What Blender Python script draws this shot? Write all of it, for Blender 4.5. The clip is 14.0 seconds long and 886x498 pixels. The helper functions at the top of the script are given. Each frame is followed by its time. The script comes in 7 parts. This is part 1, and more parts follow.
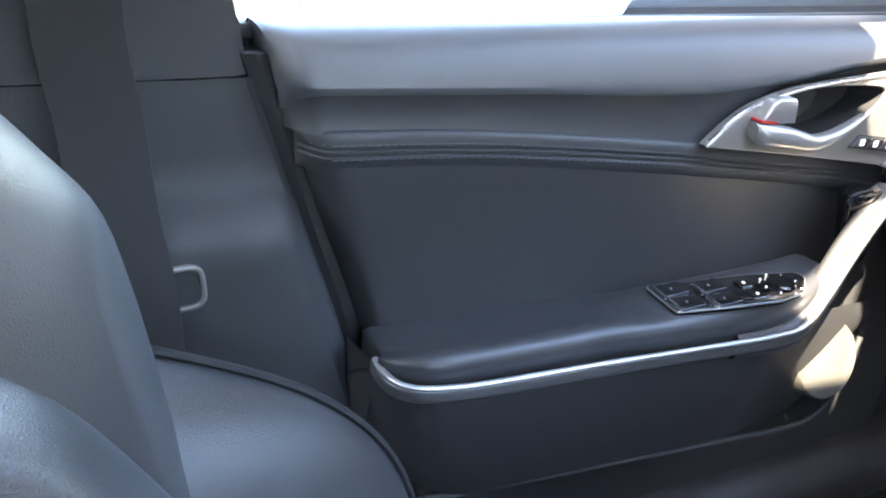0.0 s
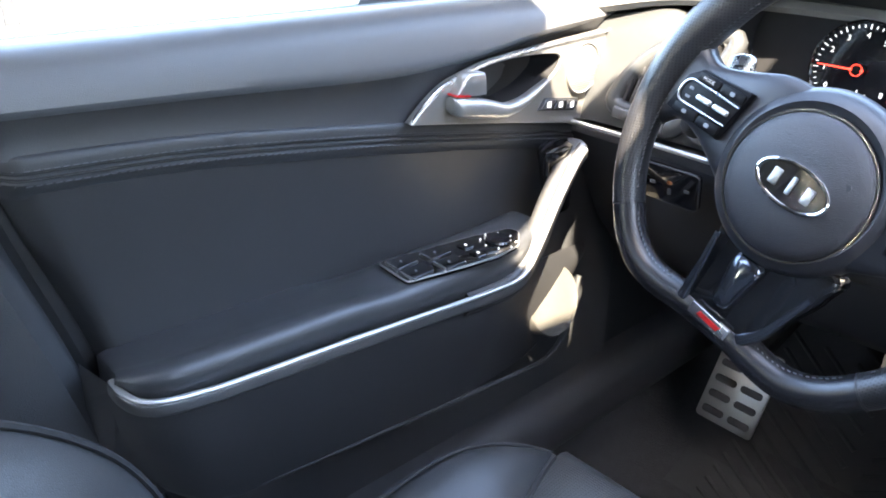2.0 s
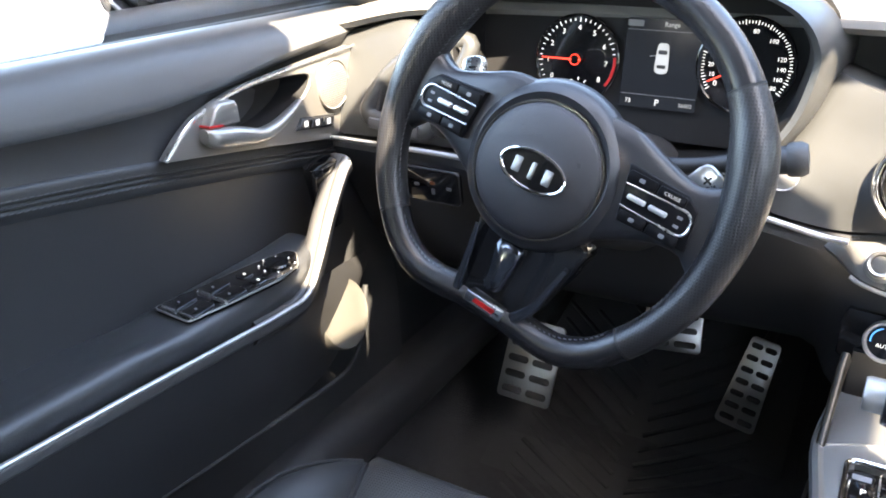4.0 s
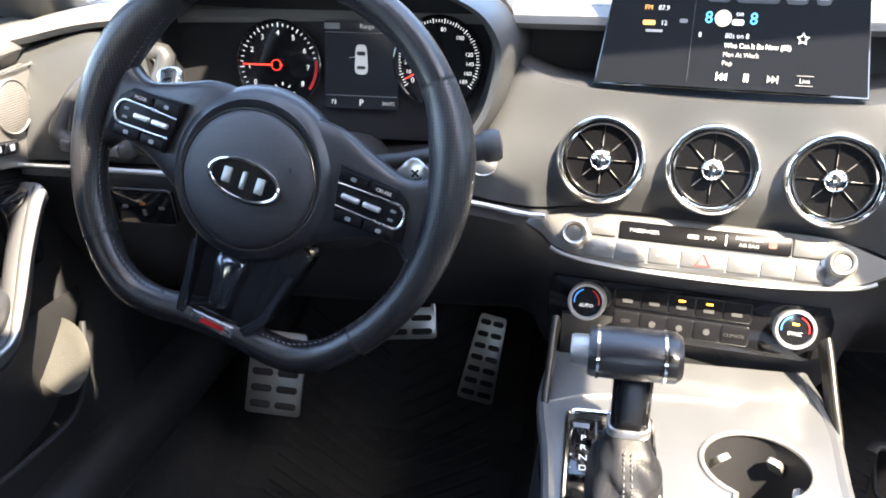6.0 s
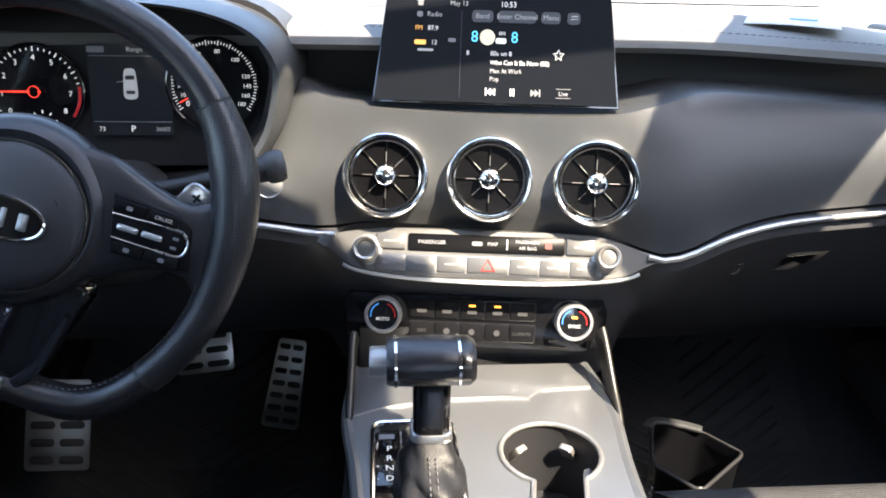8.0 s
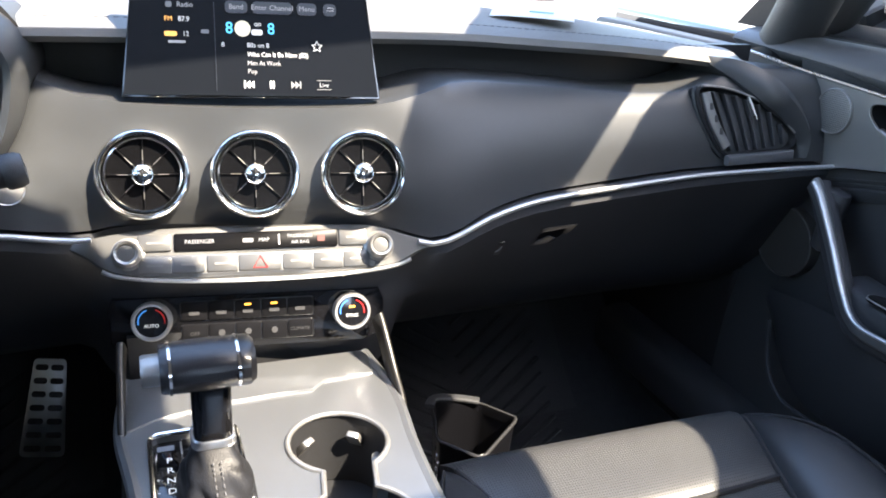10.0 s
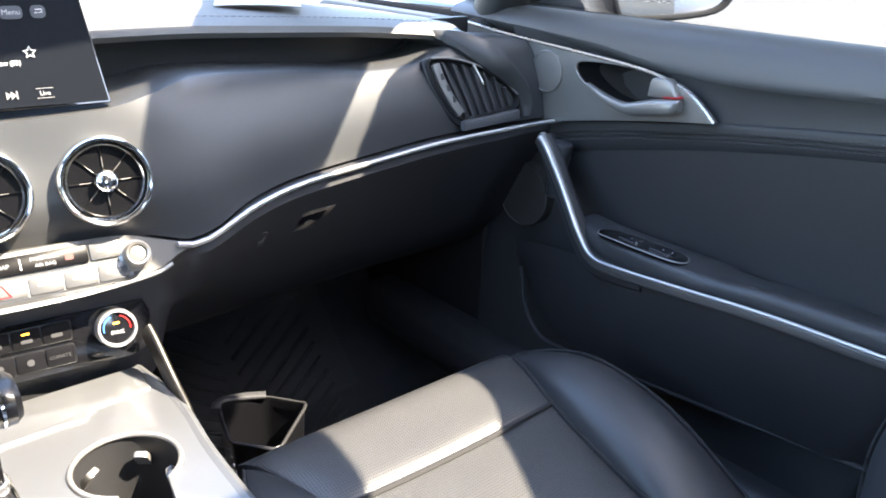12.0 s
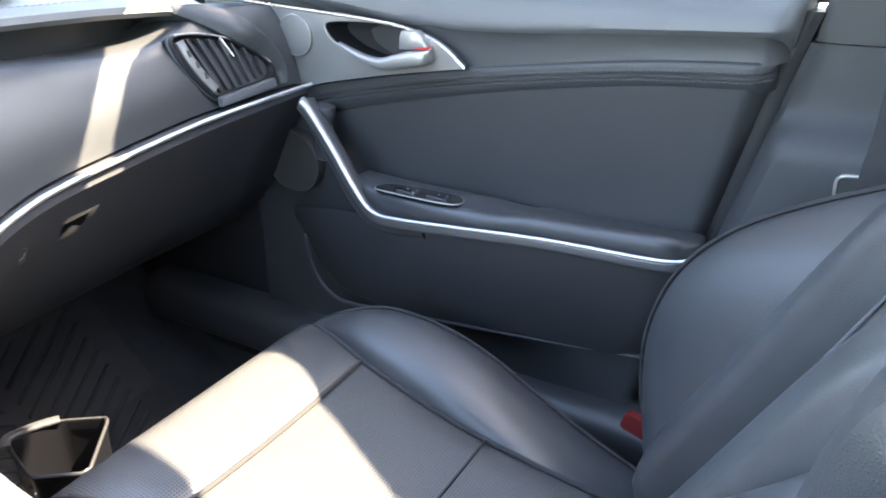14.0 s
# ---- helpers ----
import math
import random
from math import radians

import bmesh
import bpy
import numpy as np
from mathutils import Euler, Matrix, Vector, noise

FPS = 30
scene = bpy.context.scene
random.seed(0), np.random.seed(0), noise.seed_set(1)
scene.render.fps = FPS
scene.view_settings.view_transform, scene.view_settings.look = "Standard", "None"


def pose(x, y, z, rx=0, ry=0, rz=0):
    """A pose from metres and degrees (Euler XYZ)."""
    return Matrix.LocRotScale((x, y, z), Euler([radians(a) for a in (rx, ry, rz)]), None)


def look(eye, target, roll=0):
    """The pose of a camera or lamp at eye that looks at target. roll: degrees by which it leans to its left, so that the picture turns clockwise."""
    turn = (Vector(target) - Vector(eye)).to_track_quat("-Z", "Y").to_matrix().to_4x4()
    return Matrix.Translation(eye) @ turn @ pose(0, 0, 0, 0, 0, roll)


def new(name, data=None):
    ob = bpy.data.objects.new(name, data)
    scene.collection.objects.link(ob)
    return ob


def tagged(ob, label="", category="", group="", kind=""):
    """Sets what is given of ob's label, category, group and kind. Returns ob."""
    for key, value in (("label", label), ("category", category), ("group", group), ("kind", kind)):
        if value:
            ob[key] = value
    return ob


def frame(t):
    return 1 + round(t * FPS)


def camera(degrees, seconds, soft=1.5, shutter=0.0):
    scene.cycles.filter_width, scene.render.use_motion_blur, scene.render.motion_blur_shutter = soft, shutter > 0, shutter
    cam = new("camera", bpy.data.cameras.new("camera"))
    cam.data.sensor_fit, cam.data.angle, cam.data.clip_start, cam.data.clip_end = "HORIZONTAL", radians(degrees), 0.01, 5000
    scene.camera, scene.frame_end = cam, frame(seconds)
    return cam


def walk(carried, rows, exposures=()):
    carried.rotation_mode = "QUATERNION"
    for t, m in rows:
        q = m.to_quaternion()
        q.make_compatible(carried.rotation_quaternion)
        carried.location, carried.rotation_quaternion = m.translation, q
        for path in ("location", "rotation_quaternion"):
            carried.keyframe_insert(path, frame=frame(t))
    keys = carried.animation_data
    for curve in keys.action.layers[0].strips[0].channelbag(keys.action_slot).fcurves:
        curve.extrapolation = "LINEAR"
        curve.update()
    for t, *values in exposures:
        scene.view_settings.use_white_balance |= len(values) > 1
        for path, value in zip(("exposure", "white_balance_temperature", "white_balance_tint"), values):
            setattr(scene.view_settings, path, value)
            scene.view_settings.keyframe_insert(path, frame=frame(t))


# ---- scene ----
cam = camera(57.3, 14.0, soft=1.8)
# seconds, eye x y z, yaw to the left of straight ahead, pitch, roll
PATH = [
    (0, -0.1937, -0.7612, 0.8714, 63.03, -25.36, 4.11),
    (0.5, -0.1765, -0.7479, 0.8762, 58.70, -24.86, 4.12),
    (1, -0.1679, -0.7425, 0.8798, 54.20, -24.44, 3.90),
    (1.5, -0.1622, -0.7404, 0.8809, 50.10, -25.16, 3.24),
    (2, -0.1533, -0.7414, 0.8833, 45.78, -25.24, 2.39),
    (2.5, -0.1485, -0.7424, 0.8872, 40.72, -24.96, 1.98),
    (3, -0.1434, -0.7434, 0.8879, 37.20, -24.60, 1.33),
    (5.5, -0.1193, -0.7368, 0.8891, 15.69, -23.73, -1.14),
    (6, -0.1185, -0.7374, 0.8883, 10.18, -23.71, -0.01),
    (6.5, -0.1191, -0.7377, 0.8853, 6.48, -23.52, 0.00),
    (7, -0.1161, -0.7389, 0.8846, 3.45, -23.41, 0.08),
    (7.5, -0.1136, -0.7414, 0.8866, -1.28, -22.66, 1.15),
    (8, -0.1130, -0.7437, 0.8873, -5.25, -22.02, 1.56),
    (10.5, -0.1125, -0.7523, 0.8869, -26.79, -21.56, 3.75),
    (11, -0.1127, -0.7574, 0.8855, -31.42, -21.38, 3.30),
    (11.5, -0.1212, -0.7559, 0.8875, -36.60, -21.80, 2.79),
    (12, -0.1287, -0.7570, 0.8872, -40.77, -21.97, 1.64),
    (12.5, -0.1357, -0.7564, 0.8884, -45.52, -22.40, 0.74),
    (13, -0.1369, -0.7530, 0.8879, -48.94, -22.77, -0.27),
    (13.5, -0.1422, -0.7509, 0.8927, -53.63, -23.62, -1.53),
    (14, -0.1433, -0.7510, 0.8989, -58.05, -25.07, -1.71),
]


def gaze(x, y, z, yaw, pitch, roll):
    yaw, pitch = radians(yaw), radians(pitch)
    ahead = Vector((-math.sin(yaw) * math.cos(pitch), math.cos(yaw) * math.cos(pitch), math.sin(pitch)))
    return look((x, y, z), Vector((x, y, z)) + ahead, roll)


walk(cam, [(t, gaze(*row)) for t, *row in PATH],
     [(0.0, 5.25, 7200, 10), (1.5, 5.15, 7050, 10), (3.0, 5.32, 7700, 10), (5.5, 3.95, 7300, 10), (6.0, 4.25, 7100, 10), (6.5, 3.80, 7000, 10), (7.0, 3.28, 7200, 10), (7.5, 3.42, 7100, 10), (8.2, 3.60, 7050, 10), (10.5, 3.70, 6800, 10),
      (11.5, 4.10, 6800, 10), (12.0, 4.10, 6900, 10), (12.5, 3.85, 7050, 10), (13.0, 3.75, 7550, 10), (13.5, 3.90, 7700, 10), (14.0, 5.10, 7500, 10)])

# ---- light: clear sky, sun high over the passenger side and behind ----
SUN_TO = Vector((0.50, -0.60, 1.0)).normalized()
world = bpy.data.worlds.new("sky")
scene.world = world
world.use_nodes = True
wn = world.node_tree
sky = wn.nodes.new("ShaderNodeTexSky")
sky.sky_type, sky.sun_disc = "NISHITA", False
sky.sun_elevation = math.asin(SUN_TO.z)
sky.sun_rotation = math.atan2(SUN_TO.x, SUN_TO.y)
wn.links.new(sky.outputs[0], wn.nodes["Background"].inputs[0])
wn.nodes["Background"].inputs[1].default_value = 0.15
sun_data = bpy.data.lights.new("sun", "SUN")
sun_data.energy, sun_data.angle, sun_data.color = 2.6, radians(0.6), (1.0, 0.90, 0.76)
sun = new("sun", sun_data)
sun.matrix_world = look(SUN_TO * 20, (0, 0, 0))

# ---- materials ----
def mat(name, color, rough=0.5, metal=0.0, spec=0.5, vary=0.0, vscale=6.0, bump=0.0, bscale=400.0, kind="noise",
        emit=None, power=1.0, coat=0.0, rvary=0.0):
    m = bpy.data.materials.new(name)
    m.use_nodes = True
    nt = m.node_tree
    b = nt.nodes["Principled BSDF"]
    b.inputs["Base Color"].default_value = (*color, 1)
    b.inputs["Roughness"].default_value = rough
    b.inputs["Metallic"].default_value = metal
    b.inputs["Specular IOR Level"].default_value = spec
    b.inputs["Coat Weight"].default_value = coat
    if emit:
        b.inputs["Emission Color"].default_value = (*emit, 1)
        b.inputs["Emission Strength"].default_value = power
    tc = nt.nodes.new("ShaderNodeTexCoord")
    if vary or rvary:
        n1 = nt.nodes.new("ShaderNodeTexNoise")
        n1.inputs["Scale"].default_value, n1.inputs["Detail"].default_value = vscale, 6
        n1.inputs["Roughness"].default_value = 0.65
        nt.links.new(tc.outputs["Object"], n1.inputs["Vector"])
        if vary:
            mx = nt.nodes.new("ShaderNodeMix")
            mx.data_type = "RGBA"
            mx.inputs[6].default_value = (*[c * (1 - vary) for c in color], 1)
            mx.inputs[7].default_value = (*[min(1, c * (1 + vary)) for c in color], 1)
            nt.links.new(n1.outputs[0], mx.inputs[0])
            nt.links.new(mx.outputs[2], b.inputs["Base Color"])
        if rvary:
            mr = nt.nodes.new("ShaderNodeMapRange")
            mr.inputs[3].default_value, mr.inputs[4].default_value = rough - rvary, rough + rvary
            nt.links.new(n1.outputs[0], mr.inputs[0])
            nt.links.new(mr.outputs[0], b.inputs["Roughness"])
    if bump:
        if kind == "leather":
            t = nt.nodes.new("ShaderNodeTexVoronoi")
            t.feature = "DISTANCE_TO_EDGE"
            t.inputs["Scale"].default_value = bscale
            out = t.outputs["Distance"]
        elif kind.startswith("dots"):
            t = nt.nodes.new("ShaderNodeTexVoronoi")
            t.inputs["Scale"].default_value, t.inputs["Randomness"].default_value = bscale, 0.0
            t.voronoi_dimensions = "2D"
            out = t.outputs["Distance"]
            ramp = nt.nodes.new("ShaderNodeMapRange")
            ramp.inputs[1].default_value, ramp.inputs[2].default_value = 0.22, 0.34
            ramp.inputs[3].default_value, ramp.inputs[4].default_value = 0.25, 1.0
            nt.links.new(out, ramp.inputs[0])
            holes = nt.nodes.new("ShaderNodeMix")
            holes.data_type, holes.blend_type = "RGBA", "MULTIPLY"
            holes.inputs[0].default_value = 1.0
            nt.links.new(mx.outputs[2], holes.inputs[6])
            nt.links.new(ramp.outputs[0], holes.inputs[7])
            nt.links.new(holes.outputs[2], b.inputs["Base Color"])
            out = ramp.outputs[0]
        elif kind == "ribs":
            t = nt.nodes.new("ShaderNodeTexWave")
            t.bands_direction = "DIAGONAL"
            t.inputs["Scale"].default_value = bscale
            t.inputs["Distortion"].default_value = 0.4
            out = t.outputs["Fac"]
        else:
            t = nt.nodes.new("ShaderNodeTexNoise")
            t.inputs["Scale"].default_value, t.inputs["Detail"].default_value = bscale, 3
            out = t.outputs[0]
        turn = nt.nodes.new("ShaderNodeMapping")
        turn.inputs["Rotation"].default_value = (radians(90) if kind == "dots_xz" else 0, radians(90) if kind == "dots_yz" else 0, 0)
        nt.links.new(tc.outputs["Object"], turn.inputs["Vector"])
        nt.links.new(turn.outputs[0], t.inputs["Vector"])
        bp = nt.nodes.new("ShaderNodeBump")
        bp.inputs["Strength"].default_value, bp.inputs["Distance"].default_value = bump, 0.001
        nt.links.new(out, bp.inputs["Height"])
        nt.links.new(bp.outputs[0], b.inputs["Normal"])
    return m


LEATHER = mat("black_leather", (0.031, 0.032, 0.034), 0.40, vary=0.3, vscale=9, bump=0.25, bscale=620, kind="leather", rvary=0.08)
PERF = mat("perforated_leather", (0.048, 0.048, 0.048), 0.38, vary=0.2, vscale=9, bump=0.6, bscale=330, kind="dots", rvary=0.06)
PERFBACK = mat("perforated_backrest_leather", (0.060, 0.059, 0.058), 0.45, vary=0.2, vscale=9, bump=0.6, bscale=330, kind="dots_xz", rvary=0.06)
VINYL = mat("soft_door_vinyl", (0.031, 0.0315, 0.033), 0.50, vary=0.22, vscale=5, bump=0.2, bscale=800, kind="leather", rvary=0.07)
# door vinyl again, paler: skylight on the upper rolls is in the colour
LITTRIM = mat("lit_trim_skin", (0.086, 0.087, 0.091), 0.42, vary=0.12, vscale=5, bump=0.2, bscale=800, kind="leather", rvary=0.06)
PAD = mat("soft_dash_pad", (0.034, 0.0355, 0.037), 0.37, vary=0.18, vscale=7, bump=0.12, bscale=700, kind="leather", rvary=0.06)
PLASTIC = mat("black_plastic", (0.030, 0.030, 0.032), 0.5, vary=0.2, vscale=10, bump=0.25, bscale=900, rvary=0.08)
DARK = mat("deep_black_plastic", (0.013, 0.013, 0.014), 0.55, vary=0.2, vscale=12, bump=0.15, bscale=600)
GLOSS = mat("piano_black", (0.006, 0.006, 0.007), 0.09, coat=0.6, rvary=0.03, vscale=30)
SATIN = mat("satin_silver", (0.30, 0.29, 0.275), 0.38, 0.7, vary=0.06, vscale=12, bump=0.05, bscale=1500, rvary=0.05)
STRIP = mat("brushed_silver_strip", (0.62, 0.62, 0.62), 0.27, 0.95, vary=0.05, vscale=20, rvary=0.05)
GAITER = mat("gaiter_leather", (0.010, 0.010, 0.011), 0.45, spec=0.25, vary=0.3, vscale=25, bump=0.3, bscale=600, kind="leather")
ACCENT = mat("satin_accent_strip", (0.60, 0.60, 0.60), 0.42, 0.85, vary=0.05, vscale=20, rvary=0.04)
KEYSILVER = mat("silver_key_plastic", (0.145, 0.143, 0.138), 0.38, 0.7, vary=0.05, vscale=12, rvary=0.05)
BLACK = mat("jet_black_plastic", (0.004, 0.004, 0.005), 0.3, vary=0.2, vscale=12)
STRIPBLACK = mat("display_black", (0.0035, 0.0035, 0.004), 0.3, spec=0.05)
MATRUBBER = mat("mat_rubber", (0.030, 0.031, 0.034), 0.75, vary=0.25, vscale=14, bump=0.2, bscale=300)
BUTTON = mat("button_black", (0.006, 0.006, 0.007), 0.4, spec=0.08, vary=0.1, vscale=20)
LINING = mat("hood_lining_black", (0.011, 0.011, 0.012), 0.6, spec=0.2, vary=0.15, vscale=15)
HUB = mat("wheel_hub_skin", (0.018, 0.018, 0.021), 0.36, vary=0.25, vscale=12, bump=0.12, bscale=700, kind="leather", rvary=0.06)
COVER = mat("grained_cover_skin", (0.024, 0.023, 0.026), 0.46, vary=0.25, vscale=14, bump=0.5, bscale=900, kind="leather", rvary=0.06)
DARKCHROME = mat("dark_chrome", (0.10, 0.11, 0.13), 0.12, 0.9, rvary=0.03, vscale=25)
LOWER = mat("lower_dash_plastic", (0.028, 0.029, 0.033), 0.68, vary=0.2, vscale=9, bump=0.25, bscale=900)
# dash skin again, paler: sun and sky glare are put into the colour
LITPAD = mat("dash_top_lit_skin", (0.115, 0.111, 0.105), 0.55, spec=0.25, vary=0.15, vscale=7, bump=0.3, bscale=700, kind="leather", rvary=0.05)
RIMPERF = mat("perforated_wheel_leather", (0.018, 0.018, 0.020), 0.33, vary=0.3, vscale=14, bump=0.3, bscale=420, kind="dots_xz", rvary=0.08)
RIMSKIN = mat("polished_wheel_leather", (0.015, 0.015, 0.017), 0.25, vary=0.3, vscale=12, bump=0.2, bscale=600, kind="leather", rvary=0.08)
CHROME = mat("chrome", (0.82, 0.81, 0.79), 0.11, 1.0, rvary=0.03, vscale=25)
CONSOLE = mat("silver_console_panel", (0.27, 0.276, 0.28), 0.36, 0.82, vary=0.07, vscale=10, bump=0.06, bscale=1200, rvary=0.06)
BRONZE = mat("bronze_rail", (0.018, 0.0155, 0.012), 0.32, 0.3, vary=0.08, vscale=14)
BAND = mat("dark_satin_band", (0.15, 0.15, 0.15), 0.42, 0.7, vary=0.06, vscale=14, rvary=0.05)
DULLRED = mat("dull_red_plastic", (0.12, 0.008, 0.008), 0.55)
PAPER = mat("white_paper", (0.75, 0.74, 0.72), 0.7, vary=0.03, vscale=20)
STEEL = mat("brushed_pedal_steel", (0.42, 0.42, 0.41), 0.33, 0.9, vary=0.12, vscale=30, rvary=0.08)
RUBBER = mat("black_rubber", (0.026, 0.026, 0.028), 0.7, vary=0.25, vscale=14, bump=0.2, bscale=300)
CARPET = mat("black_carpet", (0.030, 0.031, 0.034), 0.95, vary=0.4, vscale=60, bump=0.9, bscale=500)
TRIMGREY = mat("pillar_trim", (0.029, 0.030, 0.032), 0.58, vary=0.14, vscale=8, bump=0.35, bscale=750, kind="leather")
WEAVE = mat("seat_belt_weave", (0.016, 0.016, 0.017), 0.8, vary=0.15, vscale=40, bump=0.12, bscale=420, kind="ribs")
STITCH = mat("thread", (0.085, 0.085, 0.09), 0.8)
SEAM = mat("seam_shadow_thread", (0.012, 0.012, 0.013), 0.8)
# kept pale so the unseen roof bounces light into the cabin
FABRIC = mat("roof_lining", (0.34, 0.33, 0.32), 0.95, vary=0.1, vscale=50, bump=0.4, bscale=600)
MESHG = mat("speaker_mesh", (0.26, 0.25, 0.24), 0.5, 0.5, vary=0.1, vscale=20, bump=0.5, bscale=420, kind="dots_yz")
# dark mesh again, paler: the driver's speaker has sunlight in its colour
MESHLIT = mat("sunlit_speaker_mesh", (0.105, 0.100, 0.090), 0.5, 0.3, vary=0.1, vscale=20, bump=0.6, bscale=700)
MESHD = mat("dark_speaker_mesh", (0.048, 0.045, 0.042), 0.55, 0.2, vary=0.1, vscale=20, bump=0.6, bscale=700)
RED = mat("red_paint", (0.55, 0.02, 0.02), 0.4)
REDLAMP = mat("red_needle", (0.6, 0.03, 0.02), 0.4, emit=(1.0, 0.05, 0.03), power=0.16)
WHITEINK = mat("white_lettering", (0.5, 0.5, 0.5), 0.5, emit=(0.9, 0.95, 1.0), power=0.06)
GREYINK = mat("grey_lettering", (0.17, 0.17, 0.175), 0.5)
PRINT = mat("faint_button_print", (0.045, 0.045, 0.047), 0.5)
DIMINK = mat("dim_lettering", (0.25, 0.25, 0.26), 0.5, emit=(0.6, 0.65, 0.7), power=0.03)
AMBER = mat("amber_lamp", (0.9, 0.4, 0.05), 0.4, emit=(1.0, 0.42, 0.05), power=0.35)
DULLAMBER = mat("dull_amber_lamp", (0.30, 0.10, 0.04), 0.5)
CYAN = mat("cyan_screen_ink", (0.1, 0.5, 0.8), 0.4, emit=(0.08, 0.5, 0.9), power=0.12)
ORANGE = mat("orange_screen_ink", (0.8, 0.4, 0.1), 0.4, emit=(1.0, 0.45, 0.12), power=0.08)
TAN = mat("tan_screen_ink", (0.6, 0.55, 0.4), 0.4, emit=(0.7, 0.6, 0.4), power=0.04)
SCREEN = mat("screen_glass", (0.006, 0.007, 0.009), 0.10, spec=0.15, emit=(0.02, 0.025, 0.035), power=0.03)
BUTTONGREY = mat("screen_button", (0.03, 0.035, 0.045), 0.3, emit=(0.05, 0.06, 0.08), power=0.05)
BLUE = mat("blue_mark", (0.05, 0.2, 0.6), 0.4, emit=(0.05, 0.3, 0.8), power=0.06)
MIRRORGLASS = mat("mirror_glass", (0.85, 0.87, 0.88), 0.015, 1.0)
CARBLACK = mat("black_car_paint", (0.01, 0.01, 0.011), 0.12, coat=1.0)
CARWHITE = mat("white_car_paint", (0.75, 0.75, 0.74), 0.2, coat=1.0, vary=0.03)
CARGREY = mat("grey_car_paint", (0.22, 0.23, 0.25), 0.22, 0.4, coat=1.0, vary=0.05)
CARRED = mat("dark_red_car_paint", (0.22, 0.03, 0.025), 0.22, 0.2, coat=1.0, vary=0.05)
ASPHALT = mat("pale_concrete_lot", (0.34, 0.33, 0.31), 0.9, vary=0.2, vscale=0.8, bump=0.5, bscale=40)
BRICK = mat("weathered_brick", (0.40, 0.27, 0.21), 0.9, vary=0.25, vscale=3, bump=0.4, bscale=60)
MORTAR = mat("mortar", (0.42, 0.39, 0.35), 0.95, vary=0.15, vscale=8)
LEAF = mat("tree_leaves", (0.06, 0.10, 0.03), 0.6, vary=0.4, vscale=2)
BARK = mat("tree_bark", (0.12, 0.09, 0.06), 0.9, vary=0.3, vscale=8)
TYRE = mat("tyre_rubber", (0.02, 0.02, 0.02), 0.8, vary=0.2)
ALLOY = mat("alloy_rim", (0.6, 0.58, 0.54), 0.3, 0.8, vary=0.06)


def glass(name, tint, gloss):
    m = bpy.data.materials.new(name)
    m.use_nodes = True
    nt = m.node_tree
    nt.nodes.clear()
    o, mx = nt.nodes.new("ShaderNodeOutputMaterial"), nt.nodes.new("ShaderNodeMixShader")
    tr, gl, fr = nt.nodes.new("ShaderNodeBsdfTransparent"), nt.nodes.new("ShaderNodeBsdfGlossy"), nt.nodes.new("ShaderNodeFresnel")
    tr.inputs[0].default_value = (*tint, 1)
    gl.inputs["Roughness"].default_value = gloss
    fr.inputs[0].default_value = 1.45
    nt.links.new(fr.outputs[0], mx.inputs[0])
    nt.links.new(tr.outputs[0], mx.inputs[1])
    nt.links.new(gl.outputs[0], mx.inputs[2])
    nt.links.new(mx.outputs[0], o.inputs[0])
    return m


GLASS = glass("window_glass", (0.97, 0.98, 0.98), 0.0)
TINTED = glass("tinted_window_glass", (0.17, 0.175, 0.175), 0.0)


# ---- mesh helpers ----
def thing(name, loc, label, category, group="", kind=""):
    e = new(name)
    e.empty_display_size = 0.05
    e.location = loc
    return tagged(e, label, category, group, kind)


def part(name, bm, material, parent=None, label="", smooth=True, bevel=0.0, base=None):
    bmesh.ops.recalc_face_normals(bm, faces=bm.faces)
    me = bpy.data.meshes.new(name)
    bm.to_mesh(me)
    bm.free()
    if smooth:
        me.polygons.foreach_set("use_smooth", [True] * len(me.polygons))
        me.set_sharp_from_angle(angle=radians(38))
    me.materials.append(material)
    ob = new(name, me)
    if parent is not None:
        ob.parent = parent
        inv = Matrix.Identity(4)
        p = parent
        while p is not None:
            inv = Matrix.Translation(p.location).inverted() if p.type == "EMPTY" else inv
            p = p.parent
        ob.matrix_parent_inverse = inv if parent.type == "EMPTY" else Matrix.Identity(4)
    if bevel:
        bv = ob.modifiers.new("bevel", "BEVEL")
        bv.width, bv.segments, bv.limit_method, bv.angle_limit = bevel, 3, "ANGLE", radians(35)
        bv.harden_normals = False
    if label:
        ob["label"] = label
    return ob


def spline(pts, n, closed=False):
    """Points evenly stepped along a smooth curve through the given ones."""
    p = [np.array(q, float) for q in pts]
    k = len(p)
    segs = k if closed else k - 1
    out = []
    for i in range(n if closed else n + 1):
        u = i * segs / n
        j = min(int(u), segs - 1)
        f = u - j
        a, b, c, d = ((p[(j + o) % k] if closed else p[min(max(j + o, 0), k - 1)]) for o in (-1, 0, 1, 2))
        out.append(0.5 * (2 * b + (c - a) * f + (2 * a - 5 * b + 4 * c - d) * f * f + (3 * b - a - 3 * c + d) * f ** 3))
    return out


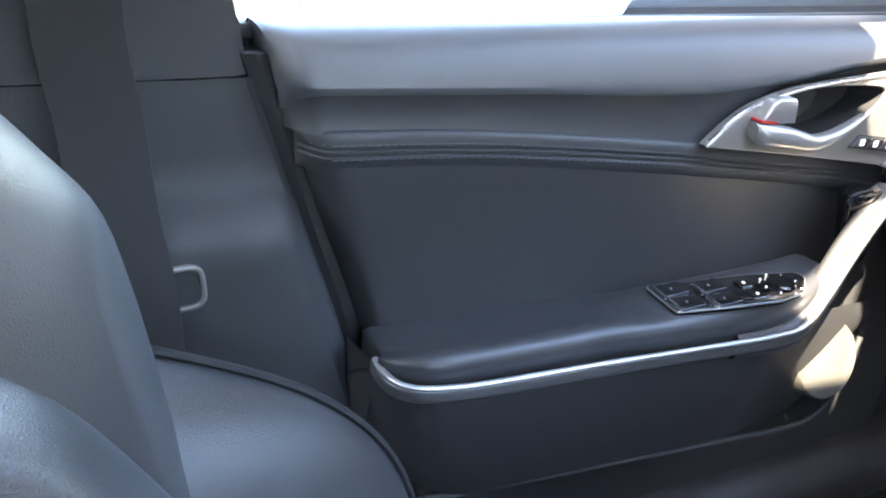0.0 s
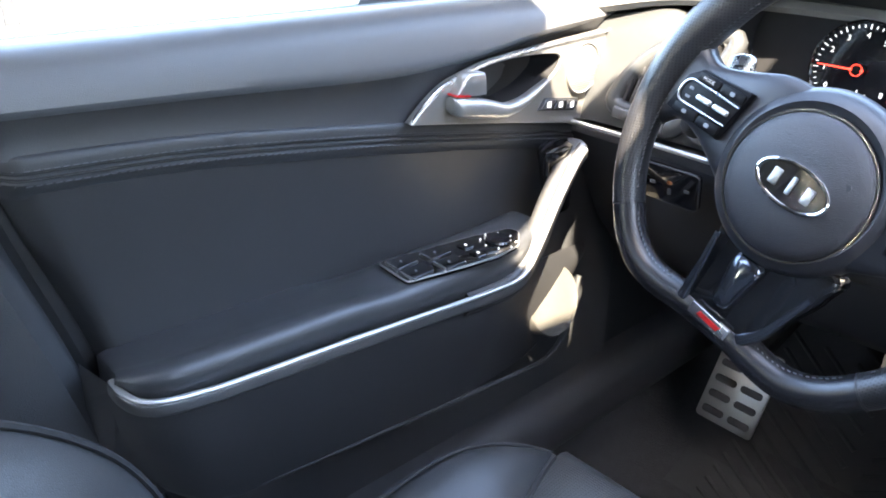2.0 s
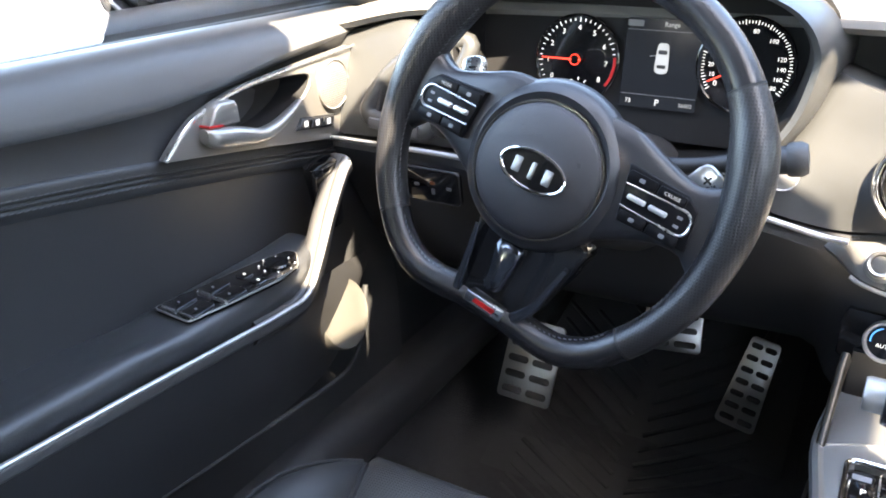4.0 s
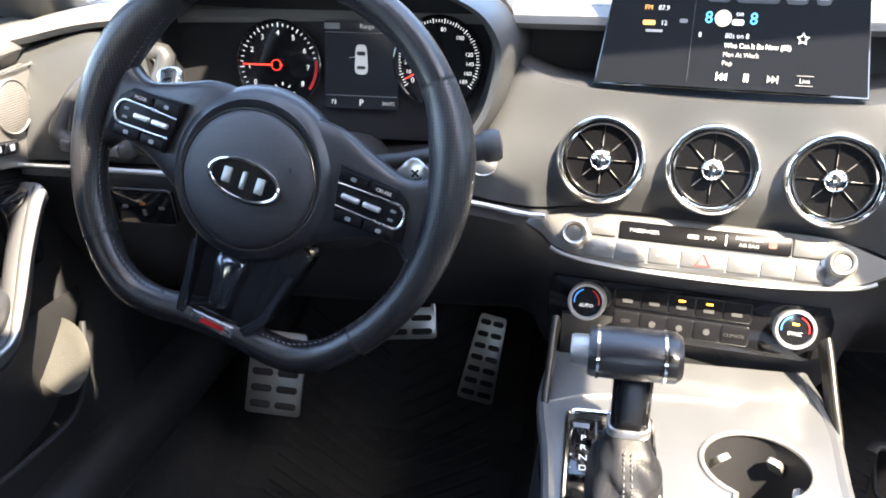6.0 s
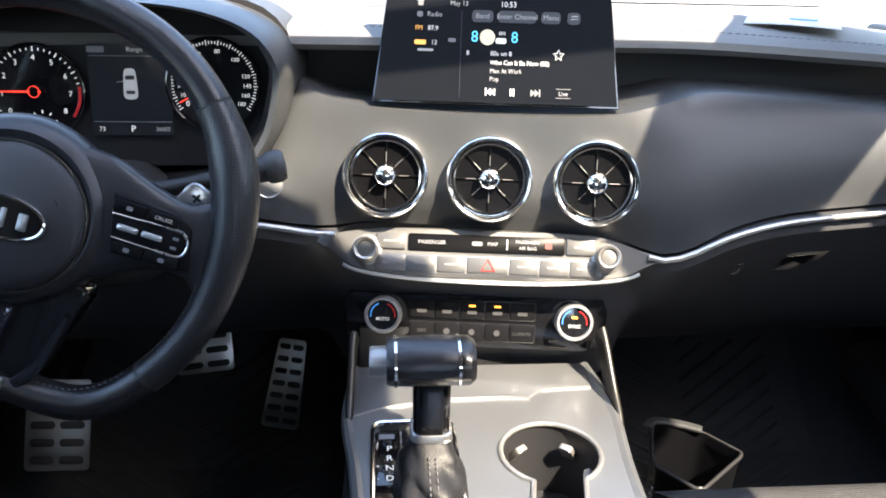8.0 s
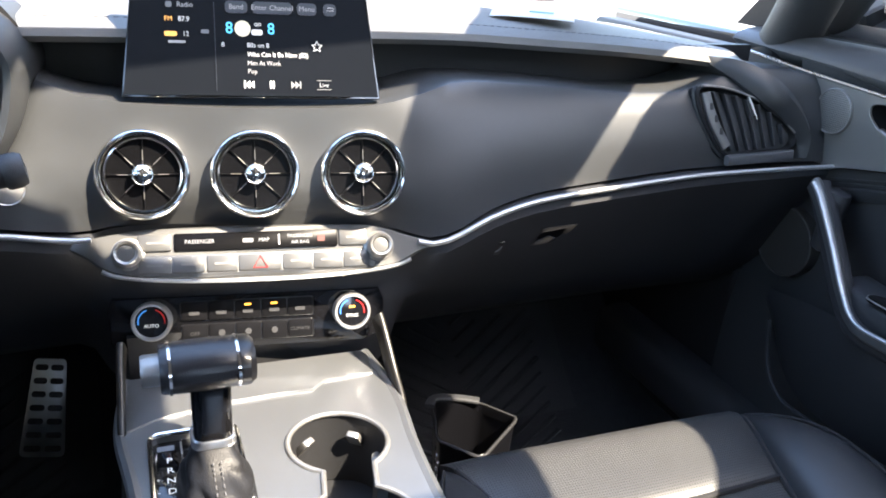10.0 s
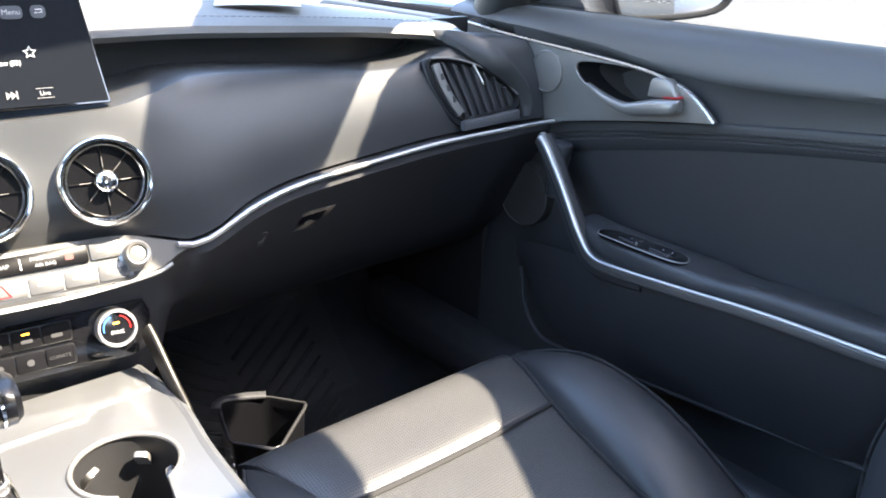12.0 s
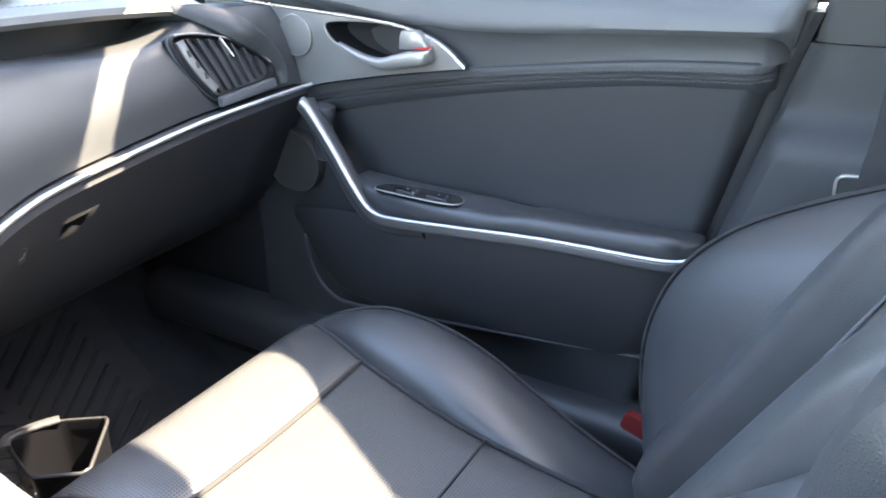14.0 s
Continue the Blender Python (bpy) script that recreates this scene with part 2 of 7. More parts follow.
def ease(x, xs, ys):
    """A smooth function through a few knots."""
    if x <= xs[0]:
        return ys[0]
    for i in range(len(xs) - 1):
        if x <= xs[i + 1]:
            m = [(ys[min(j + 1, len(xs) - 1)] - ys[max(j - 1, 0)]) / (xs[min(j + 1, len(xs) - 1)] - xs[max(j - 1, 0)]) for j in (i, i + 1)]
            h = xs[i + 1] - xs[i]
            t = (x - xs[i]) / h
            return ((2 * t ** 3 - 3 * t * t + 1) * ys[i] + (t ** 3 - 2 * t * t + t) * h * m[0]
                    + (3 * t * t - 2 * t ** 3) * ys[i + 1] + (t ** 3 - t * t) * h * m[1])
    return ys[-1]


def grid(rows, loop_u=False, loop_v=False, caps=False, bm=None):
    """Skin over rows of points. loop_u: each row closes; loop_v: the last row meets the first."""
    bm = bm or bmesh.new()
    v = [[bm.verts.new(q) for q in r] for r in rows]
    nu, nv = len(v[0]), len(v)
    for i in range(nv if loop_v else nv - 1):
        for j in range(nu if loop_u else nu - 1):
            a, b = v[i], v[(i + 1) % nv]
            bm.faces.new((a[j], a[(j + 1) % nu], b[(j + 1) % nu], b[j]))
    if caps:
        bm.faces.new(v[0])
        bm.faces.new(v[-1][::-1])
    return bm


def sweep(path, profile, up=(0, 0, 1), closed=False, scales=None, bm=None):
    """A closed 2D profile (across, up) carried along a path."""
    p = [Vector(q) for q in path]
    n = len(p)
    rows = []
    for i in range(n):
        a, b = (p[i - 1], p[(i + 1) % n]) if closed else (p[max(i - 1, 0)], p[min(i + 1, n - 1)])
        t = (b - a).normalized()
        side = t.cross(Vector(up))
        side = side.normalized() if side.length > 1e-5 else Vector((1, 0, 0))
        top = side.cross(t)
        k = scales[i] if scales else 1.0
        rows.append([p[i] + side * (u * k) + top * (w * k) for u, w in profile])
    return grid(rows, True, closed, not closed, bm)


def ring(r, n=10, ry=None):
    return [(r * math.cos(2 * math.pi * i / n), (ry or r) * math.sin(2 * math.pi * i / n)) for i in range(n)]


def tube(path, r, n=8, closed=False, up=(0, 0, 1), bm=None):
    return sweep(path, ring(r, n), up, closed, None, bm)


def rrect(w, h, r, n=4):
    """Rounded rectangle outline about the origin."""
    out = []
    for cx, cy, a in ((w / 2 - r, h / 2 - r, 0), (-w / 2 + r, h / 2 - r, 90), (-w / 2 + r, -h / 2 + r, 180), (w / 2 - r, -h / 2 + r, 270)):
        out += [(cx + r * math.cos(radians(a + 90 * k / n)), cy + r * math.sin(radians(a + 90 * k / n))) for k in range(n + 1)]
    return out


def slab(outline, depth, m=Matrix.Identity(4), soft=0.0, bm=None):
    """A plate of that 2D outline (x, y), from z = 0 up to depth, its upper edge softened, laid by m."""
    bm = bm or bmesh.new()
    c = Vector((sum(p[0] for p in outline) / len(outline), sum(p[1] for p in outline) / len(outline)))
    levels = [(0, 0)] + ([(depth - soft, 0), (depth - soft * 0.3, soft * 0.35), (depth, soft)] if soft else [(depth, 0)])
    rows = []
    for z, inset in levels:
        row = []
        for p in outline:
            d = Vector(p) - c
            q = c + d * max(0.0, 1 - inset / max(d.length, 1e-6))
            row.append(m @ Vector((q.x, q.y, z)))
        rows.append(row)
    return grid(rows, True, False, True, bm)


def lathe(profile, m=Matrix.Identity(4), n=32, bm=None):
    """(radius, height) pairs turned about z, laid by m."""
    bm = bm or bmesh.new()
    rows = [[m @ Vector((r * math.cos(2 * math.pi * j / n), r * math.sin(2 * math.pi * j / n), z)) for j in range(n)] for r, z in profile]
    return grid(rows, True, False, True, bm)


def plane_frame(origin, right, up):
    """A frame whose x runs right, y up and z out of a surface."""
    x = Vector(right).normalized()
    y = Vector(up)
    y = (y - x * y.dot(x)).normalized()
    z = x.cross(y)
    m = Matrix((x, y, z)).transposed().to_4x4()
    m.translation = Vector(origin)
    return m


def facing(origin, tilt=0.0, turn=0.0):
    """A frame on a surface that faces the rear of the car, leaning up by tilt and turned by turn degrees."""
    return Matrix.Translation(origin) @ pose(0, 0, 0, 90 - tilt, 0, turn)


def lettering(body, size, m, material, parent, align="CENTER", name="lettering", wide=1.0):
    cu = bpy.data.curves.new(name, "FONT")
    cu.body, cu.size, cu.align_x, cu.align_y, cu.resolution_u = body, size, align, "CENTER", 2
    tmp = new("temporary", cu)
    me = bpy.data.meshes.new_from_object(tmp)
    bpy.data.objects.remove(tmp)
    me.transform(m @ Matrix.Diagonal((wide, 1, 1, 1)))
    me.materials.clear()
    me.materials.append(material)
    ob = new(name, me)
    ob.parent = parent
    if parent.type == "EMPTY":
        ob.matrix_parent_inverse = Matrix.Translation(parent.location).inverted()
    return ob

# ---- cabin shell ----
def box(x0, x1, y0, y1, z0, z1, bm=None):
    bm = bm or bmesh.new()
    v = [bm.verts.new((x, y, z)) for z in (z0, z1) for x, y in ((x0, y0), (x1, y0), (x1, y1), (x0, y1))]
    for f in ((0, 1, 2, 3), (4, 5, 6, 7), (0, 1, 5, 4), (1, 2, 6, 5), (2, 3, 7, 6), (3, 0, 4, 7)):
        bm.faces.new([v[i] for i in f])
    return bm


def structure(name, bm, material, label, category, bevel=0.0, smooth=True):
    return tagged(part(name, bm, material, None, "", smooth, bevel), label, category, "", "structure")


# floor pan with the raised tunnel in the middle and the toe board rising in front
rows = []
for y in (-2.1, -1.0, -0.5, 0.0, 0.2, 0.32, 0.42, 0.5, 0.56):
    lift = ease(y, [-0.1, 0.2, 0.42, 0.56], [0.0, 0.02, 0.2, 0.42])
    row = []
    for x in np.linspace(-0.76, 0.76, 39):
        tunnel = 0.2 * max(0.0, 1 - (abs(x) / 0.17) ** 4)
        sill = 0.18 * max(0.0, (abs(x) - 0.6) / 0.14) ** 2
        row.append((x, y, 0.05 + max(lift, tunnel, sill)))
    rows.append(row)
structure("floor", grid(rows), CARPET, "black loop carpet on the car's floor pan and toe board", "floor")
structure("firewall", box(-0.80, 0.80, 0.57, 0.60, 0.0, 0.74), CARPET, "dark lining of the car's firewall behind the dashboard", "wall")
structure("underbody", box(-0.80, 0.80, -2.2, 0.6, -0.06, 0.02), DARK, "black underside of the car body", "floor")

# unseen roof lining; openings either side of the middle beam shape the sun patches
ROOF_Z = 1.235
bm = bmesh.new()


def flat_loop(points):
    vs = [bm.verts.new((x, y, ROOF_Z)) for x, y in points]
    return [bm.edges.new((vs[i], vs[(i + 1) % len(vs)])) for i in range(len(vs))]


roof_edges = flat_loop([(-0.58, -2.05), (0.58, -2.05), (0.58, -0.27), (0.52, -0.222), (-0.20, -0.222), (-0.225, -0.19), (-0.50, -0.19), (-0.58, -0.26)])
# openings added where sun has to reach the doors, dash and console
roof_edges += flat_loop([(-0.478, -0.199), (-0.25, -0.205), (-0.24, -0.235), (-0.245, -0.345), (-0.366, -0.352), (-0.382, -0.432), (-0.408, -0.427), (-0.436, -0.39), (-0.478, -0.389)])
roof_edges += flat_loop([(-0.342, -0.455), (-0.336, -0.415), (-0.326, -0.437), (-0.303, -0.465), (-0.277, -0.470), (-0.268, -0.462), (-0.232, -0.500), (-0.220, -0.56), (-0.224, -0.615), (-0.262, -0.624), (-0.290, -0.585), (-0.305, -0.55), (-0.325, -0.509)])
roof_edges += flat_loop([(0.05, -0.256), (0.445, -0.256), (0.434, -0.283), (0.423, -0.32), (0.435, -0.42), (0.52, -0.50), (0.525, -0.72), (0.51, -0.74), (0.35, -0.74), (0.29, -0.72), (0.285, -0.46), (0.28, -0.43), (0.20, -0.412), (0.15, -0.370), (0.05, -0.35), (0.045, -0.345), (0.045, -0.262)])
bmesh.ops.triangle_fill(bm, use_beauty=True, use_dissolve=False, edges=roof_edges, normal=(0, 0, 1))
ext = bmesh.ops.extrude_face_region(bm, geom=list(bm.faces))
for e_ in ext["geom"]:
    if isinstance(e_, bmesh.types.BMVert):
        e_.co.z += 0.03
structure("ceiling", bm, FABRIC, "unseen cloth roof lining, openings added to shape the sun patches", "ceiling", 0, False)


def pillar(name, path, w, d, label):
    return structure(name, sweep(spline(path, 48), rrect(w, d, min(w, d) * 0.4)), TRIMGREY, label, "pillar")


pillar("a_pillar", [(-0.735, 0.15, 0.74), (-0.715, 0.02, 0.86), (-0.660, -0.16, 1.05), (-0.585, -0.36, 1.20)], 0.085, 0.075, "dark grey windscreen pillar trim on the driver side")
pillar("roof_rail", [(-0.580, -0.37, 1.195), (-0.56, -0.6, 1.18), (-0.55, -0.9, 1.18), (-0.55, -1.5, 1.16), (-0.60, -2.05, 1.05)], 0.10, 0.09, "grey roof rail trim above the driver door window")
# unseen upper run of this pillar is bent to edge the dash's sun stripe
pillar("a_pillar", [(0.735, 0.15, 0.74), (0.69, 0.05, 0.875), (0.605, -0.015, 0.985), (0.575, -0.114, 1.055), (0.556, -0.212, 1.105), (0.544, -0.324, 1.145)], 0.070, 0.060, "dark grey windscreen pillar trim on the passenger side")
# unseen rail, bulged to keep sun off the waste bin
pillar("roof_rail", [(0.558, -0.22, 1.155), (0.536, -0.33, 1.16), (0.575, -0.46, 1.16), (0.552, -0.57, 1.16), (0.55, -0.9, 1.17), (0.55, -1.5, 1.16), (0.60, -2.05, 1.05)], 0.10, 0.10, "grey roof rail trim above the passenger door window")
# windscreen header, unseen and set to shade the dash slot; front and rear closure
structure("roof_header", sweep(spline([(-0.50, -0.178, 1.230), (-0.24, -0.182, 1.235), (-0.19, -0.225, 1.242), (0, -0.239, 1.245), (0.3, -0.239, 1.245), (0.45, -0.239, 1.240), (0.56, -0.27, 1.225)], 20), rrect(0.020, 0.03, 0.008)), FABRIC,
          "cloth-covered header above the windscreen", "ceiling")
# shade panel added between windscreen, roof and passenger-side pillar to shadow the dash top
inner_edge = spline([(0.417, -0.340, 1.235), (0.428, -0.280, 1.225), (0.446, -0.201, 1.205), (0.454, -0.164, 1.195), (0.478, -0.026, 1.135), (0.490, 0.192, 1.015), (0.490, 0.394, 0.895)], 24)
outer_edge = spline([(0.583, -0.324, 1.145), (0.589, -0.268, 1.125), (0.596, -0.212, 1.105), (0.606, -0.162, 1.080), (0.614, -0.114, 1.055), (0.615, -0.026, 0.995), (0.610, 0.082, 0.915)], 24)
rows = []
for a, b in zip(inner_edge, outer_edge):
    a, b = Vector(a), Vector(b)
    rows.append([a, a.lerp(b, 0.5), b, b + Vector((0, 0.004, 0.010)), a.lerp(b, 0.5) + Vector((0, 0.004, 0.010)), a + Vector((0, 0.004, 0.010))])
structure("corner_shade", grid(rows, True, False, True), TRIMGREY, "added shade panel between windscreen and passenger-side pillar, out of view", "pillar")
structure("rear_bulkhead", box(-0.78, 0.78, -2.12, -2.06, 0.0, 0.80), FABRIC, "dark panel behind the rear seats", "wall")
bench = box(-0.66, 0.66, -2.0, -1.45, 0.22, 0.42)
box(-0.66, 0.66, -2.05, -1.88, 0.42, 0.92, bench)
tagged(part("rear_bench", bench, LEATHER, None, "", True, 0.05), "plain black leather rear bench seat", "car seat")
rows = [[(x * k, y + 0.10 * (1 - (x / 0.7) ** 2), z) for x in np.linspace(-0.7, 0.7, 15)] for y, z, k in ((0.62, 0.775, 1.0), (0.35, 0.95, 0.95), (0.06, 1.11, 0.88), (-0.23, 1.225, 0.8))]
ws = structure("window_1", grid(rows), GLASS, "clear curved windscreen glass", "window")
ws.visible_shadow = False

# ---- doors ----
BELT = 0.766
SEAM_Y, SEAM_Z = [-0.66, -0.5, -0.4, -0.26, -0.1, 0.03], [0.707, 0.698, 0.687, 0.668, 0.642, 0.618]
CREASE_Y, CREASE_Z = [-0.66, -0.46, -0.27, -0.17, -0.08, 0.17], [0.737, 0.728, 0.719, 0.726, 0.737, 0.750]


def seam_z(y):
    return ease(y, SEAM_Y, SEAM_Z)


def crease_z(y):
    return ease(y, CREASE_Y, CREASE_Z)


def insert_x(z):
    """How far out the lower door skin lies at a height."""
    return ease(z, [0.30, 0.40, 0.50, 0.58, 0.70], [0.688, 0.690, 0.702, 0.704, 0.694])


def rear_y(z):
    """The door's rear edge, which leans back towards the top."""
    return ease(z, [0.25, 0.45, 0.55, 0.62, 0.70, 0.80], [-0.490, -0.543, -0.570, -0.592, -0.615, -0.648])


def rear_turn(y, z):
    """How far the skin has turned outwards near the door's rear edge."""
    return 0.022 * max(0.0, 1 - (y - rear_y(z)) / 0.020) ** 2


def build_door(s, dz, side):
    d = thing("car_door", (s * 0.69, -0.3, 0.27 + dz), f"{side} black vinyl door trim with stitched seam and silver accents", "car door", "front doors")
    ys = [0, 0.004, 0.009, 0.015, 0.022, 0.030, *np.linspace(0.045, 1, 42)]

    def q(X, y, z):
        lift = dz * ease(z, [0.50, 0.56, 0.64, 0.70], [-1.1, -0.9, 0.8, 1.0])
        return (s * X, y, z + lift)

    # upper roll below the window
    rows = []
    for u in ys:
        row = []
        for k in range(13):
            f = k / 12
            y1 = 0.19
            yr = rear_y(0.775 - 0.045 * f)
            y = yr + (y1 - yr) * u
            zc = crease_z(y)
            top = BELT + 0.004 * (1 - u)
            X = [0.752, 0.748, 0.735, 0.724, 0.715, 0.708, 0.702, 0.698, 0.695, 0.692, 0.690, 0.689, 0.691][k]
            z = top + (zc - top) * [0.22, 0.10, -0.02, 0.0, 0.05, 0.14, 0.27, 0.40, 0.54, 0.69, 0.84, 0.96, 1.05][k]
            row.append(q(min(0.752, X + rear_turn(y, z)), y, z))
        row += [q(0.72, y, zc - 0.02), q(0.745, y, zc - 0.02)]
        rows.append(row)
    part("upper_roll", grid(rows, True, False, True), LITTRIM, d, "smooth upper roll, skylight put into its grey")
    # recessed band under the roll, down to the seam
    rows = []
    for u in ys:
        yr = rear_y(0.72)
        y = yr + (0.06 - yr) * u
        za, zb = crease_z(y) - 0.001, seam_z(y) - 0.002
        dip = 0.018 * max(0.0, 1 - abs(y + 0.11) / 0.10) ** 0.5
        dip += rear_turn(y, 0.72)
        rows.append([q(X, y, za + (zb - za) * f) for X, f in ((0.692 + dip, 0), (0.696 + dip, 0.08), (0.699 + dip, 0.4), (0.699 + dip, 0.8), (0.697 + dip, 1.0), (0.735, 1.0), (0.735, 0))])
    part("upper_band", grid(rows, True, False, True), VINYL, d)
    # flat stitched band along the seam: two fine grooves and two rows of thread
    sec = [(0.002, 0.735), (0.0012, 0.6990), (0.0002, 0.6950), (-0.0015, 0.6936), (-0.005, 0.6930), (-0.0100, 0.6930), (-0.0112, 0.6950), (-0.0122, 0.6950), (-0.0134, 0.6930), (-0.0148, 0.6930),
           (-0.0160, 0.6950), (-0.0170, 0.6950), (-0.0182, 0.6932), (-0.0215, 0.6940), (-0.026, 0.6965), (-0.030, 0.700), (-0.030, 0.735)]
    yr = rear_y(0.697)
    path = [yr + (0.045 - yr) * u for u in ys]
    part("seam_band", grid([[q(min(0.735, X + rear_turn(y, 0.697)), y, seam_z(y) + o) for o, X in sec] for y in path], True, False, True), VINYL, d, "flat stitched band")
    for off in (-0.0088, -0.0192):
        bm = bmesh.new()
        k = int((0.03 - yr) / 0.0062)
        for i in range(k):
            y = yr + 0.006 + i * 0.0062
            tube([q((0.6927 if off > -0.015 else 0.6930) + rear_turn(y, 0.697), y + f * 0.0042, seam_z(y) + off) for f in (0, 1)], 0.00042, 4, bm=bm)
        tagged(part("stitching", bm, STITCH, d, "grey thread stitching", False), kind="stuff")
    # big insert and lower skin
    rows = []
    for u in ys:
        row = []
        for k in range(15):
            f = k / 14
            zt = seam_z(-0.6 + 0.6 * u) - 0.026
            z = zt + (0.27 - zt) * f
            yr = rear_y(z)
            yf = ease(z, [0.27, 0.40, 0.55, 0.65], [0.10, 0.10, 0.09, 0.07])
            y = yr + (yf - yr) * u
            z = (seam_z(y) - 0.026) + (0.27 - (seam_z(y) - 0.026)) * f
            X = insert_x(z) + 0.004 * math.sin(math.pi * f) + rear_turn(y, z)
            row.append(q(X, y, z))
        row += [q(0.745, row[-1][1], 0.27), q(0.745, row[0][1], seam_z(row[0][1]) - 0.026)]
        rows.append(row)
    part("door_skin", grid(rows, True, False, True), VINYL, d)

    # armrest pad: soft wedge, rounded in plan at its rear end
    def inner(y, X0, y_back=-0.577, R=0.055):
        e = R - (y - y_back)
        return X0 if e <= 0 else X0 + R - math.sqrt(max(0.0, R * R - e * e))

    rows = []
    for i in range(45):
        u = (i / 44) ** 1.5
        y = -0.5765 + 0.453 * u
        xin = inner(y, ease(y, [-0.59, -0.4, -0.25, -0.17, -0.12], [0.612, 0.612, 0.613, 0.622, 0.642]), -0.5775, 0.042)
        zin = ease(y, [-0.59, -0.5, -0.41, -0.3, -0.2, -0.12], [0.553, 0.547, 0.543, 0.537, 0.534, 0.540])
        zout = ease(y, [-0.59, -0.40, -0.345, -0.315, -0.2, -0.1], [0.531, 0.528, 0.526, 0.524, 0.524, 0.530])
        end = min(1.0, (y + 0.5765) / 0.05)
        crown = (0.006 + 0.014 * math.sqrt(max(0.0, end * (2 - end))))
        row = [q(0.712, y + 0.012 * (1 - end) ** 1.5, zin - 0.04)]
        for k in range(15):
            f = k / 14
            X = 0.712 + (xin - 0.712) * math.sin(f * math.pi / 2) ** 0.9
            arch = (1 - max(0.0, (f - 0.45) / 0.55) ** 3) * min(1.0, 0.35 + f * 1.1)
            deck = ease(f, [0, 0.16, 0.30, 0.75, 1.0], [0.526, 0.545, 0.5512, 0.5490, zin])
            blend = ease(y, [-0.385, -0.325], [0.0, 1.0])
            row.append(q(X, y + 0.012 * (1 - end) ** 1.5 * (1 - f), (zout + (zin - zout) * f + crown * arch) * (1 - blend) + deck * blend))
        row += [q(xin + 0.0015, y, zin - 0.008), q(xin + 0.006, y, zin - 0.02)]
        rows.append(row)
    part("armrest", grid(rows, True, False, True), LEATHER, d, "padded black armrest")

    # silver strip: along the armrest, then up the pull bar
    strip = [(0.654, -0.5755, 0.5455), (0.637, -0.5755, 0.5450), (0.621, -0.5700, 0.544), (0.6115, -0.556, 0.543), (0.6075, -0.530, 0.541), (0.606, -0.50, 0.5390), (0.605, -0.41, 0.5345), (0.605, -0.30, 0.5265),
             (0.606, -0.225, 0.521), (0.609, -0.185, 0.522), (0.617, -0.155, 0.543), (0.630, -0.115, 0.578), (0.642, -0.075, 0.607), (0.646, -0.058, 0.616)]
    if s > 0:
        strip = [(X, y + ease(y, [-0.30, -0.17, -0.05], [0.0, 0.006, 0.010]), z + ease(y, [-0.56, -0.45, -0.2], [0.0, 0.006, 0.006])) for X, y, z in strip]
    path = spline([q(*p) for p in strip], 72)
    rise = [ease(i, [48, 56, 72], [0.0, 0.5, 1.0]) for i in range(73)]
    part("silver_strip", sweep(path, rrect(0.0050, 0.0036, 0.0016, 3), scales=[1 + 0.9 * r for r in rise]), ACCENT, d, "bright silver accent strip")
    part("satin_band", sweep([(p[0] + s * (0.0022 + 0.004 * r), p[1] + 0.006 * r, p[2] - 0.0072 + 0.004 * r) for p, r in zip(path, rise)], rrect(0.006, 0.0115, 0.0025, 3), scales=[1 + 0.9 * r for r in rise]), BAND, d, "dark satin band under the strip")
    # black body of the pull bar under the silver
    bar = [(0.622, -0.26, 0.512), (0.624, -0.19, 0.508), (0.632, -0.15, 0.530), (0.645, -0.11, 0.566), (0.658, -0.068, 0.600), (0.664, -0.048, 0.612)]
    if s > 0:
        bar = [(X, y + 0.008, z + 0.004) for X, y, z in bar]
    part("pull_bar", sweep(spline([q(*p) for p in bar], 30), rrect(0.024, 0.026, 0.009, 4)), PLASTIC, d, "black pull handle body")
    cap = Matrix.Translation(q(0.672, -0.072 if s < 0 else -0.064, 0.612)) @ pose(0, 0, 0, 8, 0, 0)
    part("pull_cap", lathe([(0.002, -0.075), (0.013, -0.07), (0.017, -0.01), (0.018, 0.0), (0.0165, 0.005), (0.010, 0.007), (0.002, 0.006)], cap @ Matrix.Diagonal((1.0, 1.35, 1, 1) if s < 0 else (0.7, 0.9, 1, 1)), 20), GLOSS if s < 0 else PLASTIC, d, "black upper end of the pull handle")
    # lower body under the strip with the pocket
    rows = []
    for i in range(45):
        u = (i / 44) ** 1.4
        y = -0.575 + 0.597 * u
        front = max(0.0, (u - 0.60) / 0.40)
        zt = ease(y, [-0.58, -0.41, -0.2, -0.1, 0.02], [0.541, 0.529, 0.513, 0.50, 0.47])
        zl = ease(y, [-0.58, -0.25, -0.09, -0.03, 0.02], [0.392, 0.366, 0.353, 0.375, 0.44])
        row = [q(0.70, y, zt - 0.035)]
        for k in range(11):
            f = k / 10
            base = 0.614 + 0.044 * f ** 1.5
            X = inner(y, base, -0.5755 + 0.05 * f ** 2, 0.044) + 0.075 * front * (1 - 0.5 * f)
            row.append(q(min(X, 0.699), y, zt + (zl - zt) * f))
        row.append(q(0.70, y, zl - 0.002))
        rows.append(row)
    rows.insert(0, [(s * (0.699 + 0.001 * (k in (0, len(p_) - 1))), p[1] - 0.007, p[2]) for p_ in (rows[0],) for k, p in enumerate(p_)])
    part("door_pocket", grid(rows, True, False, True), PLASTIC, d)
    rim = [(0.662, -0.578, 0.395), (0.660, -0.42, 0.380), (0.659, -0.25, 0.364), (0.659, -0.10, 0.350), (0.660, -0.055, 0.356), (0.664, -0.025, 0.385), (0.668, -0.008, 0.44)]
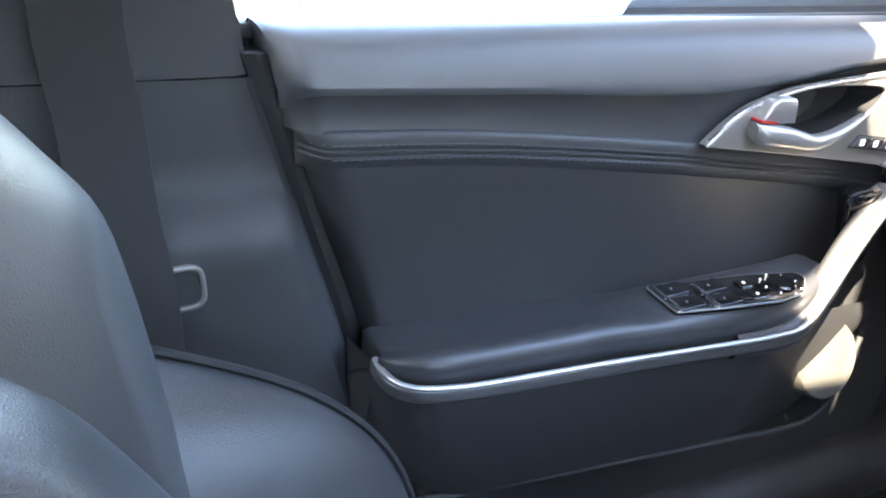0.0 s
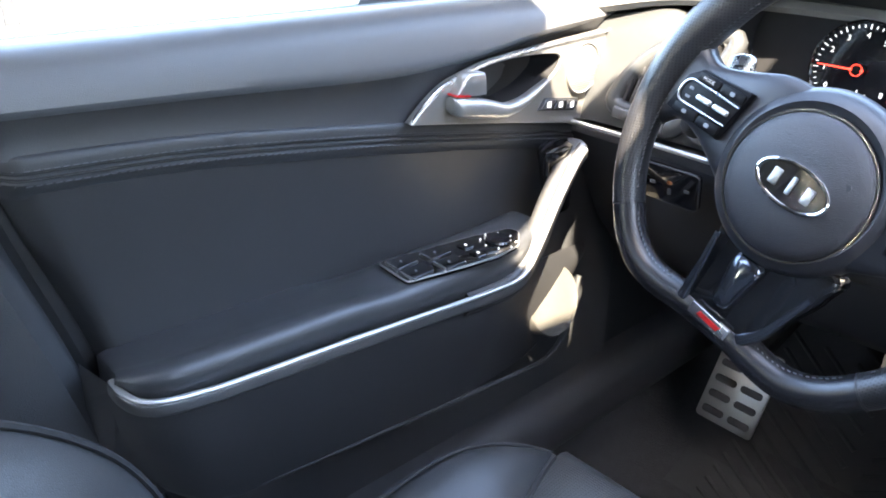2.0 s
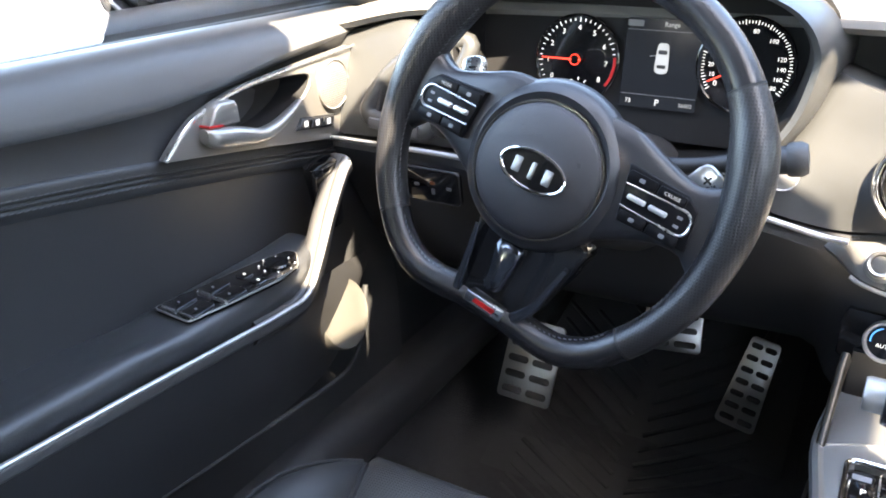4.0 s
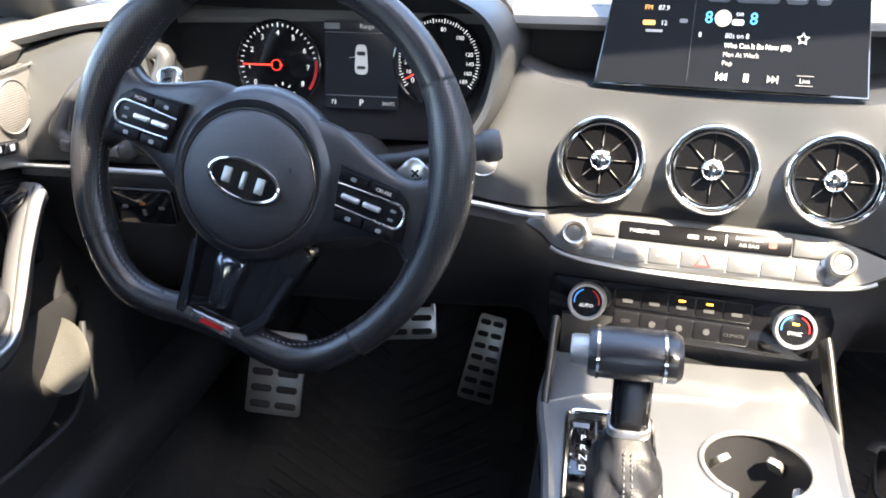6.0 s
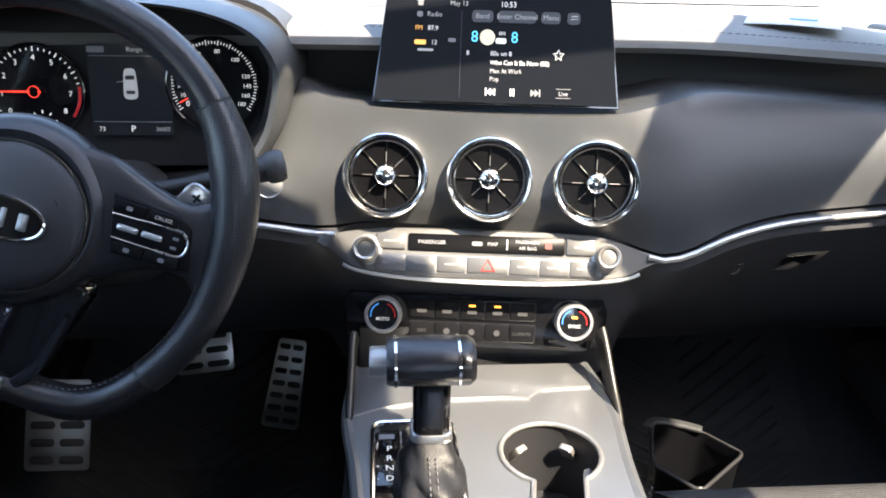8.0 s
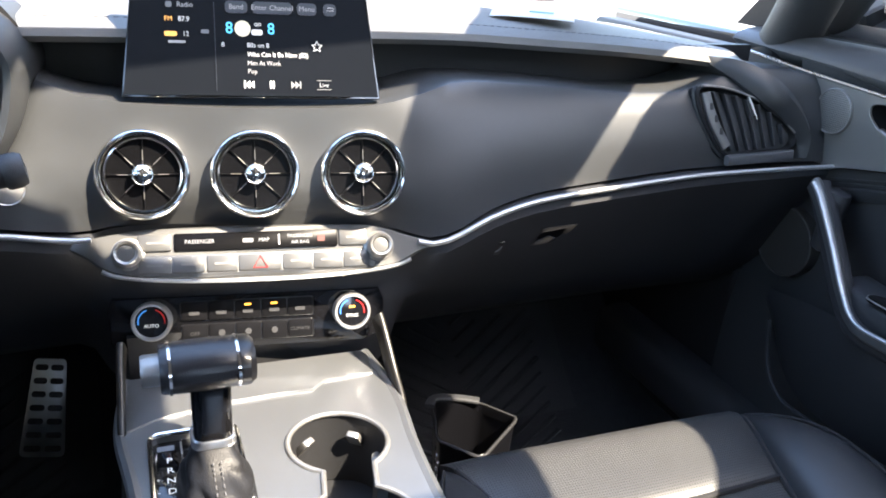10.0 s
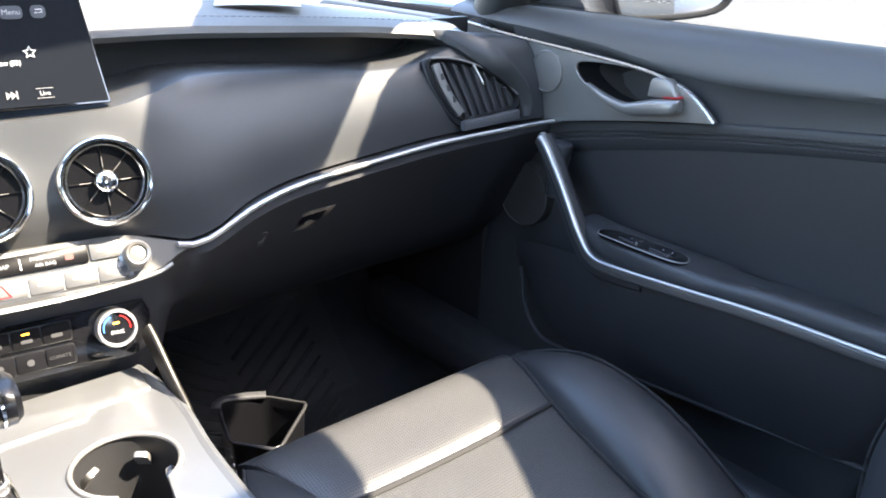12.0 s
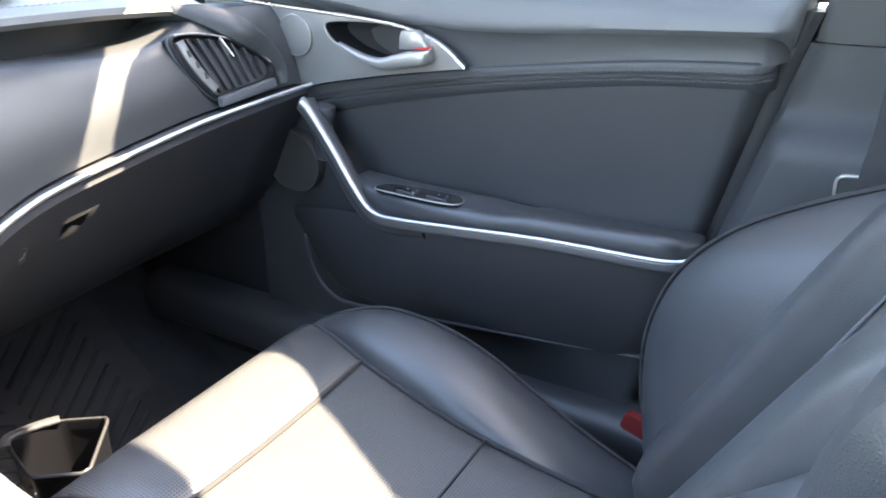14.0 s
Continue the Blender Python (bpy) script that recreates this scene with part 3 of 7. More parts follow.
    part("pocket_rim", tube(spline([q(*p) for p in rim], 40), 0.0032, 8), TRIMGREY, d, "grey moulded edge of the door pocket")
    # lower speaker in the front corner
    if s < 0:
        sm = plane_frame(q(0.6590, -0.066, 0.430), (0, -s, 0), (s * 0.30, 0, 0.95))
        part("door_speaker", lathe([(0.042, -0.03), (0.043, 0.000), (0.0415, 0.0022), (0.039, 0.0012), (0.025, 0.0024), (0.002, 0.003)], sm, 40), MESHLIT, d, "round perforated speaker grille")
    else:
        sm = plane_frame(q(0.690, 0.020, 0.539), (0, -s, 0), (0, 0, 1))
        part("door_speaker", lathe([(0.048, -0.02), (0.048, 0.000), (0.0465, 0.0016), (0.045, 0.0002), (0.002, 0.0008)], sm, 40), MESHD, d, "faint round black speaker cover")

    # handle surround: tapered plate with a scoop cut behind the lever
    edge_up = [(-0.273, 0.672), (-0.252, 0.690), (-0.229, 0.703), (-0.200, 0.711), (-0.165, 0.717), (-0.087, 0.723), (0.03, 0.730), (0.17, 0.741)]
    up = spline([(y, z, 0) for y, z in edge_up], 48)
    low = [(0.17, 0.66), (0.10, 0.625)] + [(y, seam_z(y) + 0.002) for y in np.linspace(0.05, -0.265, 26)]
    hole = [(-0.214, 0.698), (-0.206, 0.708), (-0.170, 0.7145), (-0.131, 0.7165), (-0.085, 0.7145), (-0.070, 0.710), (-0.073, 0.698), (-0.095, 0.683), (-0.125, 0.672), (-0.160, 0.667), (-0.190, 0.670), (-0.210, 0.680)]
    hp = spline([(y, z, 0) for y, z in hole], 48, True)
    bm = bmesh.new()
    es = []
    for pts in ([(p[0], p[1]) for p in up] + low, [(p[0], p[1]) for p in hp]):
        vs = [bm.verts.new(q(0.684 - 0.004 * math.sin(math.pi * min(1, max(0, (z - 0.63) / 0.11))), y, z)) for y, z in pts]
        es += [bm.edges.new((vs[i], vs[(i + 1) % len(vs)])) for i in range(len(vs))]
    bmesh.ops.triangle_fill(bm, use_beauty=True, use_dissolve=False, edges=es, normal=(-s, 0, 0))
    ext = bmesh.ops.extrude_face_region(bm, geom=list(bm.faces))
    for e_ in ext["geom"]:
        if isinstance(e_, bmesh.types.BMVert):
            e_.co.x += s * 0.012
    part("handle_surround", bm, SATIN, d, "satin silver surround of the door handle", True, 0.001)
    edge = [q(0.682, y - 0.0005, z + 0.0005) for y, z, _ in up]
    part("surround_edge", tube(edge, 0.0021, 8), STRIP, d, "bright edge of the silver surround")
    cy_, cz_ = -0.14, 0.692
    rws = []
    for scale, X in ((1.01, 0.6815), (0.99, 0.686), (0.95, 0.697), (0.82, 0.712), (0.4, 0.716), (0.02, 0.717)):
        rws.append([q(X, cy_ + (p[0] - cy_) * scale, cz_ + (p[1] - cz_) * scale) for p in hp])
    part("handle_scoop", grid(rws, True), LINING, d, "black scoop behind the handle")
    # lever: deep at the rear, tapering to the front along the lower edge of the scoop
    stations = spline([(0.6735, -0.2335, 0.6860, 0.0085, 0.006), (0.6700, -0.225, 0.6830, 0.0108, 0.009), (0.6685, -0.200, 0.6790, 0.0112, 0.0095), (0.6680, -0.180, 0.6745, 0.0100, 0.009), (0.6690, -0.162, 0.6715, 0.0078, 0.008),
                       (0.6710, -0.138, 0.6745, 0.0062, 0.007), (0.6745, -0.115, 0.6810, 0.0045, 0.006), (0.6795, -0.092, 0.6885, 0.0022, 0.004)], 40)
    rws = []
    for X, y, z, h_, w_ in stations:
        rws.append([q(X + w_ * math.copysign(abs(math.cos(a)) ** 0.8, math.cos(a)), y, z + 0.86 * h_ * math.copysign(abs(math.sin(a)) ** 0.8, math.sin(a))) for a in np.linspace(0, 2 * math.pi, 19)[:-1]])
    part("handle_lever", grid(rws, True, False, True), SATIN, d, "satin silver door handle lever")

    def on_door(X, pts, depth, soft=0.0):
        """A plate standing off the door skin by depth, its outline in door y and z."""
        m_ = plane_frame(q(X, 0, 0), (0, -s, 0), (0, 0, 1))
        return slab([(-s * y, q(0, y, z)[2] - q(0, 0, 0)[2]) for y, z in pts], depth, m_, soft)

    part("lock_tab", on_door(0.684, [(-0.2285, 0.6950), (-0.2205, 0.7080), (-0.2130, 0.7130), (-0.1930, 0.7115), (-0.1905, 0.7060), (-0.1890, 0.6900), (-0.205, 0.6905)], 0.0150, 0.003), SATIN, d, "silver lock tab beside the lever")
    part("red_mark", on_door(0.684, [(-0.2315, 0.6940), (-0.2310, 0.6956), (-0.2130, 0.6932), (-0.2130, 0.6920)], 0.0165), RED, d, "red unlock mark")
    ty = -0.030 if s < 0 else -0.019
    tm = plane_frame(q(0.6805, ty, 0.6935), (0, -s, 0), (0, 0, 1))
    tw = part("tweeter", lathe([(0.0255, -0.006), (0.0255, 0.0004), (0.024, 0.0010), (0.012, 0.0016), (0.001, 0.0018)], tm, 40), MESHG, d, "round silver tweeter grille")
    part("tweeter_ring", lathe([(0.0275, -0.002), (0.0275, 0.0012), (0.0266, 0.0020), (0.0256, 0.0012), (0.0254, -0.001)], tm, 40), SATIN, tw)
    if s < 0:
        outline = [(-0.100, 0.6575), (-0.090, 0.6695), (-0.032, 0.6610), (-0.039, 0.6485)]
        pl = part("memory_panel", on_door(0.684, outline, 0.0040, 0.0006), TRIMGREY, d, "dark grey seat memory button panel")
        for i in range(3):
            a0, a1 = 0.03 + i * 0.325, 0.03 + i * 0.325 + 0.29
            quad = []
            for a_, b_ in ((a0, 0.14), (a0, 0.88), (a1, 0.88), (a1, 0.14)):
                lo_ = (outline[0][0] + (outline[3][0] - outline[0][0]) * a_, outline[0][1] + (outline[3][1] - outline[0][1]) * a_)
                hi_ = (outline[1][0] + (outline[2][0] - outline[1][0]) * a_, outline[1][1] + (outline[2][1] - outline[1][1]) * a_)
                quad.append((lo_[0] + (hi_[0] - lo_[0]) * b_, lo_[1] + (hi_[1] - lo_[1]) * b_))
            part("memory_button", on_door(0.684, quad, 0.0060, 0.001), PLASTIC, pl, "black memory button")
            c_ = (sum(p[0] for p in quad) / 4, sum(p[1] for p in quad) / 4)
            part("button_mark", on_door(0.684, [(c_[0] - 0.003, c_[1] - 0.003), (c_[0] - 0.003, c_[1] + 0.003), (c_[0] + 0.003, c_[1] + 0.003), (c_[0] + 0.003, c_[1] - 0.003)], 0.0064), WHITEINK, pl, "", False)
    # window switches on the armrest
    if s < 0:
        um = plane_frame(q(0.648, -0.235, 0.5515), (0, 1, 0), (-1, 0, 0.03))
        bez = [(-0.088, 0.019), (-0.090, -0.024), (-0.040, -0.032), (0.012, -0.038), (0.045, -0.033), (0.068, -0.012), (0.066, -0.002), (0.020, 0.008), (-0.040, 0.014)]
    else:
        um = plane_frame(q(0.632, -0.232, 0.5505), (0, 1, 0), (-1, 0, 0.03))
        bez = [(-0.058, 0.014), (-0.052, -0.014), (0.03, -0.016), (0.056, -0.006), (0.058, 0.006), (0.04, 0.014)]
    if s < 0:
        bo = []
        for i, p in enumerate(bez):
            prev, nxt = Vector(bez[i - 1]), Vector(bez[(i + 1) % len(bez)])
            c = Vector(p)
            e1, e2 = c + (prev - c).normalized() * 0.004, c + (nxt - c).normalized() * 0.004
            bo += [tuple(e1 * (1 - f) ** 2 + c * 2 * f * (1 - f) + e2 * f * f) for f in (0, 0.33, 0.67, 1)]
    else:
        bo = spline([(p[0], p[1], 0) for p in bez], 44, True)
    sw = part("switch_panel", slab([(p[0], p[1]) for p in bo], 0.004, um, 0.001), GLOSS, d, "gloss black window switch panel")
    part("switch_bezel", tube([um @ Vector((p[0], p[1], 0.003)) for p in bo], 0.0009, 6, True, tuple(um.to_3x3() @ Vector((0, 0, 1)))), SATIN, sw, "thin silver bezel")
    spots = [(-0.072, -0.017), (-0.071, 0.005), (-0.036, -0.022), (-0.034, 0.000)] if s < 0 else [(-0.030, 0.0), (0.015, 0.0)]
    for cx, cy in spots:
        tm2 = um @ Matrix.Translation((cx, cy, 0.003))
        part("window_switch", slab(rrect(0.026, 0.018, 0.003), 0.0032, tm2 @ pose(0, 0, 0, 0, -4, 0), 0.001), GLOSS, sw, "black window switch")
        part("switch_tip", slab(rrect(0.0016, 0.017, 0.0006, 2), 0.0040, tm2 @ Matrix.Translation((-0.0140, 0, 0))), STRIP, sw, "silver switch tip")
        part("switch_mark", slab(rrect(0.0016, 0.0026, 0.0006, 2), 0.0040, tm2 @ Matrix.Translation((-0.002, 0, 0))), GREYINK, sw)
    if s < 0:
        mm = um @ Matrix.Translation((0.034, -0.016, 0.003))
        part("mirror_knob", lathe([(0.013, 0), (0.013, 0.003), (0.0115, 0.0045), (0.002, 0.005)], mm, 24), GLOSS, sw, "round mirror adjuster")
        for a in range(0, 360, 45):
            part("mirror_mark", slab(rrect(0.0016, 0.0010, 0.0004, 2), 0.0022, mm @ pose(0, 0, 0, 0, 0, a) @ Matrix.Translation((0.0175, 0, 0))), WHITEINK, sw)
        for cx, cy in ((-0.002, -0.024), (0.000, -0.005)):
            part("lock_switch", slab(rrect(0.014, 0.014, 0.003), 0.0025, um @ Matrix.Translation((cx, cy, 0.003)), 0.0015), GLOSS, sw)
            part("lock_mark", slab(rrect(0.002, 0.003, 0.0008, 2), 0.0030, um @ Matrix.Translation((cx, cy, 0.003))), WHITEINK, sw)
    # window seal, glass and frame
    part("window_seal", sweep([q(0.752, y, BELT - 0.004) for y in np.linspace(-0.70, 0.20, 20)], rrect(0.014, 0.010, 0.003)), RUBBER, d, "black rubber window seal")
    if s < 0:
        gl = part("window_pane", grid([[(s * X, y, z + dz) for y in np.linspace(ya, yb, 6)] for X, z, ya, yb in ((0.757, BELT, -0.70, 0.20), (0.70, 1.0, -0.73, 0.0), (0.605, 1.215, -0.77, -0.22))]), GLASS, d, "clear side window glass")
        gl.visible_shadow = False
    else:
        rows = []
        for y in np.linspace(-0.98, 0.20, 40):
            # unseen top edge is shaped to bound the sun patches on dash and seat
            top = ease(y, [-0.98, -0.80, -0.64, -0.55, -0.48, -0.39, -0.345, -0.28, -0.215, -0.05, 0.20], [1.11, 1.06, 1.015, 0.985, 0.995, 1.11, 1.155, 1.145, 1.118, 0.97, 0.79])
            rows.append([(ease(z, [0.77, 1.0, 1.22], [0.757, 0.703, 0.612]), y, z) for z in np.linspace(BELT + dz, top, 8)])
        part("window_pane", grid(rows), TINTED, d, "tinted side window, unseen top edge shaped to bound the sun")
    # gasket in the gap between the door and the pillar
    rows = []
    for z in np.linspace(0.20, 0.752, 26):
        y = rear_y(z)
        rows.append([q(X, yy, z) for X, yy in ((0.735, y + 0.010), (0.724, y + 0.002), (0.7215, y - 0.007), (0.725, y - 0.016), (0.745, y - 0.018), (0.745, y + 0.010))])
    part("door_seal", grid(rows, True, False, True), DARK, d, "black rubber door seal")
    return d


build_door(-1, 0.0, "driver's")
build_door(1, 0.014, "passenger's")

# lower sills beside the seats and B-pillars with belts
for s, side in ((-1, "driver"), (1, "passenger")):
    structure("sill_trim", sweep([(s * 0.70, y, 0.235) for y in np.linspace(-0.95, 0.35, 14)], rrect(0.11, 0.09, 0.03)), PLASTIC,
              f"black plastic sill trim under the {side} door", "trim")
    structure("kick_panel", box(min(s * 0.70, s * 0.745), max(s * 0.70, s * 0.745), 0.10, 0.58, 0.05, 0.75), DARK, f"dark kick panel ahead of the {side} door", "wall", 0.01)
    structure("rear_door_wall", box(min(s * 0.745, s * 0.80), max(s * 0.745, s * 0.80), -2.1, -0.95, 0.0, 0.78), VINYL, f"rear door trim behind the {side} seat", "wall", 0.01)
    # rear glass is out of view; its tint only regulates light on the seats
    structure("window_2" if s < 0 else "window_3", grid([[(s * X, y, z) for y in np.linspace(-2.1, -0.94, 4)] for X, z in ((0.77, 0.77), (0.71, 1.0), (0.60, 1.23))]), TINTED, "unseen rear door glass, tinted to hold back the light", "window")
    # outer skin of the car below the windows
    structure("outer_door_skin", box(min(s * 0.765, s * 0.82), max(s * 0.765, s * 0.82), -2.1, 0.62, 0.0, 0.765), CARBLACK, "dark body side of the car", "car body", 0.01)
    b = thing("b_pillar", (s * 0.73, -0.75, 0.2), f"dark grey moulded pillar trim behind the {side} door", "pillar")
    rows = []
    for k in range(60):
        z = 0.20 + 0.5365 * k / 59
        fr = rear_y(z) - 0.010
        swell = 0.036 * (1 / (1 + math.exp((z - 0.652) / 0.006)))
        X = 0.722 - swell
        row = [(s * 0.75, fr, z), (s * (0.727), fr - 0.002, z), (s * (0.7215 - swell * 0.4), fr - 0.010, z), (s * (X + 0.004), fr - 0.022, z)]
        row += [(s * (X + 0.002 + 0.01 * (i / 8) ** 2), fr - 0.03 - 0.30 * i / 8, z) for i in range(9)]
        row += [(s * 0.76, fr - 0.33, z)]
        rows.append(row)
    part("lower_trim", grid(rows, True, False, True), TRIMGREY, b, "grained dark grey lower pillar trim")
    rows = []
    for k in range(16):
        z = 0.738 + 0.474 * k / 15
        fr = rear_y(0.75) - 0.010 - 0.48 * (k / 15) ** 1.8
        X = 0.722 - 0.125 * (max(0, k - 1) / 14) ** 1.2
        row = [(s * (X + 0.04), fr, z), (s * (X + 0.006), fr - 0.002, z), (s * X, fr - 0.012, z)]
        row += [(s * (X + 0.008 * (i / 6) ** 2), fr - 0.012 - (0.30 - 0.10 * k / 15) * i / 6, z) for i in range(1, 7)]
        row += [(s * (X + 0.05), fr - 0.32 + 0.10 * k / 15, z)]
        rows.append(row)
    part("upper_trim", grid(rows, True, False, True), TRIMGREY, b, "grained dark grey upper pillar trim")
    belt = thing("seat_belt", (s * 0.71, -0.72, 0.2), "black woven seat belt hanging in front of the pillar", "seat belt", "front seat belts")
    web = [(s * 0.650, -1.02, 1.10), (s * 0.688, -0.775, 0.87), (s * 0.702, -0.742, 0.75), (s * 0.692, -0.735, 0.66), (s * 0.684, -0.728, 0.585), (s * 0.686, -0.73, 0.40), (s * 0.69, -0.73, 0.24)]
    part("webbing", sweep(spline(web, 24), rrect(0.0025, 0.050, 0.001, 2), up=(0, 1, 0)), WEAVE, belt)
    gm = plane_frame((s * 0.6915, -0.712, 0.606), (0, -s, 0.06), (0, 0.06, 1))
    part("guide", sweep([gm @ Vector((x, y, 0.003)) for x, y in rrect(0.050, 0.030, 0.008, 3)], rrect(0.004, 0.006, 0.0015, 2), up=tuple(gm.to_3x3() @ Vector((0, 0, 1))), closed=True), SATIN, belt, "grey plastic belt guide")

# ---- dashboard ----
dash = thing("dashboard", (0, 0.05, 0.45), "black soft dashboard with silver trim line and a lower glovebox side", "dashboard")
LINE_X = [-0.70, -0.62, -0.50, -0.30, -0.22, -0.165, -0.12, 0.0, 0.13, 0.172, 0.234, 0.29, 0.40, 0.50, 0.64, 0.70]
LINE_Z = [0.636, 0.635, 0.632, 0.624, 0.615, 0.606, 0.609, 0.606, 0.600, 0.591, 0.615, 0.627, 0.635, 0.640, 0.644, 0.645]


def line_z(x):
    return ease(x, LINE_X, LINE_Z)


def top_z(x):
    """Upper edge of the dash face, under the slot."""
    return ease(x, [-0.70, -0.60, -0.545, -0.225, -0.19, -0.156, -0.113, 0.0, 0.115, 0.16, 0.205, 0.30, 0.48, 0.60, 0.70], [0.74, 0.75, 0.650, 0.650, 0.733, 0.7262, 0.7205, 0.7168, 0.7205, 0.729, 0.7380, 0.733, 0.722, 0.748, 0.74])


def cant(x):
    """The middle of the dash is turned a little towards the driver."""
    return ease(x, [-0.5, -0.3, -0.16, 0.16, 0.3, 0.5], [0.0, 0.012, 0.019, -0.019, -0.012, 0.0])


def face_y(x, z):
    """The dash face leans away from the seats and curves back at both ends."""
    return cant(x) - 0.016 + 0.36 * (z - 0.60) - 0.02 * max(0, (abs(x) - 0.45) / 0.25) ** 2


def face_at(x, z, out=0.0):
    return Vector((x, face_y(x, z) - out * 0.94, z + out * 0.34))


XS = list(np.linspace(-0.70, 0.70, 85))
rows = []
for x in XS:
    za, zb = line_z(x), top_z(x)
    row = []
    for k in range(9):
        f = k / 8
        z = za + (zb - za) * f
        round_top = 0.004 * max(0, (f - 0.85) / 0.15) ** 2
        mid = max(0.0, 1 - (abs(x) / 0.20) ** 4)
        shelf = 0.014 * mid * (max(0.0, 1 - f / 0.28) - max(0.0, (f - 0.60) / 0.40) ** 1.4)
        row.append((x, face_y(x, z) + round_top * (1 - 0.6 * mid) - 0.006 * math.sin(math.pi * f) + shelf, z))
    row += [(x, face_y(x, zb) + 0.006, zb + 0.0012), (x, max(0.075, face_y(x, zb) + 0.04), zb + 0.002), (x, 0.12, zb - 0.002), (x, 0.12, za)]
    rows.append(row)
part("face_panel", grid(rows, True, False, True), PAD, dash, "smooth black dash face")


def lip_z(x):
    """Lower edge of the dash top's roll; it falls away towards the passenger's door."""
    return ease(x, [-0.70, -0.62, -0.5, 0.0, 0.20, 0.34, 0.466, 0.57, 0.63, 0.70], [0.745, 0.762, 0.767, 0.768, 0.7685, 0.762, 0.7545, 0.745, 0.735, 0.720])


# top pad with rolled lip over the dark slot; its front is shorter on the passenger's side
REACH = (0.585, 0.585, 0.585, 0.585, 0.590, 0.625, 0.680, 0.700, 0.700, 0.700, 0.600, 0.590)
rows = []
for x in XS:
    row = []
    for k, reach in enumerate(REACH):
        xx = x if x < 0.45 else 0.45 + (x - 0.45) * (reach - 0.45) / 0.25
        lip = lip_z(xx)
        fy = ease(abs(xx), [0.0, 0.45, 0.60, 0.70], [0.062, 0.060, 0.035, 0.0])
        y, z = ((fy + 0.05, lip - 0.002), (fy + 0.006, lip), (fy, lip + 0.006), (fy + 0.004, lip + 0.013), (fy + 0.03, lip + 0.020), (fy + 0.10, lip + 0.024),
                (0.30, lip + 0.022), (0.48, lip + 0.012), (0.62, lip - 0.004), (0.62, lip - 0.05), (0.14, lip - 0.05), (0.125, lip - 0.008))[k]
        row.append((xx, y, z))
    rows.append(row)
part("top_pad", grid(rows, True, False, True), LITPAD, dash, "stitched soft dash top")
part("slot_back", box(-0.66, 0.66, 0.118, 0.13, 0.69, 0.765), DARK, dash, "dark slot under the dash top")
bm = bmesh.new()
for i in range(140):
    x = -0.64 + i * 0.0086
    lip = lip_z(x)
    fy = ease(abs(x), [0.0, 0.45, 0.60, 0.70], [0.062, 0.060, 0.035, 0.0])
    box(x, x + 0.005, fy + 0.030, fy + 0.0308, lip + 0.0195, lip + 0.0204, bm)
tagged(part("stitching", bm, STITCH, dash, "grey stitching along the dash top", False), kind="stuff")
# defroster slots near the windscreen
for cx in (-0.36, 0.36):
    part("defroster_vent", slab(rrect(0.42, 0.03, 0.012), 0.003, Matrix.Translation((cx, 0.50, 0.7785)) @ pose(0, 0, 0, -4, 0, 0)), DARK, dash, "dark defroster slot")
part("centre_speaker", lathe([(0.100, 0), (0.100, 0.006), (0.0985, 0.0075), (0.096, 0.006), (0.090, 0.0065), (0.01, 0.009)], Matrix.Translation((0.034, 0.225, 0.7835)) @ Matrix.Diagonal((1.62, 1.0, 1, 1)), 56), MESHD, dash, "dark oval speaker grille on the dash top")
# lower panel, falling back towards the footwells
rows = []
for x in XS:
    za = line_z(x) - 0.004
    c = max(0.0, 1 - (abs(x) / 0.17) ** 6)
    prof = [(-0.020 + 0.032 * c, za), (-0.022 + 0.032 * c, za - 0.012), (-0.010 + 0.022 * c, za - 0.03), (0.018 - 0.022 * c, za - 0.07), (0.062 - 0.065 * c, 0.49), (0.115 - 0.11 * c, 0.435), (0.16 - 0.13 * c, 0.405), (0.30, 0.40), (0.30, za)]
    rows.append([(x, y + (cant(x) if y < 0.2 else 0), z) for y, z in prof])
part("lower_panel", grid(rows, True, False, True), LOWER, dash, "grained black lower dash")
# rolled end of the dash top, sweeping down round the passenger's side vent
outer = spline([(0.535, 0.056, 0.762), (0.575, 0.034, 0.7610), (0.612, 0.010, 0.743), (0.6425, 0.0, 0.7136), (0.6574, -0.010, 0.680), (0.6500, -0.015, 0.649)], 30)
inner_line = spline([(0.535, 0.056, 0.756), (0.562, 0.026, 0.738), (0.590, 0.000, 0.7150), (0.622, -0.007, 0.693), (0.641, -0.012, 0.669), (0.642, -0.015, 0.650)], 30)
rows = []
for i in range(31):
    a, b = Vector(outer[i]), Vector(inner_line[i])
    fade = min(1.0, i / 10)
    out_ = Vector((0.35, -0.9, 0.3)) * 0.010 * fade
    rows.append([a + Vector((0, 0.06, -0.030)), a + Vector((0, 0.03, -0.006)), a + Vector((0, 0.012, -0.001)), a.lerp(b, 0.15) + out_ * 0.5, a.lerp(b, 0.45) + out_, a.lerp(b, 0.8) + out_ * 0.7, b, b + Vector((0, 0.05, -0.01))])
part("end_roll", grid(rows, True, False, True), PAD, dash, "rolled black end of the dash round the vent")
# bright trim line on both sides of the centre panel
for xa, xb in ((-0.70, -0.150), (0.150, 0.70)):
    path = [(x, cant(x) - 0.024 - 0.02 * max(0, (abs(x) - 0.45) / 0.25) ** 2 * 0.6, line_z(x) - 0.002) for x in np.linspace(xa, xb, 36)]
    part("trim_line", sweep(path, rrect(0.006, 0.0054, 0.0022, 3)), ACCENT, dash, "slim bright trim line")
# glovebox outline, latch and switch mark
LM = facing((0.322, 0.0018, 0.5700), -36, 6) @ Matrix.Diagonal((1.0, 1.75, 1.0, 1.0))
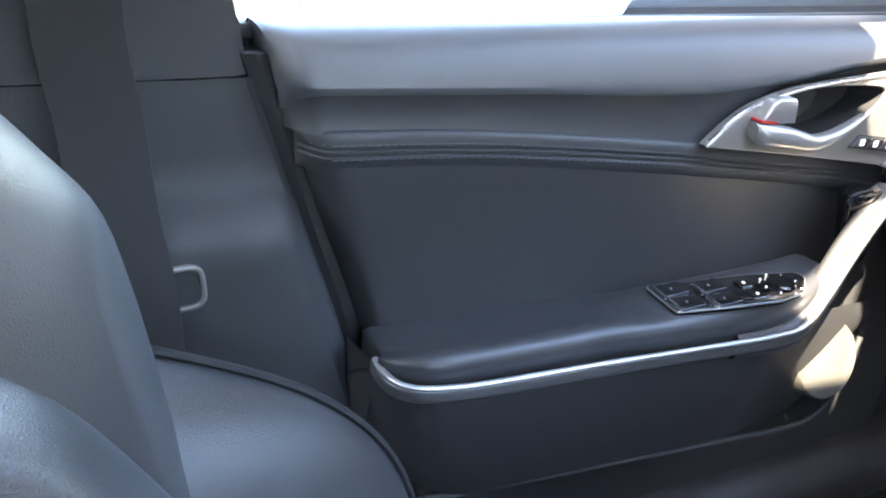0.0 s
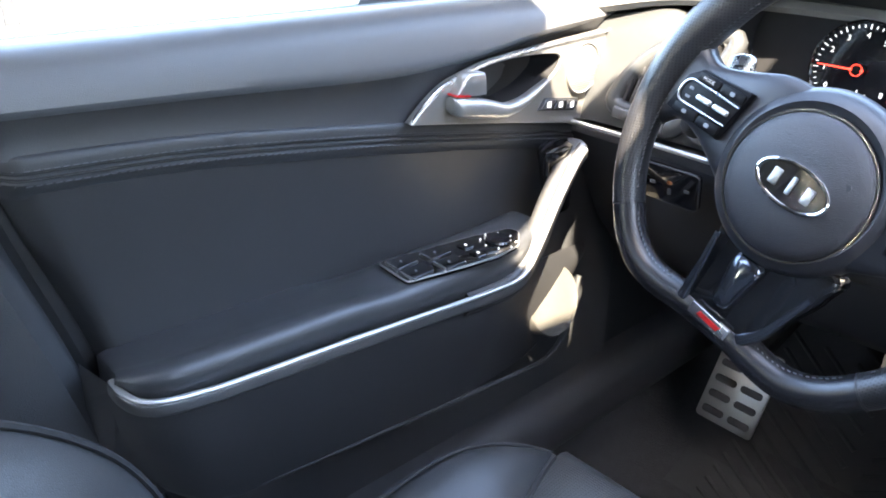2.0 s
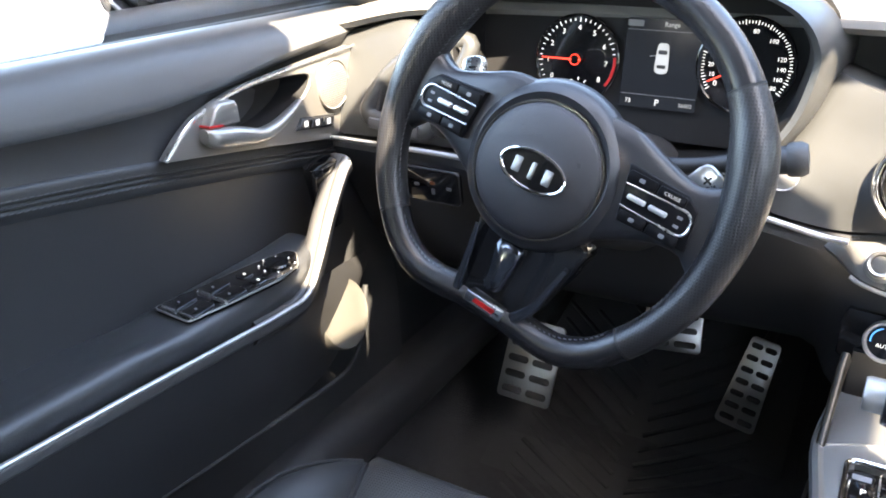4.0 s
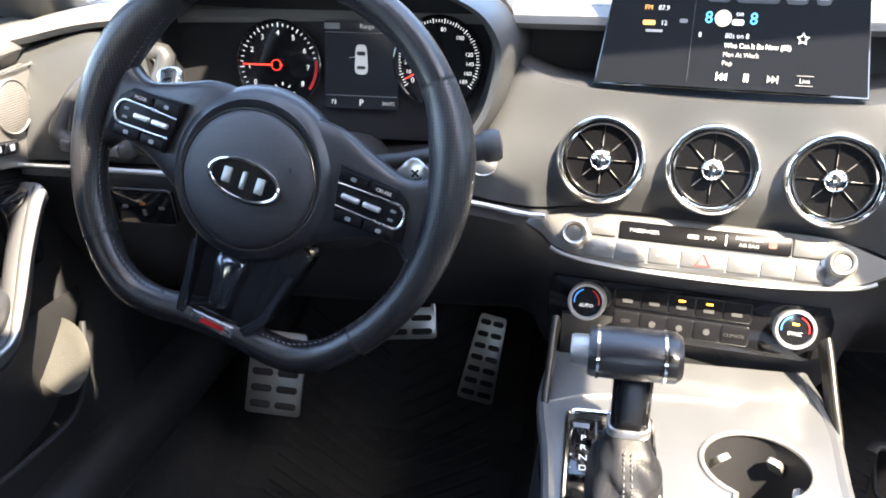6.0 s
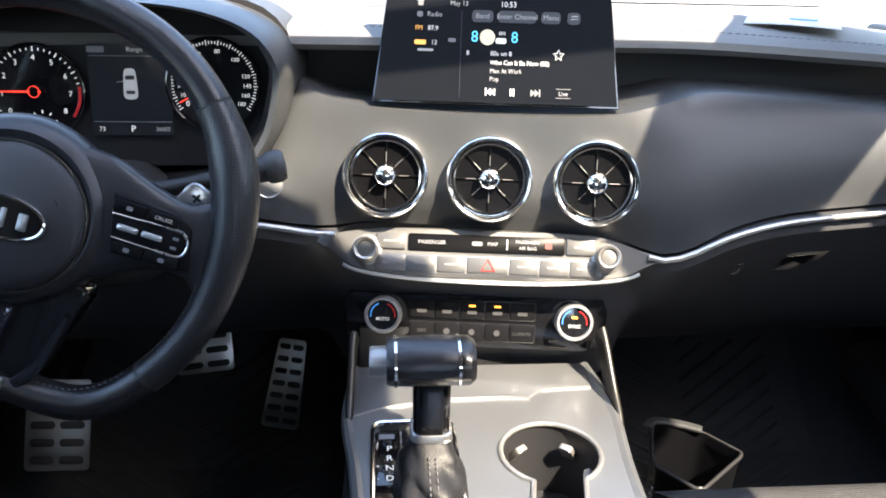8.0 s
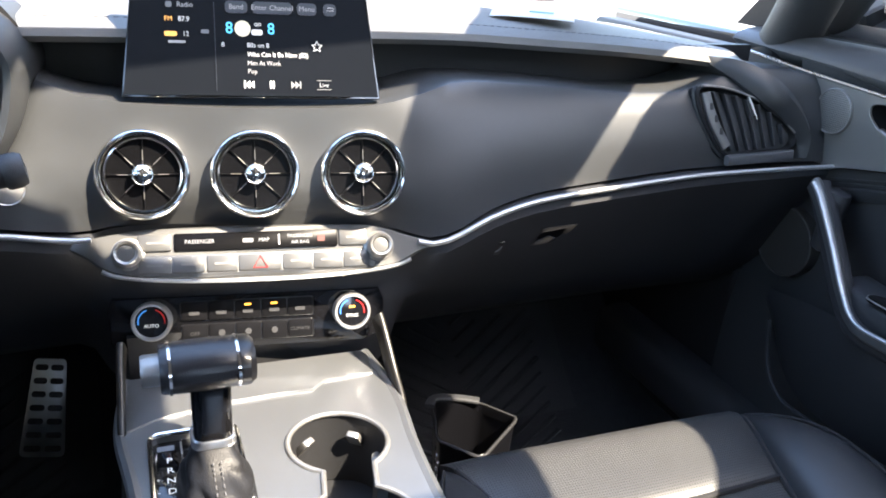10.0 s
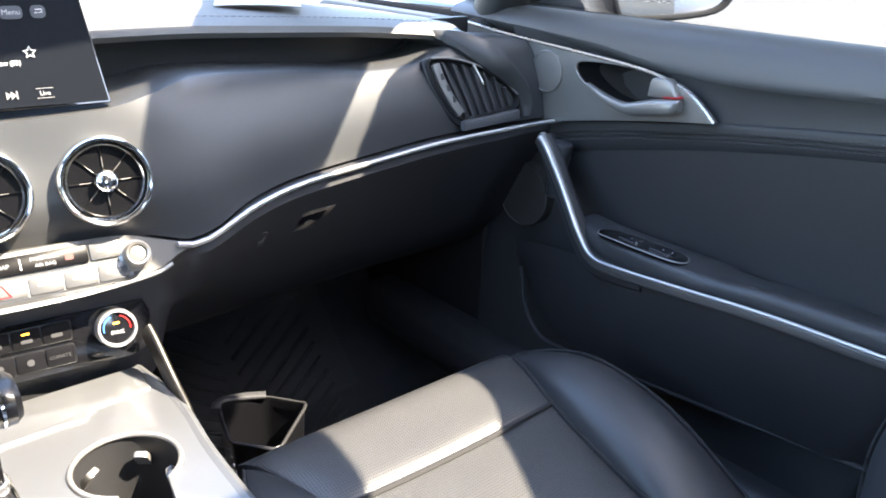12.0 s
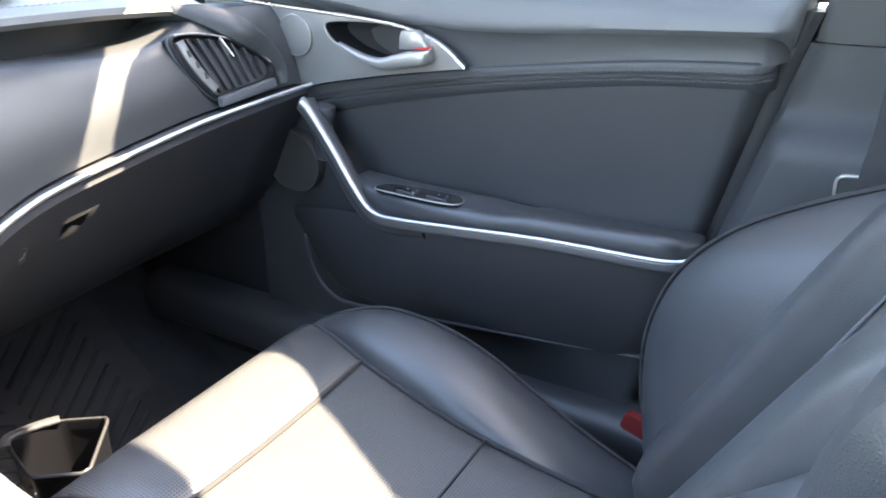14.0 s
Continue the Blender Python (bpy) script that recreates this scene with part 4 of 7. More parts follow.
gh = part("glovebox_latch", slab([(-0.029, -0.010), (0.020, -0.011), (0.030, 0.011), (-0.019, 0.011)], 0.0034, LM, 0.0004), PLASTIC, dash, "dark grey bezel of the glovebox latch")
part("latch_recess", slab([(-0.023, -0.0075), (0.010, -0.0085), (0.018, 0.0085), (-0.015, 0.0070)], 0.0037, LM), BLACK, gh, "dark recess")
part("latch_pull", slab([(-0.021, -0.0075), (0.010, -0.0085), (0.012, -0.0030), (-0.004, 0.0020)], 0.0040, LM, 0.0003), PLASTIC, gh)
SW = facing((0.252, -0.0050, 0.5640), -36) @ Matrix.Diagonal((1.0, 1.6, 1.0, 1.0))
part("glovebox_switch", slab(rrect(0.020, 0.016, 0.003), 0.0042, SW, 0.0004), PLASTIC, dash, "small black switch")
part("switch_slit", slab([(-0.008, -0.007), (-0.0065, -0.007), (-0.0035, 0.007), (-0.005, 0.007)], 0.0046, SW), GREYINK, dash)
part("switch_slit", slab([(0.002, -0.004), (0.007, -0.003), (0.008, 0.003), (0.006, 0.003), (0.005, -0.001), (0.002, -0.002)], 0.0046, SW), GREYINK, dash, "small pale mark")
# knee switches left of the wheel
km = facing((-0.553, -0.028, 0.598), -10)
kp = part("knee_switch_panel", slab(rrect(0.066, 0.040, 0.005), 0.006, km, 0.002), GLOSS, dash, "black panel of small switches")
part("panel_edge", tube([km @ Vector((x, y, 0.0055)) for x, y in rrect(0.066, 0.040, 0.005)], 0.0009, 6, True, (0, 1, 0)), TRIMGREY, kp)
for i, m_ in enumerate((GREYINK, DULLAMBER, GREYINK)):
    part("switch_mark", slab(rrect(0.006, 0.0035, 0.001, 2), 0.0068, km @ Matrix.Translation((-0.02 + 0.02 * i, 0.004 if i == 1 else 0, 0))), m_, kp)
part("switch_mark", slab(rrect(0.004, 0.007, 0.001, 2), 0.0068, km @ Matrix.Translation((0.0, -0.006, 0))), GREYINK, kp)


# ---- round vents ----
def round_vent(x, z, turn):
    v = thing("air_vent", tuple(face_at(x, z)), "round turbine air vent with chrome ring in the dashboard", "air vent", "three centre vents")
    m = facing(face_at(x, z, 0.006), 16, turn)
    part("ring", lathe([(0.0385, -0.004), (0.0410, 0.001), (0.0416, 0.006), (0.0413, 0.011), (0.0402, 0.0142), (0.0388, 0.0152), (0.0374, 0.0146), (0.0364, 0.0125), (0.0358, 0.008), (0.0354, -0.004)], m, 64), CHROME, v, "polished chrome ring")
    part("inner_ring", lathe([(0.0346, -0.002), (0.0346, 0.0078), (0.0339, 0.0090), (0.0326, 0.0092), (0.0317, 0.0080), (0.0312, 0.003), (0.0310, -0.004)], m, 56), CHROME, v, "slim chrome inner ring")
    part("duct", lathe([(0.0345, 0.004), (0.034, 0.0012), (0.020, 0.0008), (0.001, 0.0008)], m, 40), STRIPBLACK, v, "dark duct")
    for k in range(8):
        a = m @ pose(0, 0, 0, 0, 0, 45 * k + 22.5 * 0)
        bm = bmesh.new()
        path = [a @ Vector((r, 0, 0.0065 - 0.002 * math.sin(r * 80))) for r in np.linspace(0.008, 0.0320, 6)]
        sweep(path, rrect(0.0008, 0.0030, 0.0003, 2), up=tuple(m.to_3x3() @ Vector((0, 0, 1))), bm=bm)
        part("vane", bm, STRIPBLACK, v, "black vane with bright edge")
        part("vane_edge", sweep([p + (m.to_3x3() @ Vector((0, 0, 0.0018))) for p in path[1:4]], rrect(0.0005, 0.0004, 0.0002, 2), up=tuple(m.to_3x3() @ Vector((0, 0, 1)))), SATIN, v)
    for r in (0.017, 0.025):
        part("hoop", tube([m @ Vector((r * math.cos(t), r * math.sin(t), 0.0025)) for t in np.linspace(0, 2 * math.pi, 33)[:-1]], 0.0010, 6, True, tuple(m.to_3x3() @ Vector((0, 0, 1)))), STRIPBLACK, v)
    part("hub", lathe([(0.0100, -0.002), (0.0108, 0.008), (0.0102, 0.0130), (0.0080, 0.0165), (0.0040, 0.0180), (0.001, 0.0183)], m, 28), CHROME, v, "chrome centre knob")
    part("hub_mark", slab(rrect(0.0016, 0.006, 0.0005, 2), 0.0187, m @ Matrix.Translation((0, 0.002, 0))), DARK, v)
    return v


for vx in (-0.1005, -0.002, 0.0985):
    round_vent(vx, 0.656, -7)


# ---- side vents at the ends of the dash ----
def side_vent(s, squeeze=1.0, shift=0.0, rim=0.0045, wide=1.055):
    v = thing("side_vent", (s * 0.57, -0.01, 0.69), "long black slatted side air vent with grey thumb wheel", "air vent", "side vents")
    out = [(0.490, 0.731), (0.53, 0.730), (0.575, 0.719), (0.608, 0.702), (0.631, 0.677), (0.632, 0.665), (0.615, 0.660), (0.575, 0.657), (0.536, 0.655), (0.512, 0.690)]

    def at(x, z, o):
        x = 0.575 + (x - 0.575) * squeeze + shift
        p = face_at(x, z, o)
        return Vector((s * p.x, p.y - (0.008 if s < 0 else 0.0), p.z))

    if s > 0:
        out = [(0.513, 0.7265), (0.56, 0.7205), (0.597, 0.706), (0.628, 0.684), (0.637, 0.671), (0.632, 0.661), (0.615, 0.657), (0.575, 0.655), (0.541, 0.654), (0.519, 0.682), (0.508, 0.710)]
    lo = spline([(x, z, 0) for x, z in out], 56, True)
    c = (0.575, 0.69)
    rws = [[at(c[0] + (x - c[0]) * k, c[1] + (z - c[1]) * k, o) for x, z, _ in lo] for k, o in ((1.06, -0.004), (1.05, 0.010), (1.0, 0.012), (0.96, 0.008), (0.94, 0.001), (0.02, 0.0))]
    part("housing", grid(rws, True), LINING, v, "black vent housing")
    part("surround", tube([at(c[0] + (x - c[0]) * wide, c[1] + (z - c[1]) * (wide + 0.015), 0.005) for x, z, _ in lo], rim, 10, True, (0, 1, 0)), PAD, v, "rounded soft surround")
    part("upper_edge", tube([at(x, z, 0.0125) for x, z in spline([(0.511, 0.7285), (0.545, 0.7255), (0.585, 0.7135), (0.615, 0.696), (0.636, 0.676)], 20)], 0.0014, 6), SATIN, v, "bright upper edge")
    for k in range(7):
        xb = 0.551 + 0.0122 * k
        xt = 0.5275 + 0.0152 * k
        zt = ease(xt, [0.51, 0.54, 0.575, 0.608, 0.632], [0.724, 0.721, 0.713, 0.697, 0.672])
        zb = 0.658 + 0.06 * (k / 8) ** 2 * 0.2
        if zt - zb < 0.012:
            continue
        part("slat", sweep([at(xt + (xb - xt) * f, zt + (zb - zt) * f, 0.006 - 0.004 * f) for f in np.linspace(0, 1, 6)], rrect(0.0035, 0.014, 0.0012, 2), up=(0, 1, 0)), PLASTIC, v, "black vent slat")
    part("guide_bar", sweep([at(x, z, 0.012) for x, z in ((0.574, 0.716), (0.580, 0.702), (0.584, 0.692))], rrect(0.003, 0.004, 0.001, 2), up=(0, 1, 0)), STRIP, v)
    part("thumb_wheel", sweep([at(x, z, 0.013) for x, z in spline([(0.5145, 0.721), (0.519, 0.702), (0.527, 0.682), (0.539, 0.661)], 12)], rrect(0.012, 0.006, 0.002, 2), up=(0, 1, 0)), BAND, v, "grey thumb wheel plate")
    for f in (0.25, 0.5, 0.75):
        part("wheel_mark", slab(rrect(0.004, 0.008, 0.001, 2), 0.004, facing(at(0.514 + 0.023 * f, 0.719 - 0.054 * f, 0.013), 20)), DARK, v)
    # sunlight on the ledge comes from this paler trim colour
    part("lower_ledge", sweep([at(x, z, 0.012) for x, z in ((0.540, 0.6465), (0.58, 0.6485), (0.630, 0.652))], rrect(0.012, 0.009, 0.002, 2), up=(0, 1, 0)), LITTRIM, v, "grey ledge under the slats")
    return v


side_vent(1, 1.0, 0.0, 0.003, 1.03)
side_vent(-1, 0.66, 0.024, 0.010, 1.14)

# ---- infotainment screen ----
scr = thing("touch_screen", (0.005, 0.03, 0.735), "free-standing black touch screen showing a radio page on the dash", "display")
SM = facing((0.0035, 0.0145, 0.7285), 17, -6.7)
body = [(-0.1185, -0.002), (0.1165, -0.002), (0.1025, 0.118), (0.096, 0.126), (-0.098, 0.126), (-0.1045, 0.118)]
part("casing", slab(body, 0.010, SM @ Matrix.Translation((0, 0, -0.012)), 0.001), GLOSS, scr, "gloss black casing")
part("glass", slab([(-0.1165, 0.0), (0.1145, 0.0), (0.1008, 0.117), (0.094, 0.1245), (-0.096, 0.1245), (-0.1028, 0.117)], 0.0012, SM @ Matrix.Translation((0, 0, -0.0018))), SCREEN, scr, "dark glass front")


def on_screen(x, y):
    """A frame on the glass; x from -1 to 1 and y from 0 to 1 over the lit picture."""
    return SM @ Matrix.Translation((0.0855 * x + 0.003, 0.0045 + 0.088 * y, 0.0004))


def bar(x, y, w, h, material, name="screen_bar"):
    part(name, slab(rrect(w, h, min(w, h) * 0.3, 2), 0.0003, on_screen(x, y)), material, scr, "", False)


for body_, x, y, size, m_, al in (("May 13", -0.48, 0.985, 0.0080, DIMINK, "CENTER"), ("10:53", 0.06, 0.985, 0.0095, WHITEINK, "CENTER"), ("Radio", -0.83, 0.865, 0.0085, DIMINK, "LEFT"), ("FM", -0.96, 0.72, 0.0080, ORANGE, "LEFT"), ("87.9", -0.82, 0.72, 0.0080, WHITEINK, "LEFT"),
                                  ("12", -0.78, 0.57, 0.0080, WHITEINK, "LEFT"), ("8", -0.37, 0.47, 0.0080, WHITEINK, "CENTER"),
                                  ("80s on 8", -0.12, 0.47, 0.0080, WHITEINK, "LEFT"), ("Who Can It Be Now (82)", -0.12, 0.375, 0.0080, WHITEINK, "LEFT"), ("Men At Work", -0.12, 0.285, 0.0078, DIMINK, "LEFT"),
                                  ("Pop", -0.12, 0.20, 0.0078, DIMINK, "LEFT"), ("Live", 0.70, 0.065, 0.0075, DIMINK, "CENTER"),
                                  ("8", -0.30, 0.64, 0.0165, CYAN, "CENTER"), ("8", 0.14, 0.64, 0.0165, CYAN, "CENTER"), ("on", 0.0, 0.69, 0.0085, WHITEINK, "CENTER")):
    lettering(body_, size * (0.76 if m_ is not CYAN else 0.9), on_screen(x, y), m_, scr, al, wide=0.88 if len(body_) > 8 else 0.95)
for body_, x, w in (("Band", -0.22, 0.020), ("Enter Channel", 0.16, 0.036), ("Menu", 0.53, 0.018)):
    bar(x, 0.86, w, 0.011, BUTTONGREY, "screen_button")
    lettering(body_, 0.0066, on_screen(x, 0.86) @ Matrix.Translation((0, 0, 0.0004)), DIMINK, scr)
bar(0.78, 0.86, 0.012, 0.011, BUTTONGREY, "screen_button")
bar(0.78, 0.85, 0.006, 0.0010, WHITEINK)
bar(0.785, 0.882, 0.005, 0.0010, WHITEINK)
bar(0.818, 0.866, 0.0010, 0.0036, WHITEINK)
bar(-0.91, 0.865, 0.0055, 0.0050, GREYINK)
bar(-0.905, 0.975, 0.0050, 0.0036, GREYINK)
part("home_mark", slab([(-0.0036, 0), (0.0036, 0), (0.0, 0.0032)], 0.0003, on_screen(-0.905, 0.998)), GREYINK, scr, "", False)
bar(-0.90, 0.57, 0.011, 0.0042, ORANGE)
bar(-0.84, 0.49, 0.015, 0.0022, DIMINK)
bar(-0.55, 0.60, 0.007, 0.0035, GREYINK)
bar(-0.45, 0.45, 0.0004, 0.080, BUTTONGREY)
bar(-0.01, 0.605, 0.010, 0.005, WHITEINK)
part("channel_disc", lathe([(0.0072, 0), (0.0072, 0.0003), (0.001, 0.0004)], on_screen(-0.16, 0.64), 24), TAN, scr, "tan round channel picture")
bar(-0.16, 0.64, 0.002, 0.009, SCREEN)
for x in (-0.05, -0.02):
    bar(x + 0.17, 0.065, 0.0014, 0.007, WHITEINK)
for x0, m_ in ((-0.10, WHITEINK), (0.34, GREYINK)):
    sgn = -1 if x0 < 0 else 1
    for k in range(2):
        part("skip_mark", slab([(0, -0.0035), (0.0042 * sgn, 0.0), (0, 0.0035)][::sgn], 0.0003, on_screen(x0 + 0.045 * k, 0.065)), m_, scr, "", False)
    bar(x0 + (0.10 if sgn > 0 else -0.055), 0.065, 0.0012, 0.007, m_)
star = [(0.0052 * (1 if k % 2 == 0 else 0.45) * math.sin(k * math.pi / 5), 0.0052 * (1 if k % 2 == 0 else 0.45) * math.cos(k * math.pi / 5)) for k in range(10)]
part("star_mark", tube([on_screen(0.63, 0.47) @ Vector((*p, 0.0003)) for p in star], 0.00045, 5, True, (0, 1, 0)), WHITEINK, scr, "", False)
for y in (0.115, 0.02):
    bar(0.70, y, 0.014, 0.0005, GREYINK)

paper = thing("paper_sheet", (0.385, 0.20, 0.79), "white folded paper lying on the dash top", "paper")
rows = []
for i in range(9):
    f = i / 8
    a_, b_ = Vector((0.300, 0.160)).lerp(Vector((0.395, 0.330)), f), Vector((0.386, 0.108)).lerp(Vector((0.480, 0.290)), f)
    rows.append([(*a_.lerp(b_, k / 6), 0.7905 + 0.004 * math.sin(math.pi * f) + 0.0015 * math.sin(3 * k / 6 + 4 * f)) for k in range(7)])
sheet = part("sheet", grid(rows), PAPER, paper)
thick = sheet.modifiers.new("thickness", "SOLIDIFY")
thick.thickness = 0.0006
part("print_bar", slab(rrect(0.03, 0.010, 0.002, 2), 0.0006, Matrix.Translation((0.372, 0.165, 0.7945)) @ pose(0, 0, 0, 0, 0, -32)), BLUE, paper, "pale blue print", False)

# ---- silver control pod ----
pod = thing("control_pod", (0, -0.02, 0.56), "silver radio control panel with two knobs and a display strip", "control panel")
PM = facing((-0.004, -0.018, 0.583), 28, -6.9)
outl = spline([(-0.174, 0.013, 0), (-0.150, 0.0185, 0), (-0.118, 0.0240, 0), (-0.08, 0.0265, 0), (0.0, 0.0275, 0), (0.08, 0.0262, 0), (0.118, 0.0230, 0), (0.150, 0.0125, 0), (0.178, 0.004, 0), (0.160, -0.003, 0), (0.132, -0.0155, 0), (0.07, -0.0215, 0), (0.0, -0.023, 0), (-0.07, -0.0215, 0), (-0.128, -0.0150, 0), (-0.154, 0.001, 0)], 96, True)
part("panel", slab([(p[0], p[1]) for p in outl], 0.012, PM @ Matrix.Translation((0, 0, -0.006)), 0.004), KEYSILVER, pod, "satin silver panel")
part("lower_lip", tube([PM @ Vector((p[0] * 1.0, p[1] - 0.001, 0.002)) for p in outl if p[1] < -0.009], 0.0026, 8), ACCENT, pod, "polished lower lip")
part("display_strip", slab(rrect(0.152, 0.0165, 0.002), 0.0078, PM @ Matrix.Translation((0.0, 0.0125, 0)), 0.0005), STRIPBLACK, pod, "black display strip")
strip_m = PM @ Matrix.Translation((0, 0.0125, 0.0081))
lettering("PASSENGER", 0.0052, strip_m @ Matrix.Translation((-0.053, 0, 0)), DIMINK, pod)
lettering("MAP", 0.0052, strip_m @ Matrix.Translation((0.006, 0, 0)), DIMINK, pod)
lettering("PASSENGER", 0.0046, strip_m @ Matrix.Translation((0.040, 0.003, 0)), DIMINK, pod)
lettering("AIR BAG", 0.0046, strip_m @ Matrix.Translation((0.040, -0.003, 0)), DIMINK, pod)
part("card_slot", slab(rrect(0.010, 0.004, 0.001, 2), 0.0004, strip_m @ Matrix.Translation((-0.009, 0, 0))), GREYINK, pod, "", False)
part("airbag_lamp", slab(rrect(0.007, 0.006, 0.001, 2), 0.0004, strip_m @ Matrix.Translation((0.060, 0, 0))), mat("dull_red_lamp", (0.10, 0.03, 0.025), 0.5), pod, "", False)
part("strip_divider", slab(rrect(0.0012, 0.010, 0.0004, 2), 0.0005, strip_m @ Matrix.Translation((0.020, 0, 0))), WHITEINK, pod, "", False)
part("key_well", slab(rrect(0.222, 0.0185, 0.003), 0.0068, PM @ Matrix.Translation((0.0005, -0.0085, 0)), 0.0003), BAND, pod, "dark gaps round the keys")
keys = [(-0.093, 0.0125, 0.029, 0.0155), (0.091, 0.0125, 0.027, 0.0155)] + [(x, -0.0085, w, 0.0155) for x, w in ((-0.093, 0.029), (-0.063, 0.028), (-0.033, 0.028), (0.002, 0.040), (0.037, 0.028), (0.066, 0.028), (0.094, 0.026))]
for i, (kx, ky, kw, kh) in enumerate(keys):
    kb = part("key", slab(rrect(kw, kh, 0.0015, 2), 0.0082, PM @ Matrix.Translation((kx, ky, 0)), 0.0008), KEYSILVER, pod, "silver push key")
    if i != 5:
        part("key_mark", slab(rrect(kw * 0.5, 0.0022, 0.0005, 2), 0.0086, PM @ Matrix.Translation((kx, ky, 0))), mat("key_print", (0.15, 0.145, 0.14), 0.5) if i == 0 else bpy.data.materials["key_print"], pod, "", False)
tri = [(0.0075 * math.sin(a), 0.0075 * math.cos(a) - 0.0015) for a in (0, 2 * math.pi / 3, 4 * math.pi / 3)]
part("hazard_mark", tube([PM @ Vector((0.002 + p[0], -0.0085 + p[1], 0.0088)) for p in tri], 0.0006, 6, True, (0, 1, 0)), RED, pod, "red hazard triangle")
for kx in (-0.1165, 0.1165):
    km = PM @ Matrix.Translation((kx, 0.003, 0.004))
    part("rotary_knob", lathe([(0.0150, 0), (0.0150, 0.003), (0.0122, 0.0045), (0.0116, 0.017), (0.0104, 0.0185), (0.0082, 0.017), (0.0078, 0.011), (0.001, 0.011)], km, 40), SATIN, pod, "satin silver rotary knob")
    part("knob_core", lathe([(0.0076, 0.011), (0.0074, 0.0152), (0.001, 0.0157)], km, 28), KEYSILVER, pod)

# ---- climate panel ----
hv = thing("climate_panel", (0, -0.01, 0.49), "gloss black climate control panel with two dials", "control panel")
HM = facing((-0.007, -0.004, 0.5085), 10, -6.9)
ho = [(-0.133, 0.026), (0.126, 0.026), (0.131, 0.014), (0.130, -0.020), (0.110, -0.028), (-0.122, -0.028), (-0.136, -0.018), (-0.137, 0.014)]
part("panel", slab(ho, 0.030, HM @ Matrix.Translation((0, 0, -0.024)), 0.002), GLOSS, hv, "gloss black panel")
for cy in (0.0115, -0.0115):
    part("button_well", slab(rrect(0.130, 0.020, 0.003), 0.0066, HM @ Matrix.Translation((-0.006, cy, 0)), 0.001), BLACK, hv)
    for k in range(5):
        part("climate_button", slab(rrect(0.0246, 0.0182, 0.002), 0.0078, HM @ Matrix.Translation((-0.0575 + 0.0256 * k, cy, 0)), 0.0006), BUTTON, hv, "black climate button")
for k in range(5):
    part("button_mark", slab(rrect(0.010, 0.0035, 0.001, 2), 0.0089, HM @ Matrix.Translation((-0.0575 + 0.0256 * k, 0.0095, 0))), PRINT, hv, "", False)
for k in (2, 3):
    part("amber_light", slab(rrect(0.0065, 0.0016, 0.0006, 2), 0.0092, HM @ Matrix.Translation((-0.0575 + 0.0256 * k, 0.0165, 0))), AMBER, hv, "lit amber lamp", False)
lettering("OFF", 0.0055, HM @ Matrix.Translation((-0.0575, -0.0115, 0.0089)), PRINT, hv)
lettering("CLIMATE", 0.0048, HM @ Matrix.Translation((0.0445, -0.0115, 0.0089)), PRINT, hv)
for k in (1, 2, 3):
    part("button_mark", slab(ring(0.0033, 8), 0.0089, HM @ Matrix.Translation((-0.0575 + 0.0256 * k, -0.0115, 0))), PRINT, hv, "", False)
for kx, word in ((-0.0965, "AUTO"), (0.0965, "SYNC")):
    km = HM @ Matrix.Translation((kx, 0.004, 0.004)) @ pose(0, 0, 0, -8, 0, 0)
    part("dial_ring", lathe([(0.0190, 0), (0.0188, 0.014), (0.0176, 0.0165), (0.0158, 0.0165), (0.0150, 0.013)], km, 44), ACCENT, hv, "chrome dial ring")
    part("dial_face", lathe([(0.0155, 0.004), (0.0152, 0.0130), (0.001, 0.0134)], km, 40), GLOSS, hv, "black dial face")
    lettering(word, 0.0050, km @ Matrix.Translation((0, -0.004, 0.0140)), WHITEINK, hv)
    for a0, a1, m_ in ((110, 190, BLUE), (-10, 70, RED)):
        part("dial_arc", tube([km @ Vector((0.0122 * math.cos(radians(a)), 0.0122 * math.sin(radians(a)), 0.0136)) for a in np.linspace(a0, a1, 10)], 0.0007, 5, False, (0, 1, 0.2)), m_, hv, "", False)
    if word == "SYNC":
        part("amber_light", slab(rrect(0.006, 0.002, 0.0006, 2), 0.0138, km @ Matrix.Translation((0, 0.005, 0))), AMBER, hv, "lit amber lamp", False)

# start button
sbm = facing(face_at(-0.214, 0.648, 0.004), 16, 8)
st = thing("start_button", tuple(face_at(-0.214, 0.648)), "round silver engine start button", "button")
part("bezel", lathe([(0.0160, -0.004), (0.0160, 0.004), (0.0145, 0.006), (0.0135, 0.005), (0.0130, 0.0)], sbm, 36), CHROME, st, "chrome bezel")
part("cap", lathe([(0.0132, 0), (0.0130, 0.005), (0.009, 0.0062), (0.001, 0.0075)], sbm, 32), SATIN, st, "silver push cap")

# ---- instrument binnacle ----
ic = thing("instrument_cluster", (-0.36, 0.06, 0.68), "hooded instrument cluster with two round gauges and a small display", "instrument cluster")
ol = [(-0.553, 0.735), (-0.546, 0.772), (-0.515, 0.797), (-0.45, 0.810), (-0.36, 0.815), (-0.28, 0.810), (-0.228, 0.793), (-0.204, 0.765), (-0.203, 0.735), (-0.218, 0.690), (-0.26, 0.650), (-0.36, 0.640), (-0.46, 0.644), (-0.532, 0.680)]
lo = spline([(x, z, 0) for x, z in ol], 64, True)
cc = (-0.375, 0.742)
rws = []
